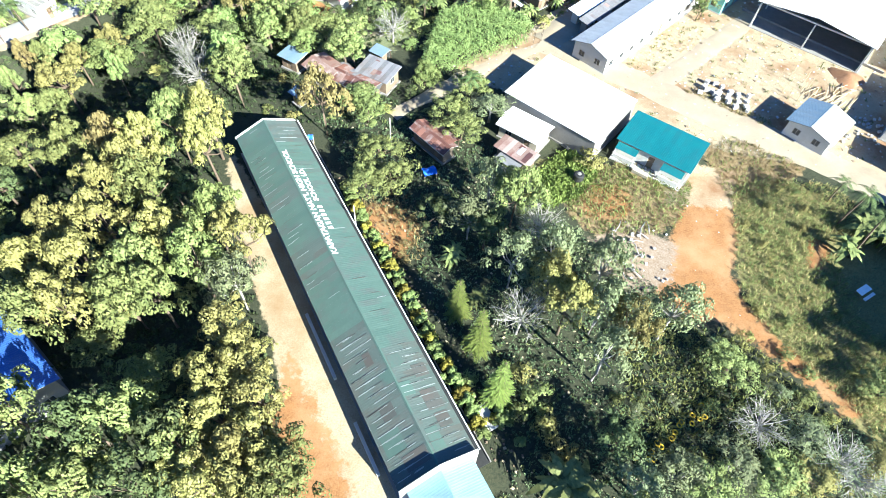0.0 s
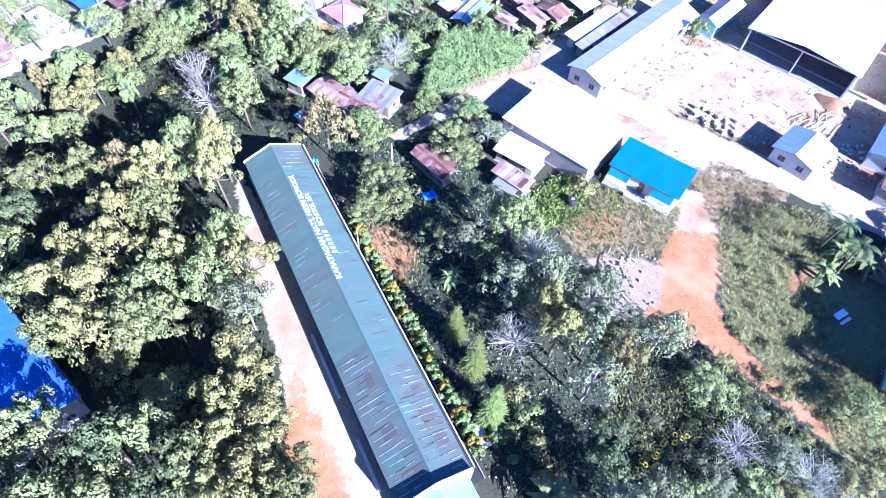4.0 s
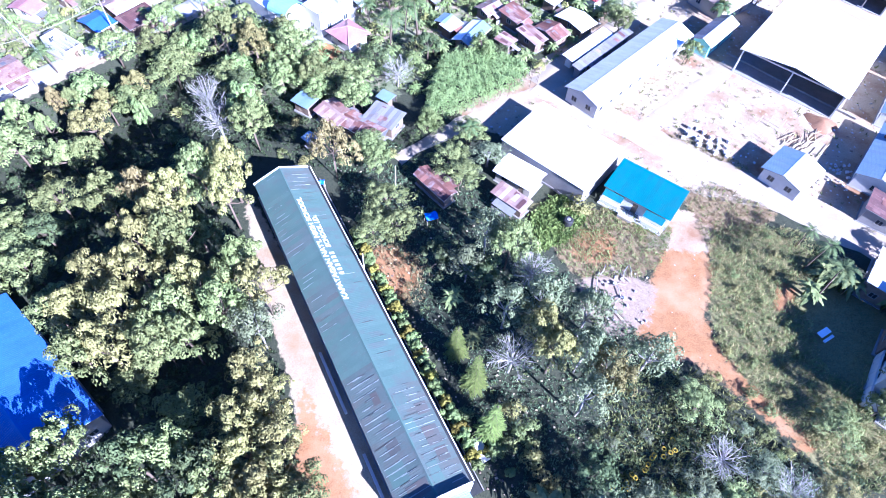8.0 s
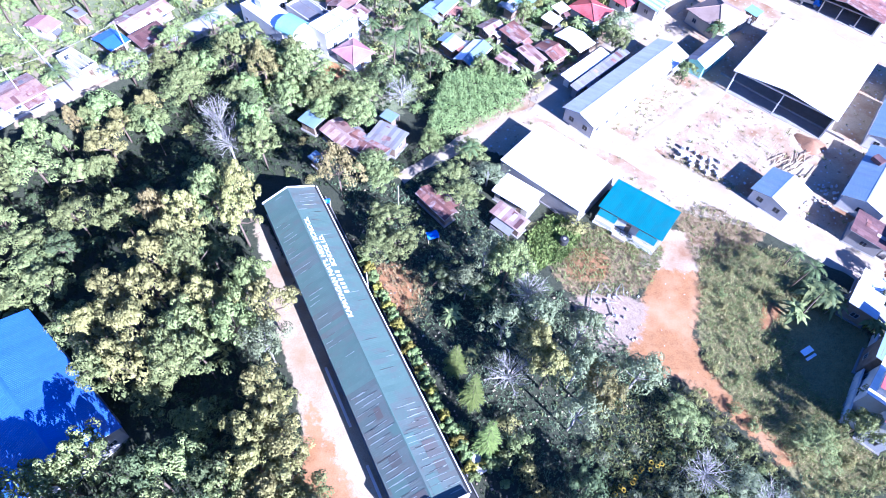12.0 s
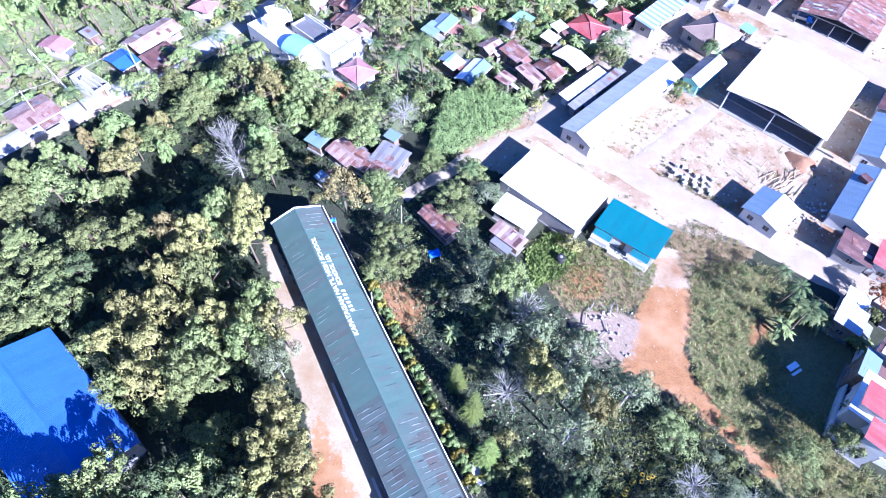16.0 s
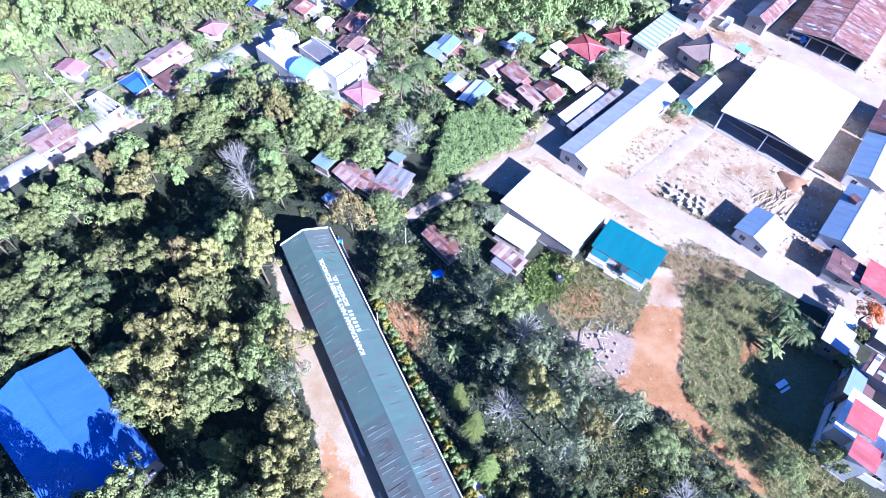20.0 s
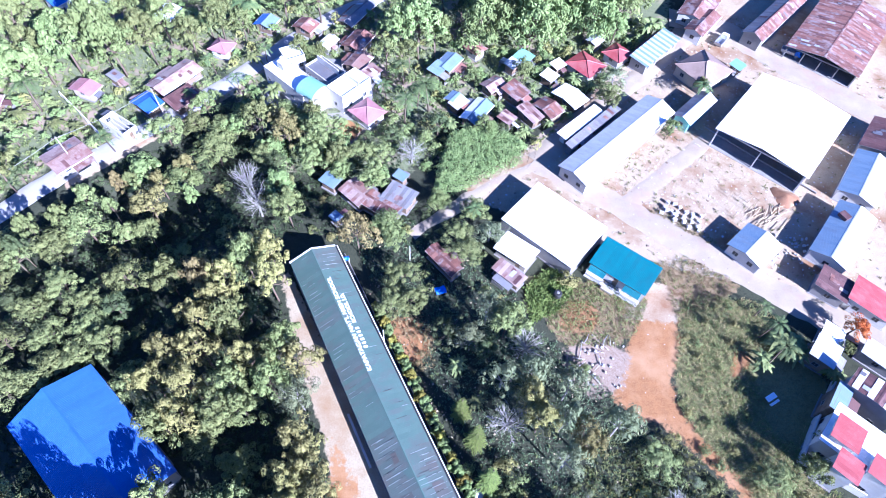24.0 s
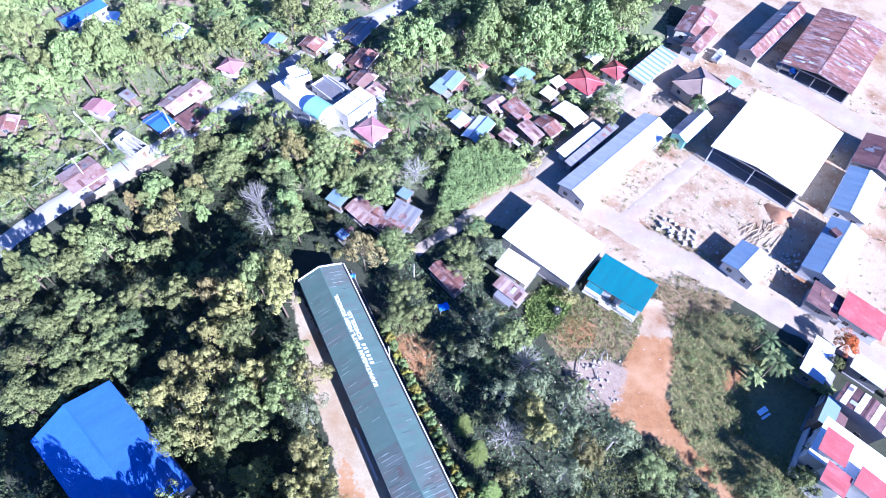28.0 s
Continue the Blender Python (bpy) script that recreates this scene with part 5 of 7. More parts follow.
def crown_points(rs, clumps, per, radius, height, flat=0.7, low=0.05, clump=0.24):
    """Leaf places and outward directions of a crown built from uneven clumps round a dome."""
    z = rs.uniform(low, 1.0, clumps) ** 0.8
    a = rs.uniform(0, 2 * math.pi, clumps)
    k = np.sqrt(np.maximum(0, 1 - z * z)) * rs.uniform(0.45, 1.12, clumps)
    lop = 1 + 0.22 * np.sin(a * 2 + rs.uniform(0, 6)) + 0.15 * np.sin(a * 3 + rs.uniform(0, 6))
    c = np.stack([np.cos(a) * k * radius * lop, np.sin(a) * k * radius * lop, z * height * rs.uniform(0.75, 1.08, clumps)], 1)
    size = clump * radius * rs.uniform(0.65, 1.35, clumps)
    d = rs.normal(size=(clumps, per, 3))
    d /= np.linalg.norm(d, axis=2, keepdims=True)
    d[:, :, 2] = np.abs(d[:, :, 2]) * 1.0 - 0.25
    r = rs.uniform(0.82, 1.02, (clumps, per, 1))
    p = c[:, None, :] + d * r * size[:, None, None] * np.array([1, 1, flat])
    up = d * 1.1 + np.array([0, 0, 0.3]) + rs.normal(size=d.shape) * 0.2
    up /= np.linalg.norm(up, axis=2, keepdims=True)
    return c, p.reshape(-1, 3), up.reshape(-1, 3)


def limbs(rs, base_h, centres, trunk_r, lean=0.3, count=9):
    g = Geo()
    top = Vector((rs.uniform(-lean, lean), rs.uniform(-lean, lean), base_h))
    g.tube([(0, 0, -0.4), (0.05, 0.02, base_h * 0.4), top], [trunk_r * 1.35, trunk_r, trunk_r * 0.75], 7)
    for c in centres[rs.permutation(len(centres))[:count]]:
        e = Vector(c)
        mid = top.lerp(e, 0.5) + Vector((rs.uniform(-0.3, 0.3), rs.uniform(-0.3, 0.3), -0.25))
        g.tube([top + Vector((0, 0, -0.2)), mid, e], [trunk_r * 0.55, trunk_r * 0.34, trunk_r * 0.12], 5, cap=False)
    return g


TREES = {}


def tree_kind(kind, variant, lite=False):
    """Trunk and crown meshes of a plant of unit scale: a tree with a crown radius of 4 m, or as given."""
    key = (kind, variant, lite)
    if key in TREES:
        return TREES[key]
    rs = np.random.RandomState(sum(ord(ch) for ch in kind) * 31 + variant * 7)
    leafs = {"round": LEAF_GREEN, "olive": LEAF_OLIVE, "dark": LEAF_DARK, "lime": LEAF_LIME, "grey": LEAF_GREY, "rust": LEAF_RUST, "flame": LEAF_FLAME}
    if kind in leafs:
        clumps, per = {"grey": (44, 60), "rust": (44, 66), "dark": (36, 56)}.get(kind, (50, 74))
        clumps, per = (clumps * 2 // 3, per * 2 // 5) if lite else (clumps, per)
        c, p, up = crown_points(rs, clumps, per, 3.45, 3.2, low=0.0, clump=0.25 if kind != "olive" else 0.225)
        size = {"olive": 0.32, "dark": 0.4, "lime": 0.38, "grey": 0.32}.get(kind, 0.36)
        size *= 1.65 if lite else 1.0
        base = np.array([0, 0, 3.6])
        crown = quads_mesh("crown", leaf_quads(rs, p + base, up, size, size * 0.55), leafs[kind])
        trunk = limbs(rs, 3.4, c + base, 0.2).mesh("trunk", BARK_PALE if kind == "grey" else BARK, True)
    elif kind == "thicket":
        # foliage down to the ground, from many shoots
        c, p, up = crown_points(rs, 56 if lite else 84, 22 if lite else 46, 4.0, 5.4, low=0.0, clump=0.25, flat=1.0)
        crown = quads_mesh("crown", leaf_quads(rs, p + [0, 0, 0.5], up, 0.72 if lite else 0.5, 0.3 if lite else 0.2), LEAF_LIME if variant % 4 else LEAF_GREEN)
        trunk = limbs(rs, 0.8, c + [0, 0, 0.5], 0.12, 0.1, 10).mesh("stems", BARK, True)
    elif kind == "bush":
        c, p, up = crown_points(rs, 12 if lite else 16, 20 if lite else 40, 1.0, 1.1, clump=0.38, low=0.0)
        crown = quads_mesh("crown", leaf_quads(rs, p + [0, 0, 0.1], up, 0.28 if lite else 0.2, 0.15 if lite else 0.11), LEAF_GREEN if variant % 2 else LEAF_OLIVE)
        trunk = limbs(rs, 0.35, c + [0, 0, 0.1], 0.05, 0.05, 5).mesh("stem", BARK, True)
    elif kind == "hedge":
        c, p, up = crown_points(rs, 18, 50, 0.62, 1.0, clump=0.4, low=0.0)
        crown = quads_mesh("crown", leaf_quads(rs, p + [0, 0, 0.2], up, 0.21, 0.125), LEAF_YELLOW if variant % 3 == 0 else LEAF_LIME)
        trunk = limbs(rs, 0.4, c + [0, 0, 0.2], 0.04, 0.03, 4).mesh("stem", BARK, True)
    elif kind == "bare":
        g = Geo()
        g.tube([(0, 0, -0.3), (0.1, 0, 1.6), (0.1, 0.1, 3.0)], [0.22, 0.17, 0.12], 6)
        ends = []
        for k in range(34):
            a, el = rs.uniform(0, 6.28), rs.uniform(0.25, 1.1)
            d = Vector((math.cos(a) * math.cos(el), math.sin(a) * math.cos(el), math.sin(el)))
            s = Vector((0.1, 0.1, rs.uniform(1.6, 3.0)))
            m1 = s + d * rs.uniform(1.0, 1.7)
            e1 = m1 + (d + Vector(rs.uniform(-0.4, 0.4, 3))) * 1.6
            g.tube([s, m1, e1], [0.075, 0.05, 0.025], 4, cap=False)
            for j in range(6):
                q = m1.lerp(e1, rs.uniform(0, 1))
                e2 = q + (d * 0.6 + Vector(rs.uniform(-1, 1, 3))).normalized() * rs.uniform(0.6, 1.3)
                g.tube([q, e2], [0.03, 0.014], 3, cap=False)
                ends.append(e2)
        trunk = g.mesh("trunk", BARK_PALE, True)
        p = np.repeat(np.array([tuple(e) for e in ends]), 5, 0) + rs.normal(size=(len(ends) * 5, 3)) * 0.25
        up = np.tile([0, 0, 1.0], (len(p), 1)) + rs.normal(size=p.shape) * 0.4
        up /= np.linalg.norm(up, axis=1, keepdims=True)
        crown = quads_mesh("crown", leaf_quads(rs, p, up, 0.2, 0.1), LEAF_GREY)
    elif kind == "conifer":
        g = Geo().tube([(0, 0, -0.3), (0, 0, 3.2), (0, 0, 6.9)], [0.16, 0.1, 0.03], 6)
        Q = []
        # whorls of flat, drooping sprays with clear gaps between the tiers
        for lev in np.arange(0.6, 6.8, 0.5):
            rad = 1.75 * (1 - lev / 7.1) + 0.1
            count = 7 if rad > 0.7 else 5
            for k in range(count):
                a = 6.283 * k / count + rs.uniform(-0.25, 0.25) + lev * 2.1
                d, side = np.array([math.cos(a), math.sin(a), 0]), np.array([-math.sin(a), math.cos(a), 0])
                ln = rad * rs.uniform(0.85, 1.1)
                at = lambda u: np.array([0, 0, lev]) + d * ln * u + np.array([0, 0, 1]) * ln * (0.25 * u - 0.42 * u * u)
                g.tube([tuple(at(0)), tuple(at(0.5)), tuple(at(1))], [0.03, 0.02, 0.008], 3, cap=False)
                steps = max(4, int(ln * 7))
                for i in range(1, steps + 1):
                    u = i / steps
                    w = 0.36 * ln * (1.15 - u) + 0.07
                    b_, fw = at(u * 0.97), d * 0.16
                    for s_ in (-1, 1):
                        tip = b_ + side * s_ * w + fw * 1.6 + np.array([0, 0, rs.uniform(-0.1, 0.04)])
                        Q.append([b_ - fw * 0.5, b_ + side * s_ * w * 0.5 - fw * 0.3, tip, b_ + side * s_ * w * 0.45 + fw * 1.2])
        crown = quads_mesh("crown", np.array(Q), VINE)
        trunk = g.mesh("trunk", BARK, True)
    elif kind in ("palm", "banana"):
        palm = kind == "palm"
        h = 6.5 if palm else 2.2
        g = Geo()
        if palm:
            g.tube([(0, 0, -0.3), (0.2, 0.05, 2.5), (0.5, 0.1, 5), (0.6, 0.1, h)], [0.2, 0.15, 0.13, 0.12], 7)
            stems = [((0.6, 0.1, h), 15, 3.2)]
        else:
            stems = []
            for k in range(3):
                a = k * 2.1 + rs.uniform(0, 0.5)
                b = (math.cos(a) * 0.8 * (k > 0), math.sin(a) * 0.8 * (k > 0))
                hh = h * rs.uniform(0.8, 1.15)
                g.tube([(b[0], b[1], -0.2), (b[0] * 1.1, b[1] * 1.1, hh)], [0.16, 0.09], 6)
                stems.append(((b[0] * 1.1, b[1] * 1.1, hh), 8, 2.6))
        Q = []
        for (sx, sy, sz), count, reach in stems:
            for k in range(count):
                a, el = 6.283 * k / count + rs.uniform(-0.2, 0.2), rs.uniform(0.15, 1.15)
                ln = reach * rs.uniform(0.8, 1.1)
                d, side = np.array([math.cos(a), math.sin(a), 0]), np.array([-math.sin(a), math.cos(a), 0])
                steps = 9
                spine = [np.array([sx, sy, sz]) + d * ln * u * math.cos(el * (1 - u * 0.4)) + np.array([0, 0, 1]) * ln * (math.sin(el) * u - 0.75 * u * u) for u in np.linspace(0, 1, steps)]
                if palm:
                    for i in range(1, steps - 1):
                        for j in range(4):
                            b = spine[i] + (spine[i + 1] - spine[i]) * j / 4
                            fw = spine[i + 1] - spine[i]
                            w = 0.42 * math.sin(math.pi * min(0.95, 0.12 + 0.85 * i / steps)) + 0.08
                            for s in (-1, 1):
                                tipp = b + side * s * w + fw * 0.9 + np.array([0, 0, -0.28 * w])
                                Q.append([b, b + fw * 0.17, tipp + fw * 0.03, tipp - fw * 0.06])
                else:
                    for i in range(steps - 1):
                        wa, wb = (0.3 * math.sin(math.pi * min(0.97, 0.08 + 0.9 * u / (steps - 1))) * (u > 0) + 0.04 for u in (i, i + 1))
                        for s in (-1, 1):
                            Q.append([spine[i], spine[i] + side * s * wa, spine[i + 1] + side * s * wb * rs.uniform(0.75, 1), spine[i + 1]])
        crown = quads_mesh("fronds" if palm else "leaves", np.array(Q), LEAF_PALM if palm else LEAF_GREEN)
        trunk = g.mesh("trunk", BARK if palm else VINE, True)
    TREES[key] = (trunk, crown)
    return TREES[key]


TREE_WORDS = {
    "round": ("tree", "broad green leafy tree with a lumpy crown", "tree"), "olive": ("tree", "olive-green leafy tree with a dense sunlit crown", "tree"),
    "dark": ("tree", "dark green tree among the grove, in places toned for shade", "tree"), "lime": ("tree", "bright lime-green leafy tree in full sun", "tree"),
    "grey": ("tree", "grey-green tree with pale branches and thin leaves", "tree"), "rust": ("tree", "tree with browning, rust-tinged leaves", "tree"),
    "thicket": ("thicket", "dense bright green thicket leafy down to the ground", "thicket"),
    "flame": ("flowering_tree", "small tree covered in orange-red blossom", "tree"), "bush": ("bush", "low leafy bush among undergrowth", "bush"),
    "hedge": ("hedge_shrub", "clipped yellow-green hedge shrub beside the school roof", "shrub"), "bare": ("bare_tree", "nearly leafless tree with pale spreading branches", "tree"),
    "conifer": ("conifer", "slender green conifer with tiered branches", "conifer"), "palm": ("coconut_palm", "coconut palm with a ring of arching fronds", "palm"),
    "banana": ("banana_plant", "clump of banana plants with broad split leaves", "banana plant")}
planted = []


def tree_pose(kind, x, y, r, h, z, k):
    unit = {"bush": 1.0, "hedge": 0.62, "conifer": 1.55, "palm": 3.0, "banana": 2.6, "bare": 3.4}.get(kind, 4.0)
    variant = k % {"conifer": 2, "thicket": 4, "palm": 3, "banana": 3, "bush": 4, "hedge": 6, "bare": 3}.get(kind, 4)
    return Matrix.LocRotScale((x, y, z), Euler((0, 0, (k * 2.399) % 6.283)), (r / unit, r / unit, r / unit * h)), variant


def woods(name, rows, label):
    """Many far plants joined into one object of uncountable stuff. rows: kind, x, y, r, h."""
    co, faces, mats, slots = [], [], [], {}
    base = 0
    for k, (kind, x, y, r, h) in enumerate(rows):
        m, variant = tree_pose(kind, x, y, r, h, float(hollow(x, y)), k * 3 + 1)
        mm = np.array(m)
        for me_ in tree_kind(kind, variant, True):
            v = np.empty(len(me_.vertices) * 3)
            me_.vertices.foreach_get("co", v)
            co.append(v.reshape(-1, 3) @ mm[:3, :3].T + mm[:3, 3])
            faces += [tuple(base + i for i in f.vertices) for f in me_.polygons]
            s = slots.setdefault(me_.materials[0].name, len(slots))
            mats += [s] * len(me_.polygons)
            base += len(me_.vertices)
    me_ = bpy.data.meshes.new(name)
    me_.from_pydata(np.concatenate(co).tolist(), [], faces)
    for n_ in slots:
        me_.materials.append(bpy.data.materials[n_])
    me_.polygons.foreach_set("material_index", mats)
    me_.update()
    return single(name, me_, None, label=label, category="woods", kind="stuff")


def plant(kind, x, y, r=4.0, h=1.0):
    """A plant at (x, y): r scales its width (metres of crown radius for trees), h its height relative to that."""
    k = len(planted)
    m, variant = tree_pose(kind, x, y, r, h, float(hollow(x, y)), k)
    trunk, crown = tree_kind(kind, variant)
    name, label, category = TREE_WORDS[kind]
    ob = new(name, None)
    ob.empty_display_size = 0.4
    ob.matrix_world = m
    tagged(ob, label=label, category=category, group="grove trees" if category == "tree" else category + "s")
    for n_, me_ in (("trunk", trunk), ("crown" if kind not in ("palm", "banana") else "fronds", crown)):
        o = new(n_, me_)
        o.parent = ob
        if kind == "thicket":
            tagged(o, kind="stuff")
    planted.append((x, y, r))
    return ob


def tufts(name, spots, material, label, category, blade=(0.5, 0.06), per=9, seed=5):
    """Upright blades or leaves in tufts: one object of uncountable stuff. spots: arrays x, y, size."""
    rs = np.random.RandomState(seed)
    x, y, s = (np.repeat(a, per) for a in spots)
    n = len(x)
    a = rs.uniform(0, 6.283, n)
    lean = rs.uniform(0.2, 0.9, n)
    ln = blade[0] * s * rs.uniform(0.6, 1.3, n)
    wd = blade[1] * s * rs.uniform(0.7, 1.4, n)
    bx, by = x + rs.normal(size=n) * 0.16 * s, y + rs.normal(size=n) * 0.16 * s
    b = np.stack([bx, by, hollow(bx, by) - 0.06], 1)
    d = np.stack([np.cos(a) * lean, np.sin(a) * lean, np.sqrt(np.maximum(0.05, 1 - lean ** 2))], 1)
    sd = np.stack([-np.sin(a), np.cos(a), np.zeros(n)], 1) * wd[:, None] * 0.5
    mid = b + d * ln[:, None] * 0.55
    tip = b + d * ln[:, None] - np.array([0, 0, 1]) * (ln * lean * 0.35)[:, None]
    return single(name, quads_mesh(name, np.stack([b, mid - sd, tip, mid + sd], 1), material), None, label=label, category=category, kind="stuff")


def fill(poly, spacing, seed, keep_out=(), jitter=0.5):
    """Jittered places inside an outline, none inside the outlines of keep_out."""
    rs = np.random.RandomState(seed)
    p = np.array(poly, dtype=float)
    x, y = np.meshgrid(np.arange(p[:, 0].min(), p[:, 0].max(), spacing), np.arange(p[:, 1].min(), p[:, 1].max(), spacing))
    x, y = x.ravel() + rs.uniform(-jitter, jitter, x.size) * spacing, y.ravel() + rs.uniform(-jitter, jitter, y.size) * spacing
    ok = inside(x, y, p) > 0
    for q, gap in keep_out:
        ok &= inside(x, y, q) < -gap
    return x[ok], y[ok]


# grove, strip beside the school and yard edges: the crowns that can be told apart
plant("lime", -59.5, 80.0, 4.2, 1.0)
plant("lime", -51.5, 77.9, 4.2, 1.0)
plant("round", -45.6, 85.0, 4.2, 1.0)
plant("lime", -41.0, 94.6, 3.9, 1.0)
plant("thicket", -46.2, 92.1, 3.4, 1.0)
plant("lime", -32.4, 93.7, 4.2, 1.0)
plant("thicket", -34.5, 85.8, 3.7, 1.0)
plant("lime", -27.6, 91.5, 4.2, 1.0)
plant("lime", -26.4, 83.1, 3.7, 1.0)
plant("round", -30.5, 73.1, 4.2, 1.0)
plant("round", -51.5, 92.1, 3.3, 1.0)
plant("thicket", -23.0, 89.2, 3.4, 1.0)
plant("round", -56.9, 89.1, 4.1, 1.04)
plant("round", -67.4, 72.0, 2.5, 2.01)
plant("rust", -62.8, 76.2, 1.9, 2.83)
plant("round", -62.4, 70.4, 1.5, 3.63)
plant("round", -69.2, 66.3, 2.2, 2.58)
plant("round", -73.1, 62.9, 2.2, 2.66)
plant("round", -77.0, 59.3, 2.1, 2.71)
plant("dark", -73.2, 58.5, 1.9, 2.99)
plant("round", -60.4, 76.7, 1.5, 3.51)
plant("lime", -47.9, 73.6, 1.5, 3.19)
plant("olive", -55.3, 71.1, 4.0, 1.44)
plant("olive", -55.4, 77.2, 2.8, 1.65)
plant("lime", -47.1, 86.6, 2.8, 1.29)
plant("olive", -51.3, 81.0, 2.8, 1.57)
plant("lime", -43.5, 91.9, 2.8, 1.20)
plant("round", -57.1, 64.5, 2.4, 2.16)
plant("round", -53.7, 64.8, 2.4, 2.19)
plant("round", -68.7, 60.3, 4.1, 1.03)
plant("round", -65.1, 65.4, 4.4, 1.19)
plant("round", -73.5, 56.9, 2.9, 1.47)
plant("round", -75.6, 53.0, 4.3, 0.99)
plant("round", -63.9, 52.6, 3.4, 1.25)
plant("round", -67.3, 48.1, 3.4, 0.99)
plant("round", -59.7, 49.5, 3.4, 1.03)
plant("round", -63.1, 43.1, 3.4, 0.96)
plant("round", -56.3, 45.3, 3.4, 1.01)
plant("round", -69.8, 42.1, 3.4, 0.95)
plant("round", -53.8, 54.5, 3.4, 1.32)
plant("round", -46.1, 53.8, 3.4, 1.73)
plant("rust", -39.5, 53.0, 3.4, 2.08)
plant("olive", -35.3, 52.0, 3.4, 2.16)
plant("olive", -36.0, 48.2, 3.4, 2.15)
plant("round", -33.2, 57.1, 3.4, 2.16)
plant("olive", -28.9, 57.8, 3.4, 2.15)
plant("olive", -28.1, 52.8, 3.4, 2.14)
plant("bare", -37.5, 76.2, 3.4, 1.52)
plant("bare", -34.6, 71.5, 3.4, 1.46)
plant("round", -28.1, 68.7, 3.4, 1.79)
plant("lime", -30.8, 74.3, 3.4, 1.51)
plant("round", -35.8, 84.1, 3.4, 1.01)
plant("lime", -31.5, 91.8, 3.4, 0.72)
plant("round", -27.2, 84.6, 3.4, 0.94)
plant("olive", -41.0, 39.4, 3.4, 1.95)
plant("olive", -42.7, 34.8, 3.4, 1.84)
plant("olive", -36.8, 34.4, 3.4, 2.14)
plant("olive", -37.4, 29.8, 3.4, 2.07)
plant("olive", -36.4, 39.9, 3.4, 2.14)
plant("round", -45.6, 34.8, 3.4, 1.65)
plant("round", -39.9, 28.8, 3.4, 2.02)
plant("olive", -37.4, 44.9, 3.4, 2.14)
plant("round", -33.1, 45.0, 3.4, 2.14)
plant("dark", -32.1, 48.7, 3.4, 1.07)
plant("lime", -24.2, 41.0, 3.4, 2.14)
plant("olive", -28.9, 38.7, 3.4, 2.14)
plant("olive", -20.8, 38.5, 3.4, 2.14)
plant("round", -30.9, 34.5, 3.4, 2.14)
plant("round", -28.4, 31.2, 3.4, 2.07)
plant("lime", -25.0, 35.2, 3.4, 2.14)
plant("grey", -20.7, 33.5, 3.4, 1.82)
plant("round", -31.7, 30.8, 3.4, 2.07)
plant("round", -52.6, 42.1, 3.4, 1.22)
plant("round", -57.1, 40.0, 3.4, 0.95)
plant("round", -60.4, 38.3, 3.4, 0.95)
plant("round", -65.9, 33.5, 3.4, 0.94)
plant("round", -61.8, 35.8, 3.4, 0.94)
plant("round", -34.5, 27.6, 3.4, 0.86)
plant("round", -67.9, 36.3, 3.4, 0.94)
plant("dark", -36.2, 57.4, 3.4, 0.95)
plant("dark", -53.9, 48.9, 3.4, 0.98)
plant("dark", -70.7, 49.5, 3.4, 0.91)
plant("round", -10.3, 68.2, 3.4, 0.77)
plant("rust", -14.8, 63.3, 3.4, 2.07)
plant("lime", -9.1, 66.3, 3.4, 0.77)
plant("round", -13.4, 78.3, 3.4, 1.27)
plant("lime", -20.4, 81.2, 3.4, 0.93)
plant("bare", -6.2, 86.2, 3.4, 0.98)
plant("round", -17.3, 85.0, 3.4, 0.96)
plant("round", -12.7, 86.0, 3.4, 0.77)
plant("lime", -22.1, 86.3, 3.4, 0.96)
plant("round", -6.4, 56.7, 3.4, 0.94)
plant("round", -4.7, 52.1, 3.4, 0.94)
plant("round", -8.1, 51.5, 3.4, 0.92)
plant("grey", 8.3, 49.5, 3.4, 1.59)
plant("grey", 5.5, 44.6, 3.4, 1.32)
plant("round", 11.3, 46.9, 3.4, 1.88)
plant("dark", 1.9, 46.4, 3.4, 0.97)
plant("dark", 7.6, 43.3, 3.4, 1.07)
plant("grey", 10.3, 37.3, 3.4, 1.78)
plant("grey", 15.1, 38.2, 3.4, 1.88)
plant("olive", 14.5, 34.4, 3.4, 1.88)
plant("bare", 10.9, 31.0, 3.4, 1.36)
plant("olive", 15.8, 31.0, 3.4, 1.88)
plant("grey", 20.6, 36.4, 3.4, 1.88)
plant("grey", 19.6, 31.2, 3.4, 1.88)
plant("olive", 22.1, 28.0, 3.4, 1.88)
plant("grey", 19.0, 25.3, 3.4, 1.88)
plant("grey", 27.6, 30.6, 3.4, 1.88)
plant("bare", 14.7, 44.3, 3.4, 1.09)
plant("round", 5.0, 63.0, 3.4, 0.77)
plant("round", 3.0, 66.7, 3.4, 0.77)
plant("grey", 9.4, 67.0, 3.4, 0.77)
plant("round", 6.7, 72.2, 3.4, 0.77)
plant("round", 37.4, 107.2, 3.4, 0.77)
plant("grey", 39.4, 112.0, 3.4, 0.77)
plant("round", -37.9, 18.2, 3.4, 2.07)
plant("round", -40.7, 15.8, 3.4, 1.96)
# dark crowns from here to the bare trees carry this corner's shade in leaf colour
plant("dark", -30.4, 16.9, 3.4, 2.07)
plant("round", -27.6, 17.7, 3.4, 2.07)
plant("olive", -20.1, 27.3, 3.4, 1.82)
plant("olive", -18.2, 23.7, 3.4, 1.82)
plant("olive", -20.2, 21.3, 3.4, 1.82)
plant("olive", -19.1, 18.2, 3.4, 1.82)
plant("olive", -15.7, 20.3, 3.4, 1.82)
plant("round", -28.4, 24.5, 3.4, 0.72)
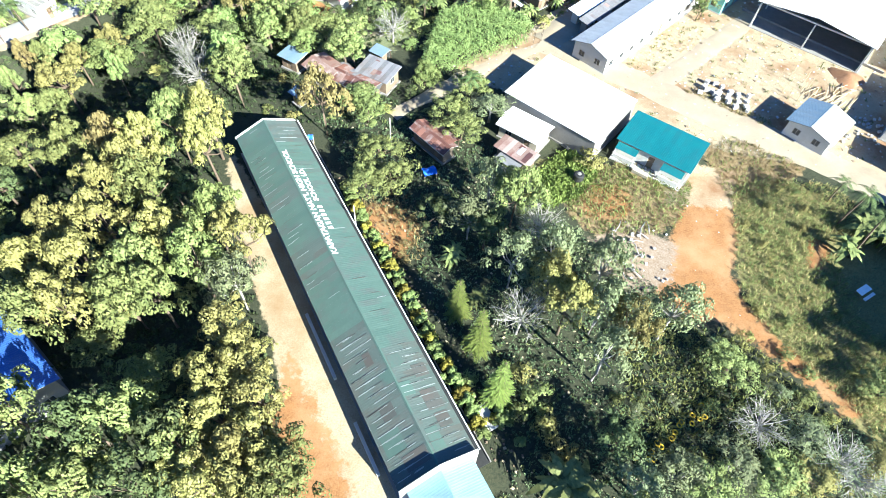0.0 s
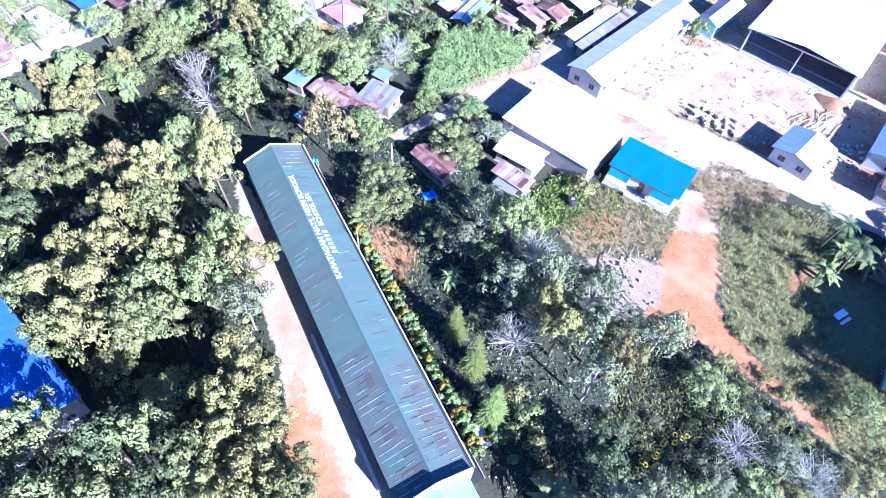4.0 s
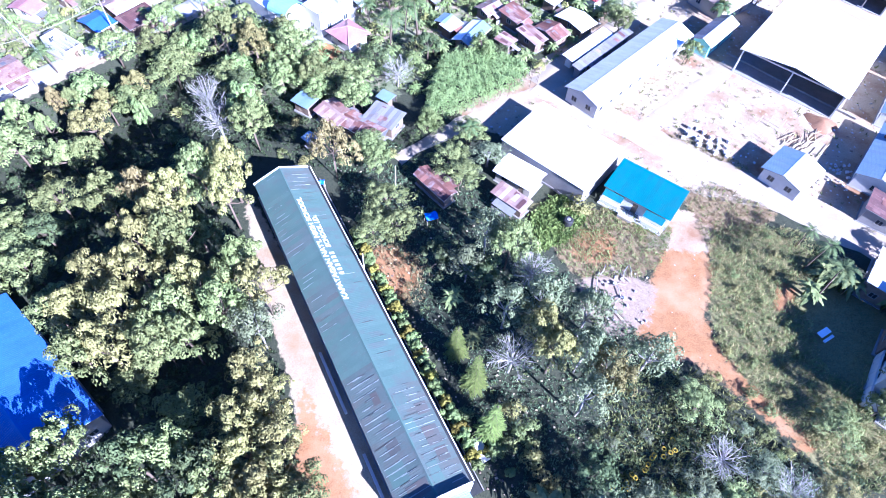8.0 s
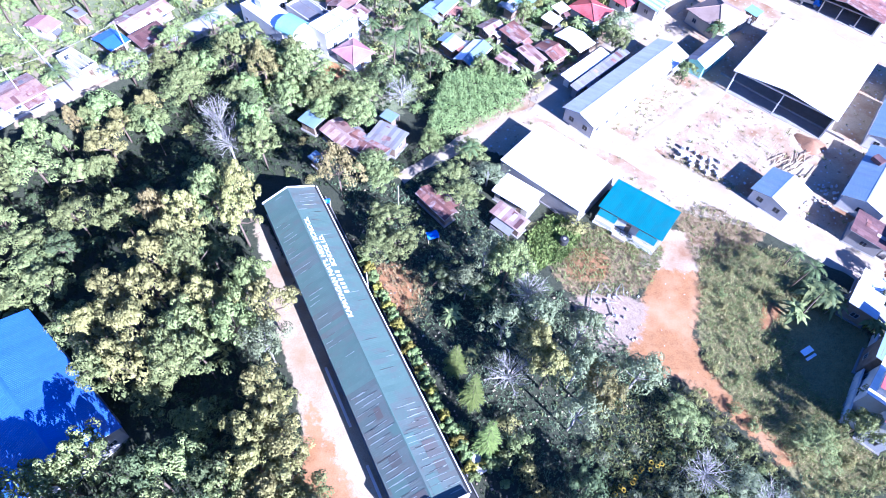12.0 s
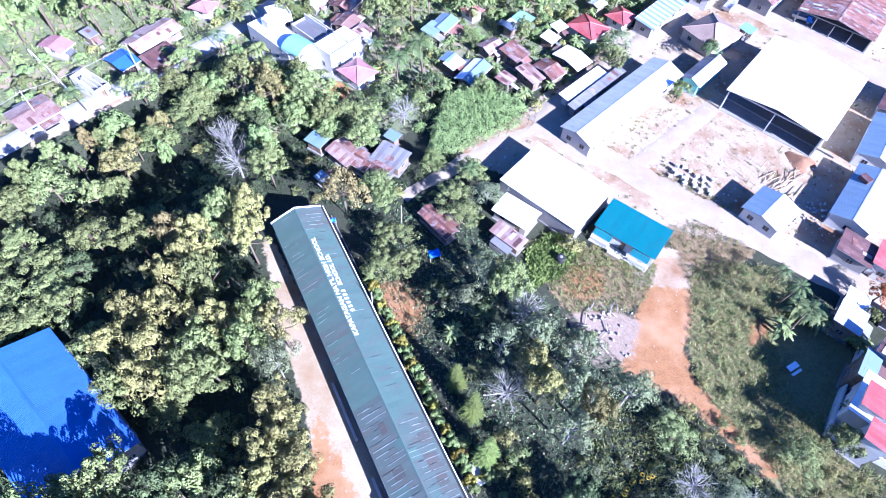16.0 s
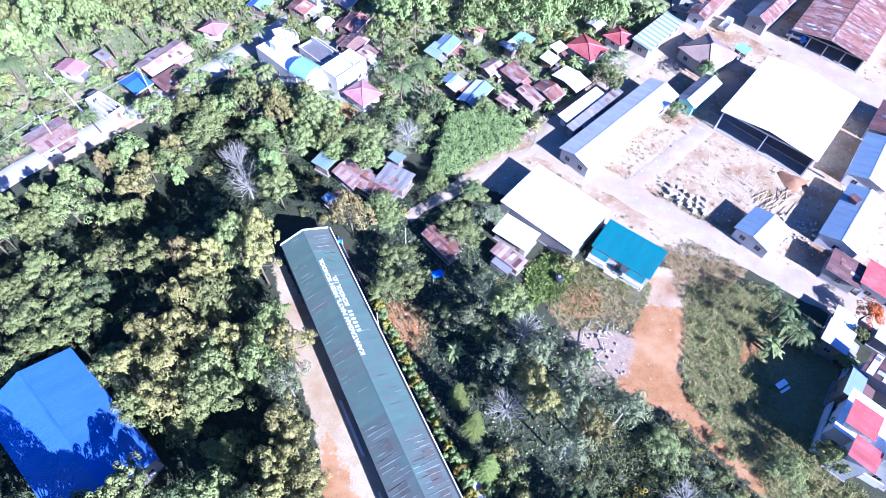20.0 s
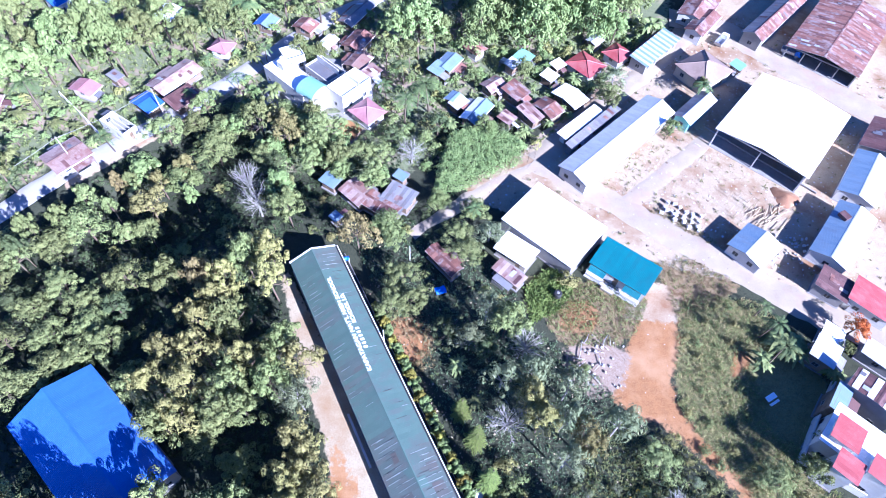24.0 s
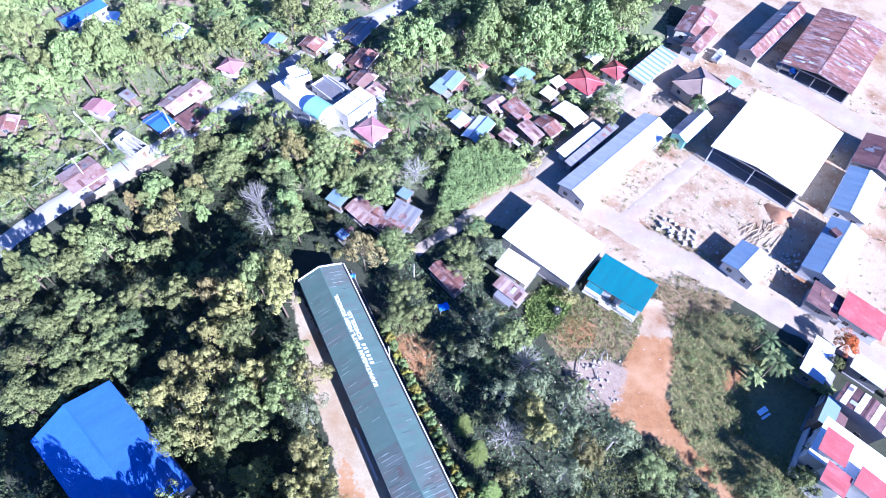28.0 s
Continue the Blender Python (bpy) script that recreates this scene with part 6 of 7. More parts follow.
plant("olive", -15.0, 16.1, 3.4, 1.82)
plant("round", -29.3, 11.9, 3.4, 2.07)
plant("dark", -24.5, 12.0, 3.4, 2.07)
plant("olive", -19.2, 12.3, 3.4, 1.82)
plant("olive", -15.7, 12.7, 3.4, 1.82)
plant("round", -13.2, 12.2, 3.4, 1.82)
plant("round", -22.1, 15.2, 3.4, 1.82)
plant("dark", -23.4, 16.7, 3.4, 1.82)
plant("round", -34.3, 11.6, 3.4, 2.07)
plant("olive", -17.0, 15.3, 3.4, 1.82)
plant("round", -11.9, 13.7, 3.4, 1.82)
plant("bare", 35.6, 19.7, 3.4, 0.71)
plant("bare", 42.5, 16.3, 3.4, 0.72)
plant("bare", 43.5, 14.3, 3.4, 0.71)
plant("grey", 31.7, 15.8, 3.4, 0.56)
plant("round", 36.1, 14.8, 3.4, 0.56)
plant("grey", 25.1, 14.5, 3.4, 0.77)
plant("round", 34.2, 26.2, 3.4, 0.56)
plant("grey", 40.3, 18.2, 3.4, 0.56)
plant("olive", 39.4, 14.3, 3.4, 0.56)
plant("dark", 20.1, 17.7, 3.4, 0.77)
plant("round", 28.3, 13.4, 3.4, 0.77)
plant("grey", 21.5, 13.4, 3.4, 0.77)
plant("olive", 46.7, 15.5, 3.4, 0.56)
plant("round", 51.4, 24.0, 3.4, 0.56)
plant("banana", 14.3, 13.2, 3.4, 1.05)
plant("bush", 23.4, 58.9, 1.9)
plant("banana", 3.3, 41.2, 1.9)
plant("banana", 6.6, 35.1, 1.5)
plant("bush", 5.1, 25.0, 1.1)
plant("bush", 11.1, 25.4, 1.6)
plant("bush", 12.4, 22.9, 1.8)
plant("bush", 13.2, 19.9, 1.7)
plant("bush", 10.5, 21.3, 1.3)
plant("bush", 14.1, 17.3, 1.6)
plant("bush", 21.4, 23.0, 1.0)
plant("conifer", 8.1, 23.0, 1.8, 1.20)
plant("conifer", 6.3, 29.1, 1.7, 1.15)
plant("conifer", 4.0, 33.3, 1.6, 1.10)
plant("banana", 14.3, 13.4, 1.7)
# tall trees added out of view on the near side of the blue-roofed hall, to shade it
plant("round", -44.5, 12.0, 4.2, 2.2)
plant("olive", -51.0, 14.0, 4.2, 2.05)
plant("dark", -38.0, 10.5, 4.2, 2.2)
plant("olive", -57.0, 16.5, 3.8, 2.1)
plant("round", -33.0, 8.0, 3.8, 2.2)
plant("round", -47.5, 9.0, 4.2, 2.4)
# two tall trees added out of view to shade the strip, then the village trees
plant("olive", 23.9, 9.3, 2.7, 2.00)
plant("round", 19.3, 9.6, 2.7, 2.00)
plant("thicket", -0.6, 74.8, 2.1, 1.55)
plant("thicket", 10.2, 94.2, 2.0, 1.55)
plant("lime", -6.3, 119.5, 5.8, 1.55)
plant("lime", -10.3, 119.7, 4.8, 1.55)
plant("lime", -2.3, 119.7, 4.5, 1.55)
plant("thicket", 9.2, 126.9, 6.1, 1.55)
plant("thicket", 15.8, 132.4, 5.6, 1.55)
plant("thicket", 21.6, 127.2, 6.3, 1.55)
plant("thicket", 29.1, 132.3, 6.2, 1.55)
plant("thicket", 36.0, 130.6, 6.2, 1.55)
plant("thicket", 44.4, 138.6, 5.8, 1.55)
plant("lime", 41.5, 127.3, 3.4, 1.55)
plant("lime", -75.7, 110.7, 6.8, 1.55)
plant("lime", -82.5, 109.4, 5.6, 1.55)
plant("lime", -72.1, 108.9, 5.2, 1.55)
plant("round", -66.7, 113.4, 5.1, 1.55)
plant("lime", -88.7, 101.5, 4.9, 1.55)
plant("lime", -95.8, 107.1, 3.8, 1.55)
plant("round", -65.2, 120.7, 4.6, 1.55)
plant("round", -97.3, 117.4, 5.2, 1.55)
plant("round", -102.1, 123.0, 5.3, 1.55)
plant("round", -37.7, 91.5, 4.0, 1.55)
plant("lime", -50.2, 96.6, 2.7, 1.55)
plant("olive", -31.3, 87.9, 4.0, 1.55)
plant("round", -24.3, 87.5, 4.0, 1.55)
plant("round", -20.6, 83.8, 3.0, 1.55)
plant("dark", -33.1, 81.5, 3.5)
plant("dark", -1.0, 94.6, 3.0)
plant("dark", -10.7, 91.4, 2.4)
plant("round", -27.6, 93.6, 3.1, 1.55)
plant("lime", -12.1, 78.7, 2.3, 1.55)
plant("round", -58.1, 116.7, 3.9, 1.55)
plant("round", -52.9, 123.0, 4.0, 1.55)
plant("round", -74.9, 126.6, 4.6, 1.55)
plant("round", -91.4, 109.9, 4.3, 1.55)
plant("lime", -86.8, 105.0, 3.3, 1.55)
plant("round", -31.0, 131.4, 4.7, 1.55)
plant("round", -39.2, 130.9, 4.7, 1.55)
plant("round", -47.9, 123.1, 3.3, 1.55)
plant("dark", -0.5, 137.1, 5.2)
plant("dark", 3.9, 133.3, 3.5)
plant("round", 18.4, 112.2, 2.6, 1.55)
plant("round", 37.1, 103.7, 2.3, 1.55)
plant("round", -33.8, 117.6, 2.4, 1.55)
plant("bush", -20.2, 112.4, 1.9)
plant("round", -13.4, 114.6, 3.4, 1.55)
plant("round", -8.2, 116.0, 2.9, 1.55)
plant("round", -82.8, 74.6, 4.3, 1.55)
plant("dark", -81.9, 76.9, 2.9)
plant("thicket", -31.7, 116.9, 1.8, 1.55)
plant("thicket", -29.6, 119.5, 1.5, 1.55)
plant("bush", -33.4, 116.0, 1.4)
plant("banana", -30.6, 116.1, 1.4)
plant("round", 49.7, 96.1, 2.0, 1.55)
plant("dark", 49.0, 95.9, 1.8)
plant("round", 59.3, 110.4, 1.9, 1.55)
plant("flame", 73.0, 49.9, 2.6)
plant("round", 70.0, 46.2, 1.4, 1.55)
plant("round", 56.0, 25.6, 2.6, 1.55)
plant("round", 60.4, 30.4, 1.6, 1.55)
plant("round", 8.8, 94.6, 2.2, 1.55)
plant("dark", 12.8, 94.7, 2.0)
plant("palm", -8.3, 97.6, 3.0)
plant("palm", -3.1, 101.4, 3.7)
plant("palm", -5.7, 103.0, 2.5)
plant("palm", -86.7, 96.8, 3.4)
plant("palm", -67.5, 86.1, 2.3)
plant("palm", -48.3, 126.6, 3.6)
plant("palm", -9.2, 110.1, 2.6)
plant("palm", -22.2, 86.7, 1.9)
plant("palm", -41.7, 115.9, 1.9)
plant("palm", 58.9, 108.4, 2.4)
plant("palm", 6.1, 71.8, 2.0)
plant("palm", 56.2, 43.2, 2.6, 1.35)
plant("palm", 56.6, 48.6, 2.2, 1.4)
plant("palm", 57.0, 52.8, 1.7)
plant("palm", -12.8, 104.6, 2.1)
plant("palm", -56.0, 123.4, 3.0)
plant("palm", -55.5, 100.8, 1.5)
plant("banana", 60.7, 44.9, 2.6)
plant("banana", 55.4, 43.6, 2.2)
plant("banana", 58.4, 47.2, 2.4)
plant("banana", 62.0, 47.6, 1.8)
plant("banana", 66.7, 42.0, 2.3)
plant("banana", 62.8, 45.9, 1.8)
plant("banana", -37.4, 104.4, 2.6)
plant("banana", -44.7, 115.7, 2.4)
plant("banana", -32.7, 98.3, 1.8)
plant("banana", -59.1, 119.2, 2.2)
plant("banana", -81.8, 92.3, 2.0)
plant("banana", -89.7, 94.1, 2.2)
plant("banana", -76.9, 91.9, 1.7)


# ---------------------------------------------------------------- groves, undergrowth and grass
SCHOOL_BOX = [(8.8, 14.0), (-16.0, 65.0), (-29.0, 58.5), (-4.0, 7.0)]
FOREST = [(-85.7, 55.6), (-79.7, 66.4), (-72.7, 74.2), (-64.6, 85.0), (-56.3, 90.2), (-46.5, 101.9), (-28.8, 95.8), (-13.3, 90.7), (-8.0, 86.1), (-11.4, 82.1), (-23.9, 81.5), (-25.7, 73.4), (-29.8, 66.4), (-31.7, 61.2), (-22.4, 42.3), (-19.5, 32.6), (-15.0, 23.1), (-12.1, 11.7), (-28.4, 8.7), (-72.1, 14.7), (-92.8, 55.3)]
STRIP = [(-16.8, 66.0), (-10.6, 73.5), (-1.5, 69.9), (3.8, 70.1), (8.8, 62.8), (14.3, 57.3), (16.3, 49.1), (19.5, 47.2), (25.6, 42.8), (29.5, 36.9), (34.7, 32.3), (37.3, 25.2), (45.1, 20.1), (54.0, 20.2), (48.6, 9.1), (7.5, 8.9), (6.2, 17.3), (-8.4, 46.4)]
VILLAGE = [(-94.0, 69.2), (-121.6, 128.8), (-88.6, 140.2), (-56.8, 144.8), (-14.1, 142.7), (13.0, 130.3), (30.9, 133.7), (51.2, 139.6), (58.0, 135.4), (40.4, 117.1), (21.8, 92.3), (5.4, 80.5), (-5.5, 84.6), (-12.1, 91.5), (-46.8, 103.7), (-65.5, 88.2), (-78.8, 75.4)]
BACK = [(-149.2, 118.4), (-155.9, 156.2), (-84.4, 179.3), (0.7, 182.9), (65.2, 172.4), (60.5, 140.2), (30.4, 129.2), (8.5, 125.7), (-15.6, 142.6), (-56.3, 142.4), (-97.9, 125.8), (-121.0, 116.0)]
FIELD = [(43.2, 53.7), (48.2, 56.8), (57.7, 56.0), (66.7, 47.2), (57.7, 28.4), (64.0, 20.1), (52.1, 15.9), (42.4, 30.6), (39.7, 36.2)]
FIELD_EDGE = [(39.9, 32.4), (45.5, 31.6), (56.6, 24.9), (63.2, 17.7), (45.5, 17.3), (37.0, 26.9)]
DARK_LAWN = [(53.0, 46.2), (63.2, 46.0), (67.0, 41.9), (57.7, 28.4), (53.1, 31.8)]
BRUSH = [(-9.3, 50.8), (-3.7, 52.1), (1.1, 46.7), (-0.8, 40.9), (-5.6, 39.7), (-8.9, 44.8)]
TYRE_PLOT = [(21.9, 15.8), (26.1, 21.1), (31.8, 24.1), (33.6, 21.2), (27.7, 17.5), (23.5, 14.7)]
GARDEN = [(-1.7, 75.6), (-0.5, 84.9), (1.6, 93.9), (11.8, 96.6), (17.4, 92.1), (20.3, 88.7), (13.3, 84.2), (5.9, 79.4)]
PATH_SIDE = [(29.2, 33.5), (36.9, 31.4), (42.0, 26.6), (47.3, 20.5), (38.2, 15.6), (21.2, 16.8), (24.5, 30.2)]
FAR_END = [(-26.7, 80.3), (-22.4, 83.9), (-10.2, 81.4), (-1.6, 74.4), (0.8, 69.0), (-4.7, 64.8), (-10.4, 67.2), (-13.2, 60.7), (-16.9, 65.0), (-24.9, 67.3), (-30.8, 65.7)]
LOT = [(42.0, 84.4), (60.1, 98.9), (68.5, 91.2), (75.8, 82.1), (69.0, 71.7), (59.4, 75.5), (47.8, 70.9), (39.4, 76.1)]
VINES = [(15.9, 56.9), (19.4, 60.6), (23.9, 62.1), (24.5, 57.2), (21.4, 52.4), (16.5, 50.0)]
ROAD_LINES = [([(85.8, 45.6), (68.0, 54.2), (60.0, 60.3), (47.3, 68.4), (36.0, 77.0), (26.0, 83.7), (19.6, 88.1)], 5.2), ([(20.2, 87.7), (30.1, 98.7), (39.2, 108.2), (49.1, 118.6), (60.1, 130.9), (71.1, 138.5)], 4.6), ([(20.8, 87.1), (13.8, 83.2), (7.1, 78.8), (0.7, 72.8), (-5.4, 67.7)], 2.4), ([(58.9, 140.1), (71.0, 138.0), (86.3, 119.6), (96.1, 111.2), (107.8, 96.4)], 7.0), ([(37.8, 77.2), (48.7, 87.1), (60.5, 97.9)], 3.6), (VILLAGE_ROAD, 5.0)]
ROAD_LINES = [(line, width / 2) for line, width in ROAD_LINES]

BUILT = [(SCHOOL_BOX, 1.0)]
for o_ in [o for o in scene.objects if o.type == "EMPTY" and o.get("category") in ("house", "shack", "shed", "hall", "building", "lean-to", "hut", "outbuilding", "warehouse")]:
    slab = [c for c in o_.children if c.name.startswith("floor_slab")]
    if slab:
        xs = [v.co.x for v in slab[0].data.vertices]
        ys = [v.co.y for v in slab[0].data.vertices]
        BUILT.append(([tuple((o_.matrix_basis @ Vector((x, y, 0))).xy) for x, y in ((min(xs), min(ys)), (max(xs), min(ys)), (max(xs), max(ys)), (min(xs), max(ys)))], 1.2))


def clear_of_roads(x, y, gap):
    ok = np.ones(len(x), dtype=bool)
    for line, half in ROAD_LINES:
        ok &= along(x, y, line) > half + gap
    return ok


def grove(poly, spacing, kinds, sizes, seed, gap=2.6, heights=(0.85, 1.25), extra=(), crowd=0.55, joined="", road_gap=None):
    """Plants scattered over an outline, clear of buildings, roads and of the plants that stand already."""
    rs = random.Random(seed)
    rows = []
    x, y = fill(poly, spacing, seed, [(p, gap + g) for p, g in BUILT] + list(extra))
    ok = clear_of_roads(x, y, gap * 0.7 if road_gap is None else road_gap)
    for px, py in zip(x[ok], y[ok]):
        r = rs.uniform(*sizes)
        if all((px - a) ** 2 + (py - b) ** 2 > (crowd * (r + c)) ** 2 for a, b, c in planted):
            kind, h = rs.choice(kinds), rs.uniform(*heights)
            if joined:
                rows.append((kind, px, py, r, h))
                planted.append((px, py, r))
            else:
                plant(kind, px, py, r, h)
    if rows:
        woods("woods", rows, joined)


YARD_STRIP = [tuple((pose(1.8, 14.5, 0, 0, 0, 118.0) @ Vector(q)).xy) for q in ((-2, 4.2, 0), (46, 4.2, 0), (46, 7.0, 0), (-2, 8.5, 0))]
GROVE_GAP = [(-75.0, 46.0), (-18.0, 46.0), (-10.0, 5.0), (-75.0, 5.0)]
FIELD_OUT = [(SCHOOL_YARD, 0.4), (YARD_STRIP, 0.8)]
grove(FOREST, 7.0, ["round", "olive", "dark", "dark"], (1.8, 2.8), 11, gap=2.0, heights=(0.9, 1.2), extra=FIELD_OUT + [(GROVE_GAP, 0.0)], crowd=0.95, road_gap=5.5)
grove(FOREST, 3.9, ["dark", "bush", "dark"], (0.9, 1.7), 12, gap=1.2, heights=(0.5, 0.75), extra=FIELD_OUT, crowd=0.5, joined="low dark shrubs and saplings below the grove")
BAND = [tuple((pose(1.8, 14.5, 0, 0, 0, 118.0) @ Vector(q)).xy) for q in ((-3, -5.9, 0), (44, -5.9, 0), (44, -9.2, 0), (-3, -9.2, 0))]
HEDGE_SIDE = [(BRUSH, 0.0), (SCHOOL_BOX, 4.5), (BAND, 0.5), (TYRE_PLOT, -0.5)]
grove(STRIP, 8.0, ["round", "grey", "olive", "bush"], (0.6, 1.2), 13, gap=1.0, heights=(0.7, 1.1), crowd=0.95, extra=HEDGE_SIDE)
grove(STRIP, 4.6, ["dark", "bush", "dark"], (0.5, 1.0), 14, gap=0.5, heights=(0.6, 0.9), crowd=0.8, extra=HEDGE_SIDE, joined="low shrubs in the strip beside the school")
GARDEN_OUT = [(GARDEN, 0.3)]
grove(VILLAGE, 6.0, ["thicket", "lime", "thicket", "banana", "palm", "round", "lime", "banana"], (1.8, 3.4), 15, gap=1.3, crowd=0.65, extra=GARDEN_OUT, joined="garden trees and palms of the village")
grove(VILLAGE, 3.4, ["bush", "banana", "thicket", "lime", "bush", "banana"], (0.9, 1.7), 16, gap=-0.5, heights=(0.8, 1.3), crowd=0.5, extra=GARDEN_OUT, joined="garden shrubs and banana plants of the village")
grove(BACK, 6.5, ["thicket", "lime", "thicket", "round"], (3.5, 5.2), 17, gap=1.5, crowd=0.5, joined="far trees behind the village")
grove(FIELD_EDGE, 4.5, ["bush", "bush", "olive"], (0.7, 1.2), 18, gap=0.6, heights=(0.6, 0.9), crowd=0.6)


def scrub(name, poly, spacing, material, label, seed, per=12, size=(0.7, 1.3), blade=(0.5, 0.2), extra=(), gap=0.2):
    x, y = fill(poly, spacing, seed, [(p, gap) for p, g in BUILT] + list(extra))
    ok = clear_of_roads(x, y, 0.2)
    x, y = x[ok], y[ok]
    s = np.random.RandomState(seed).uniform(*size, len(x))
    return tufts(name, (x, y, s), material, label, "undergrowth", blade, per, seed)


# grove floor, hedge band and far end use leaves with shade in their colour
scrub("undergrowth", FOREST, 0.95, LEAF_SHADED, "leafy undergrowth below the grove, with tree shade in its colour", 21, extra=[(SCHOOL_YARD, 0.3)])
scrub("undergrowth", STRIP, 0.72, LEAF_STRIP, "dark leafy undergrowth beside the hedge", 22, per=13, blade=(0.34, 0.13), size=(0.6, 1.2), extra=[(BAND, 0.0)] + [(p, -1.0) for p, e in ZONES["soil"]])
scrub("undergrowth", BAND, 1.0, LEAF_SHADED, "low weeds by the hedge, with shade in their colour", 65, per=8, size=(0.3, 0.7))
scrub("undergrowth", FAR_END, 0.8, LEAF_SHADED, "weeds and seedlings behind the school, with shade in their colour", 66, per=11, size=(0.4, 1.1))
grove(FAR_END, 3.4, ["bush", "bush", "dark"], (0.6, 1.2), 67, gap=0.4, heights=(0.6, 0.9), crowd=0.7, extra=[(SCHOOL_BOX, 1.0)])
scrub("undergrowth", STRIP, 2.6, LEAF_LIME, "sunlit young shoots in the undergrowth", 23, per=9, blade=(0.45, 0.14), extra=[(p, -1.0) for p, e in ZONES["soil"]])
scrub("undergrowth", VILLAGE, 1.25, LEAF_GREEN, "mixed garden greenery between the village houses", 24, per=11, blade=(0.6, 0.2))
scrub("dry_brush", BRUSH, 0.8, GRASS_DRY, "dry brown brush and stalks on a cleared patch", 71, per=9, blade=(0.8, 0.08), size=(0.5, 1.3))
grove(BRUSH, 2.4, ["rust", "bush", "rust"], (0.5, 0.9), 72, gap=0.3, heights=(0.6, 0.9), crowd=0.7)


def leafy_stand(poly, top, seed):
    """A close stand of tall shrubs: stems, and leaves over its uneven top and down its sides, as uncountable stuff."""
    rs = np.random.RandomState(seed)
    x, y = fill(poly, 0.34, seed, [(p, 0.2) for p, g in BUILT])
    edge = inside(x, y, np.array(poly))
    ok = clear_of_roads(x, y, 0.3) & (rs.uniform(size=len(x)) < 0.93)
    x, y, edge = (np.repeat(v[ok], 11) for v in (x, y, edge))
    n = len(x)
    hill = top * (0.78 + 0.3 * lumps(x, y, 2.6, seed) + 0.22 * lumps(x, y, 6.5, seed + 1)) * np.clip(0.55 + edge / 3.0, 0.55, 1)
    depth = rs.uniform(size=n) ** 2
    z = hill * (1 - depth * np.where(edge < 1.2, 0.9, 0.35))
    c = np.stack([x + rs.normal(size=n) * 0.22, y + rs.normal(size=n) * 0.22, z], 1)
    up = rs.normal(size=(n, 3)) * 0.55 + np.array([0.15, -0.15, 1.0])
    up /= np.linalg.norm(up, axis=1, keepdims=True)
    single("crop_plants", quads_mesh("crop_plants", leaf_quads(rs, c, up, 0.34, 0.17), LEAF_LIME), None, label="dense stand of tall leafy green shrubs", category="shrubs", kind="stuff")
    g = Geo()
    for px, py in zip(*fill(poly, 1.1, seed + 2)):
        g.tube([(px, py, -0.2), (px + 0.1, py, top * 0.7)], [0.04, 0.02], 4, cap=False)
    single("crop_stems", g, BARK, label="thin brown stems below the leafy stand", category="stems", kind="stuff")


leafy_stand(GARDEN, 3.4, 53)
scrub("undergrowth", PATH_SIDE, 0.8, GRASS, "rough grass and weeds along the dirt path", 55, per=11, blade=(0.7, 0.12), extra=[(p, -0.8) for p, e in ZONES["soil"]])
grove(PATH_SIDE, 5.5, ["bush", "bush", "grey", "olive"], (0.8, 1.4), 56, gap=0.4, heights=(0.7, 1.0), crowd=0.7, extra=[(p, 0.8) for p, e in ZONES["soil"]])
grove(FIELD, 3.6, ["bush"], (0.45, 0.95), 57, gap=0.4, heights=(0.7, 1.0), crowd=0.7, extra=[(p, 0.3) for p, e in ZONES["soil"]] + [(DARK_LAWN, 0.5)])
scrub("undergrowth", VILLAGE, 2.4, LEAF_LIME, "bright garden leaves between the village houses", 25, per=11, blade=(0.7, 0.22))
scrub("tall_grass", FIELD, 0.55, GRASS, "tall tufted grass on the field", 26, per=10, blade=(0.75, 0.07), size=(0.5, 1.2), extra=[(p, -0.6) for p, e in ZONES["soil"]] + [(DARK_LAWN, -1.0)])
scrub("tall_grass", FIELD, 0.85, GRASS_DRY, "straw-coloured dry grass tufts on the field", 27, per=10, blade=(0.7, 0.06), extra=[(p, -0.6) for p, e in ZONES["soil"]] + [(DARK_LAWN, -1.0)])
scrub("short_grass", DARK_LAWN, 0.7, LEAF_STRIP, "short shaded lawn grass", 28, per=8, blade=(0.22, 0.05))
for k_, (p_, e_) in enumerate(ZONES["dry"]):
    scrub("dry_grass", p_, (0.55, 0.8, 1.5, 0.55)[k_], GRASS_DRY, "dry yellow grass and weeds", 29 + k_, per=9, blade=(0.55, 0.07), size=(0.5, 1.2))
    scrub("weeds", p_, (1.0, 0.62, 2.4, 1.0)[k_], GRASS, "green weeds among dry grass", 39 + k_, per=9, blade=(0.5, 0.1))
scrub("weeds", LOT, 1.9, GRASS_DRY, "sparse dry weeds on the open lot", 51, per=7, blade=(0.4, 0.06), size=(0.4, 1.1))
scrub("weeds", LOT, 3.6, GRASS, "sparse green weeds on the open lot", 52, per=8, blade=(0.4, 0.08), size=(0.4, 1.1))
scrub("tall_grass", [(21.8, 56.5), (29.1, 59.8), (38.2, 55.3), (36.0, 50.4), (30.4, 55.0), (24.6, 52.4), (19.1, 50.0)], 0.5, VINE, "bright green grass round the bare patch by the blue roof", 72, per=10, blade=(0.5, 0.08), size=(0.4, 1.0))
scrub("vines", VINES, 0.36, VINE, "bright green creeping vines over rough ground", 45, per=12, blade=(0.32, 0.18), size=(0.9, 2.0))

# ---------------------------------------------------------------- along the school
SCHOOL_M = pose(1.0, 16.0, 0, 0, 0, 118.0)
rnd_ = random.Random(6)
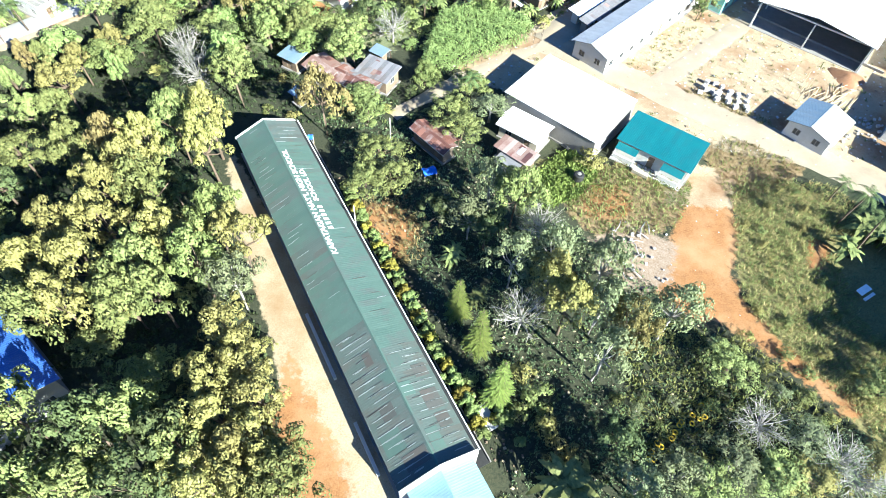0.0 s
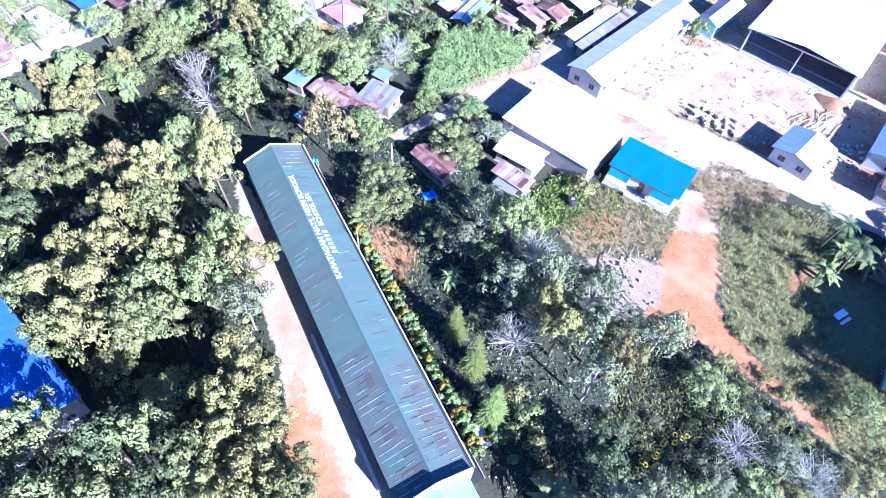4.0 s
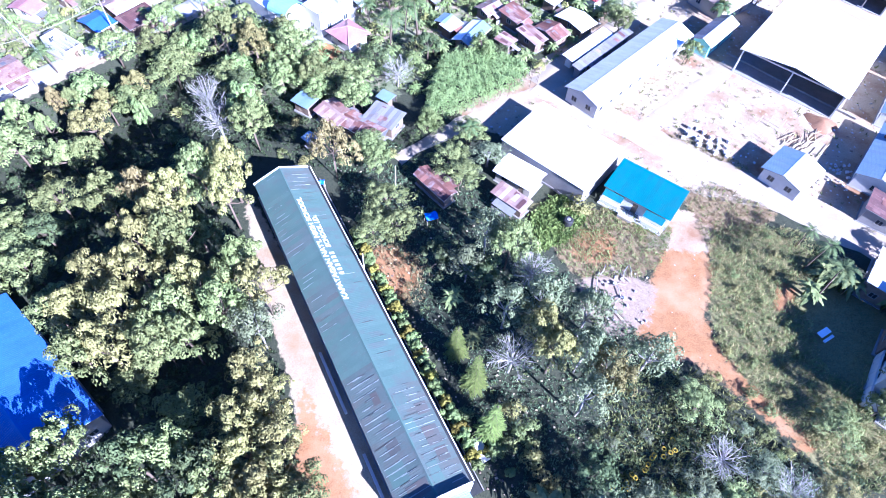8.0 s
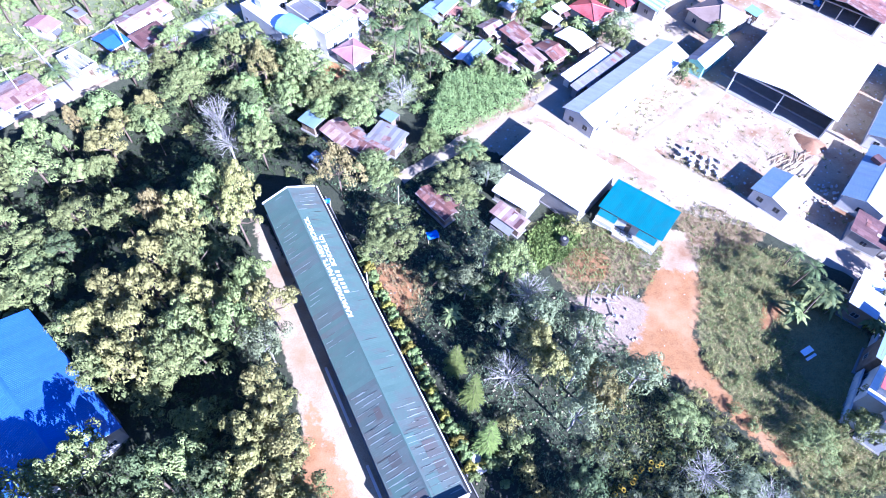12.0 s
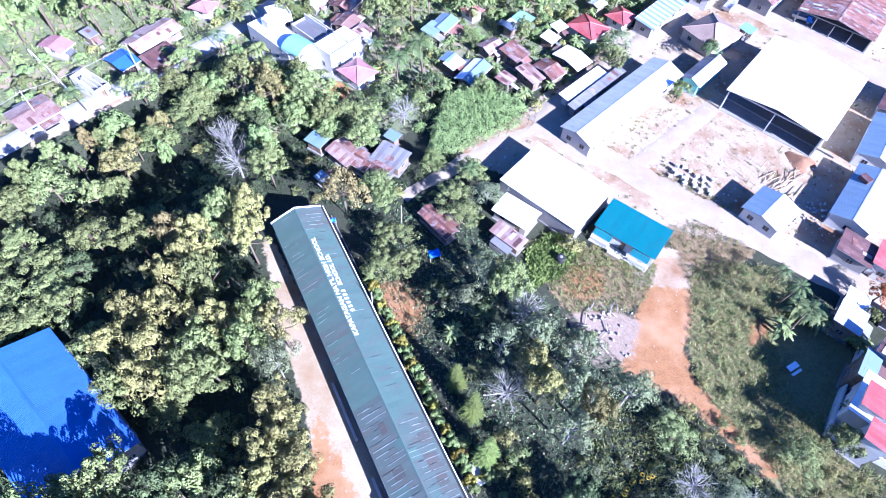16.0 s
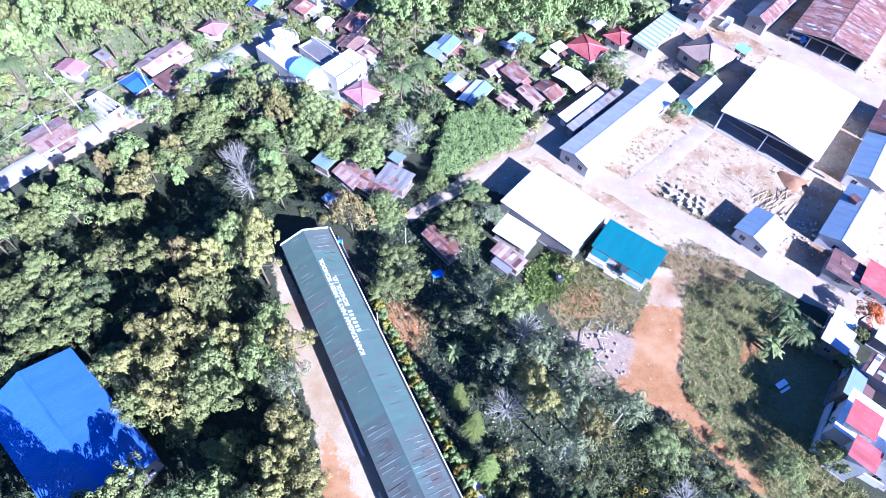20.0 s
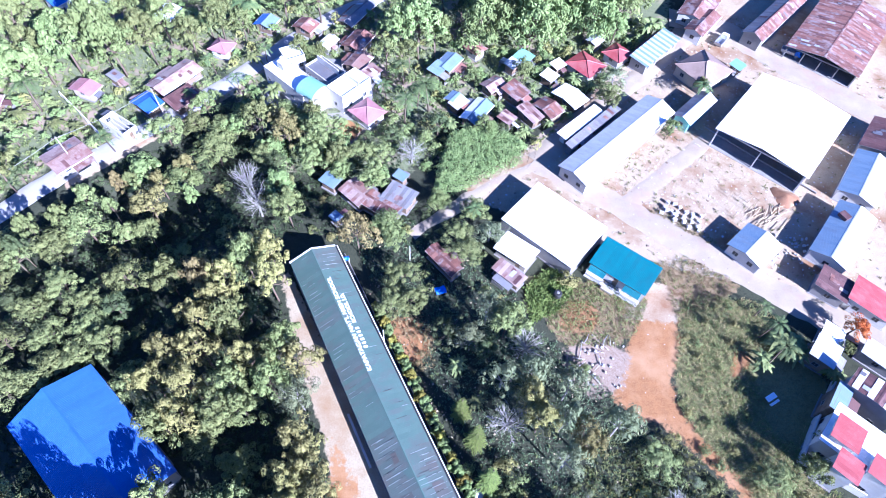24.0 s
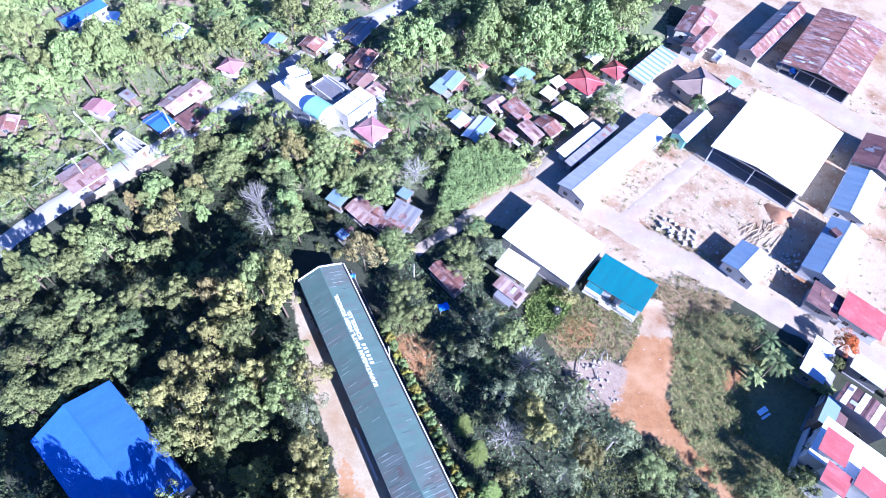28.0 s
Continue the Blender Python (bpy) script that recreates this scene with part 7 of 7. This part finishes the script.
for k in range(32):
    p = SCHOOL_M @ Vector((0.2 + k * 1.2 + rnd_.uniform(-0.15, 0.15), -6.45 + rnd_.uniform(-0.15, 0.15), 0))
    plant("hedge", p.x, p.y, rnd_.uniform(0.78, 0.98), rnd_.uniform(0.8, 1.05))
for k in range(5):
    p = SCHOOL_M @ Vector((-1.5 + rnd_.uniform(-1, 3.0), -8.0 - rnd_.uniform(0.2, 1.8), 0))
    plant("hedge", p.x, p.y, rnd_.uniform(0.6, 0.9), 0.9)


def boxy(name, x, y, rot, sx, sy, sz, material, label, category, z=0.0, bev=0.03, group=""):
    """A solid block with softened edges."""
    bm = bmesh.new()
    bmesh.ops.create_cube(bm, size=1.0)
    bmesh.ops.scale(bm, vec=(sx, sy, sz), verts=bm.verts)
    bmesh.ops.translate(bm, vec=(0, 0, sz / 2), verts=bm.verts)
    bmesh.ops.bevel(bm, geom=bm.edges[:], offset=bev, segments=1, affect="EDGES")
    me_ = bpy.data.meshes.new(name)
    bm.to_mesh(me_)
    bm.free()
    me_.materials.append(material)
    ob = new(name, me_)
    ob.matrix_world = pose(x, y, z, 0, 0, rot)
    return tagged(ob, label=label, category=category, group=group)


SLAB, PILE, LUMBER = (7.0, 20.9), (49.2, 74.8), (65.8, 75.1)
TYRES = ((22.9, 16.3), (32.1, 22.8))
RUBBLE, ASHES, BENCH, TANK = (69.1, 68.3), (27.1, 43.3), (55.3, 37.6), (21.6, 55.6)
WALLS = [([(56.8, 27.6), (61.4, 33.9), (66.8, 40.7)], 1.6, PLASTER, "white boundary wall of the compound by the lawn"), ([(56.8, 27.6), (60.5, 25.6), (64.9, 22.6)], 1.6, PLASTER, "white front wall of the compound"), ([(-84.3, 101.7), (-77.8, 95.9), (-71.5, 89.8)], 1.2, PLASTER, "long pale wall between village gardens"), ([(59.0, 99.9), (66.4, 92.8), (78.2, 81.9)], 0.35, BLOCK, "low pale kerb wall along the lot")]
POLES = [(-89.5, 64.1, 7.5), (-74.7, 82.7, 7.5), (-60.6, 97.1, 7.5)]
POSTS = [(-5.4, 62.3, 4.5), (-8.9, 45.2, 5.5)]
TARPS = [(0.4, 55.2, 20, 1.9, 1.5), (66.8, 44.2, 60, 4.0, 2.6), (61.0, 45.4, 40, 1.8, 1.6), (-17.0, 61.2, 10, 1.1, 0.9)]
TRUCKS = [(86.9, 127.0, -30, TARP, STEEL, "small truck with blue cab parked by the hall"), (70.1, 130.4, 50, TRIM_WHITE, STEEL, "small white truck parked on the street")]
DORMER = (78.7, 73.3)

boxy("concrete_slab", *SLAB, 118, 3.0, 1.3, 0.35, PLASTER, "white concrete slab beside the hedge", "slab")

# white blocks lying in rows on the lot
rnd_ = random.Random(8)
for k in range(24):
    u, v = k % 6, k // 6
    boxy("concrete_block", PILE[0] + (u - 3) * 1.25 + (v - 2) * 0.35 + rnd_.uniform(-0.6, 0.6), PILE[1] - (u - 3) * 0.75 + (v - 2) * 1.15 + rnd_.uniform(-0.6, 0.6), rnd_.uniform(-30, 60),
         rnd_.uniform(0.6, 0.9), rnd_.uniform(0.5, 0.7), rnd_.uniform(0.5, 0.8), STONE, "white concrete block lying on the lot", "block", group="blocks on the lot")


def tyre(x, y, r=0.25):
    g = Geo()
    n, m = 14, 6
    for i in range(n):
        a = 2 * math.pi * i / n
        for j in range(m):
            b = 2 * math.pi * j / m
            g.v.append(((r + 0.09 * math.cos(b)) * math.cos(a), (r + 0.09 * math.cos(b)) * math.sin(a), 0.1 + 0.1 * math.sin(b)))
    g.f = [(i * m + j, ((i + 1) % n) * m + j, ((i + 1) % n) * m + (j + 1) % m, i * m + (j + 1) % m) for i in range(n) for j in range(m)]
    single("tyre_ring", g, RUBBER_YELLOW, pose(x, y, 0.0), True, label="old tyre painted yellow round a garden plot", category="tyre", group="painted tyres")


for k in range(18):
    a = k / 17
    tyre(TYRES[0][0] + (TYRES[1][0] - TYRES[0][0]) * a + rnd_.uniform(-0.6, 0.6), TYRES[0][1] + (TYRES[1][1] - TYRES[0][1]) * a + rnd_.uniform(-0.6, 0.6))


def wall_run(name, line, height, thick, material, label, category="wall"):
    """A free-standing wall along a line, one panel a stretch, with a coping."""
    t = thing(name, line[0][0], line[0][1], 0, 0, label, category)
    for (x0, y0), (x1, y1) in zip(line, line[1:]):
        ln = math.hypot(x1 - x0, y1 - y0)
        n = max(1, round(ln / 3))
        a = math.degrees(math.atan2(y1 - y0, x1 - x0))
        for k in range(n):
            m = Matrix.Translation((x0 - line[0][0] + (x1 - x0) * k / n, y0 - line[0][1] + (y1 - y0) * k / n, 0)) @ pose(0, 0, 0, 0, 0, a)
            for nm, b in (("panel", (0.2, -thick / 2, -0.3, ln / n, thick / 2, height)), ("coping", (0.2, -thick / 2 - 0.05, height, ln / n, thick / 2 + 0.05, height + 0.08)),
                          ("pillar", (-0.02, -thick / 2 - 0.06, -0.3, 0.2, thick / 2 + 0.06, height + 0.14))):
                o = part(nm, Geo().box(*b), material, t)
                o.matrix_local = m


for w_, h_, m_, lab_ in WALLS:
    wall_run("boundary_wall", w_, h_, 0.16, m_, lab_)


def pole(x, y, h, label="pale concrete utility pole", arm=True):
    t = thing("utility_pole", x, y, 0, 30, label, "pole")
    part("shaft", Geo().tube([(0, 0, -0.5), (0, 0, h)], [0.16, 0.09], 8), BARK_PALE, t)
    if arm:
        part("crossarm", Geo().box(-0.8, -0.05, h - 0.5, 0.8, 0.05, h - 0.38), WOOD_OLD, t)
        for k in (-0.7, 0.7):
            part("insulator", Geo().tube([(k, 0, h - 0.38), (k, 0, h - 0.2)], [0.05, 0.03], 6), TRIM_WHITE, t)
    return Vector((x, y, h - 0.3))


def cable(a, b, sag=0.8):
    g = Geo()
    pts = [a.lerp(b, u / 10) - Vector((0, 0, sag * 4 * (u / 10) * (1 - u / 10))) for u in range(11)]
    g.tube(pts, [0.04] * 11, 4, cap=False)
    single("power_cable", g, TRIM_GREY, label="thin dark overhead power cable", category="cable")


tops = [pole(x, y, h) for x, y, h in POLES]
for a, b in zip(tops, tops[1:]):
    if (a - b).length < 70:
        cable(a, b)
for x, y, h in POSTS:
    single("post", Geo().tube([(0, 0, -0.3), (0.05, 0, h)], [0.07, 0.06], 7), TRIM_WHITE, pose(x, y, 0), label="slim white post standing among shrubs", category="post")

# poles, planks and a heap of earth beside the small house
rnd_ = random.Random(12)
for k in range(26):
    a, ln = rnd_.uniform(20, 70), rnd_.uniform(2.2, 4.8)
    z0 = 0.1 + 0.05 * (k % 5)
    g = Geo().tube([(-ln / 2, 0, 0), (0, 0.04, 0.02), (ln / 2, 0, rnd_.uniform(0, 0.25))], [0.06, 0.055, 0.05], 6)
    single("bamboo_pole", g, BAMBOO, pose(LUMBER[0] + rnd_.uniform(-3.4, 3.4), LUMBER[1] + rnd_.uniform(-2.6, 2.6), z0, 0, 0, a), True,
           label="bamboo pole lying in a builder's heap", category="pole", group="bamboo heap")
for k in range(9):
    x, y = LUMBER[0] - 6 + rnd_.uniform(-4, 4), LUMBER[1] + 2 + rnd_.uniform(-3, 3)
    g = Geo().tube([(0, 0, -0.3), (0.1, 0, rnd_.uniform(1.2, 2.4))], [0.06, 0.05], 6)
    single("stake", g, BAMBOO, pose(x, y, 0), label="upright bamboo stake on the lot", category="stake", group="stakes on the lot")
for k in range(40):
    s = rnd_.uniform(0.25, 0.6)
    boxy("rubble_stone", RUBBLE[0] + rnd_.gauss(0, 2.6), RUBBLE[1] + rnd_.gauss(0, 2.0), rnd_.uniform(0, 90), s, s * 0.8, s * 0.6, STONE, "pale stone in a rubble heap", "stone", group="rubble heap")


def heap(x, y, r, h, material, label, category):
    g = Geo()
    n, m = 18, 6
    rs = random.Random(int(x * 3 + y))
    for j in range(m):
        q = j / m
        for i in range(n):
            a = 2 * math.pi * i / n
            w = r * (1 - q) ** 0.8 * (1 + 0.18 * math.sin(3 * a + x) + rs.uniform(-0.08, 0.08))
            g.v.append((math.cos(a) * w, math.sin(a) * w * 0.8, h * q - 0.15 + rs.uniform(-0.04, 0.04)))
    g.v.append((0, 0, h * 0.95))
    g.f = [(j * n + i, j * n + (i + 1) % n, (j + 1) * n + (i + 1) % n, (j + 1) * n + i) for j in range(m - 1) for i in range(n)]
    g.f += [((m - 1) * n + i, (m - 1) * n + (i + 1) % n, m * n) for i in range(n)]
    single("earth_mound", g, material, pose(x, y, 0, 0, 0, x * 7), True, label=label, category=category)


heap(LUMBER[0] + 5.5, LUMBER[1] + 5.5, 3.2, 1.1, EARTH, "mound of dug brown earth on the lot", "mound")
for k in range(12):
    ln = rnd_.uniform(1.4, 3.4)
    g = Geo().tube([(-ln / 2, 0, 0.12), (0, rnd_.uniform(-0.3, 0.3), 0.2), (ln / 2, 0, 0.1)], [0.09, 0.08, 0.04], 6)
    single("dead_branch", g, BARK_PALE, pose(ASHES[0] + rnd_.uniform(-4, 4), ASHES[1] + rnd_.uniform(-4, 4), 0, 0, 0, rnd_.uniform(0, 180)), True,
           label="bleached dead branch on burnt ground", category="branch", group="dead branches")
for k in range(30):
    s = rnd_.uniform(0.2, 0.55)
    boxy("pale_stone", ASHES[0] + rnd_.gauss(0, 2.6), ASHES[1] + rnd_.gauss(0, 2.6), rnd_.uniform(0, 90), s, s * 0.8, s * 0.5, STONE, "pale stone on burnt ground", "stone", group="stones on ash")


def tarp(x, y, rot, w, l, z, label):
    g = Geo()
    n, m = 9, 7
    for i in range(n):
        for j in range(m):
            u, v = i / (n - 1), j / (m - 1)
            g.v.append(((u - 0.5) * w, (v - 0.5) * l, z + 0.18 * math.sin(u * 9) * math.sin(v * 7) - 0.5 * z * abs(v - 0.5)))
    k = len(g.v)
    g.v += [(a, b, c - 0.03) for a, b, c in g.v]
    for i in range(n - 1):
        for j in range(m - 1):
            q = (i * m + j, (i + 1) * m + j, (i + 1) * m + j + 1, i * m + j + 1)
            g.f += [q, tuple(k + c for c in reversed(q))]
    t = thing("tarpaulin_shelter", x, y, 0, rot, label, "shelter")
    part("tarpaulin", g, TARP, t, smooth=True)
    for a in (-0.45, 0.45):
        for b in (-0.45, 0.45):
            part("post", Geo().tube([(a * w, b * l, -0.2), (a * w, b * l, z * 0.75)], [0.04, 0.04], 5), BAMBOO, t)


for a_ in TARPS:
    tarp(*a_, 1.8, "sagging blue tarpaulin on short poles")

# a small table set on the shaded lawn
t_ = thing("garden_bench", BENCH[0], BENCH[1], 0, 30, "pale wooden bench and table on the shaded lawn", "bench")
part("tabletop", Geo().box(-1.0, -0.45, 0.68, 1.0, 0.45, 0.75), TRIM_WHITE, t_)
part("seat", Geo().box(-1.0, -1.15, 0.4, 1.0, -0.75, 0.46), TRIM_WHITE, t_)
for a in (-0.85, 0.85):
    for b in (-0.35, 0.35, -0.95):
        part("leg", Geo().box(a - 0.04, b - 0.04, 0, a + 0.04, b + 0.04, 0.68 if b > -0.5 else 0.4), WOOD_OLD, t_)


def tank(x, y):
    t = thing("water_tank", x, y, 0, 0, "dark water drum with a pale lid in the vines", "tank")
    part("drum", Geo().tube([(0, 0, 0), (0, 0, 0.1), (0, 0, 1.1), (0, 0, 1.2)], [0.7, 0.76, 0.76, 0.6], 16), NEAR_BLACK, t, smooth=False)
    part("lid", Geo().tube([(0, 0, 1.2), (0, 0, 1.26), (0, 0, 1.3)], [0.3, 0.3, 0.15], 16), BLOCK, t)


tank(*TANK)


def truck(x, y, rot, cab, body, label):
    t = thing("truck", x, y, 0, rot, label, "truck")
    part("cab", Geo().box(1.0, -0.85, 0.5, 2.5, 0.85, 1.2).box(1.0, -0.8, 1.2, 2.0, 0.8, 1.85), cab, t)
    part("windscreen", Geo().face((2.02, -0.7, 1.25), (2.02, 0.7, 1.25), (2.005, 0.7, 1.75), (2.005, -0.7, 1.75)), SHADE_GLASS, t)
    part("cargo_bed", Geo().box(-2.4, -0.95, 0.6, 0.9, 0.95, 0.75).box(-2.4, -0.95, 0.75, 0.9, -0.88, 1.3).box(-2.4, 0.88, 0.75, 0.9, 0.95, 1.3).box(-2.4, -0.88, 0.75, -2.33, 0.88, 1.3), body, t)
    part("chassis", Geo().box(-2.3, -0.4, 0.38, 2.3, 0.4, 0.55), TRIM_GREY, t)
    for a in (-1.5, 1.6):
        for b in (-0.85, 0.85):
            part("wheel", Geo().tube([(a, b - 0.12, 0.38), (a, b + 0.12, 0.38)], [0.38, 0.38], 14), TRIM_GREY, t)


for a_ in TRUCKS:
    truck(*a_)

boxy("roof_dormer", *DORMER, 28, 1.5, 1.9, 0.8, ROOF["brown"], "small dark dormer box on a blue metal roof", "dormer", z=3.55)


def litter(name, spots, size, material, label, seed):
    """Small angular stones and scraps strewn over the ground: one object of uncountable stuff."""
    rs = np.random.RandomState(seed)
    x, y = spots
    n = len(x)
    base = np.array([(-1, -1, 0), (1, -1, 0), (1, 1, 0), (-1, 1, 0), (-0.6, -0.7, 1), (0.7, -0.6, 1), (0.6, 0.7, 1), (-0.7, 0.6, 1)], dtype=float)
    s = rs.uniform(size[0], size[1], (n, 1, 1)) * rs.uniform(0.5, 1.3, (n, 1, 3)) * np.array([1, 1, 0.5])
    a = rs.uniform(0, 6.283, n)
    v = base[None] * s * rs.uniform(0.8, 1.2, (n, 8, 1))
    v = np.stack([v[:, :, 0] * np.cos(a)[:, None] - v[:, :, 1] * np.sin(a)[:, None] + x[:, None], v[:, :, 0] * np.sin(a)[:, None] + v[:, :, 1] * np.cos(a)[:, None] + y[:, None], v[:, :, 2] - 0.02], 2)
    quad = ((4, 5, 6, 7), (0, 1, 5, 4), (1, 2, 6, 5), (2, 3, 7, 6), (3, 0, 4, 7))
    g = Geo()
    g.v = v.reshape(-1, 3).tolist()
    g.f = [tuple(8 * k + i for i in q) for k in range(n) for q in quad]
    return single(name, g, material, label=label, category="litter", kind="stuff")


TOWN = [p for p, e in ZONES["pale"]][0]
clear_ = [(p, 0.4) for p, g in BUILT]
litter("stone_litter", fill(TOWN, 1.7, 61, clear_), (0.06, 0.2), STONE, "pale stones and scraps strewn over the bare ground", 61)
litter("dark_litter", fill(TOWN, 3.2, 62, clear_), (0.06, 0.22), WOOD_OLD, "dark scraps of wood strewn over the bare ground", 62)
litter("stone_litter", fill(ZONES["soil"][1][0], 3.4, 63), (0.04, 0.12), STONE, "pale stones lying on the dirt path", 63)
scrub("weeds", TOWN, 3.2, GRASS, "scattered weeds on the bare town ground", 64, per=9, blade=(0.5, 0.12), size=(0.4, 1.4))
litter("leaf_litter", fill(BAND, 0.8, 68), (0.05, 0.14), WOOD_OLD, "fallen twigs and leaves on the shaded ground", 68)
litter("leaf_litter", fill(STRIP, 1.6, 69, clear_), (0.05, 0.16), BAMBOO, "dry fallen leaves and twigs in the strip", 69)
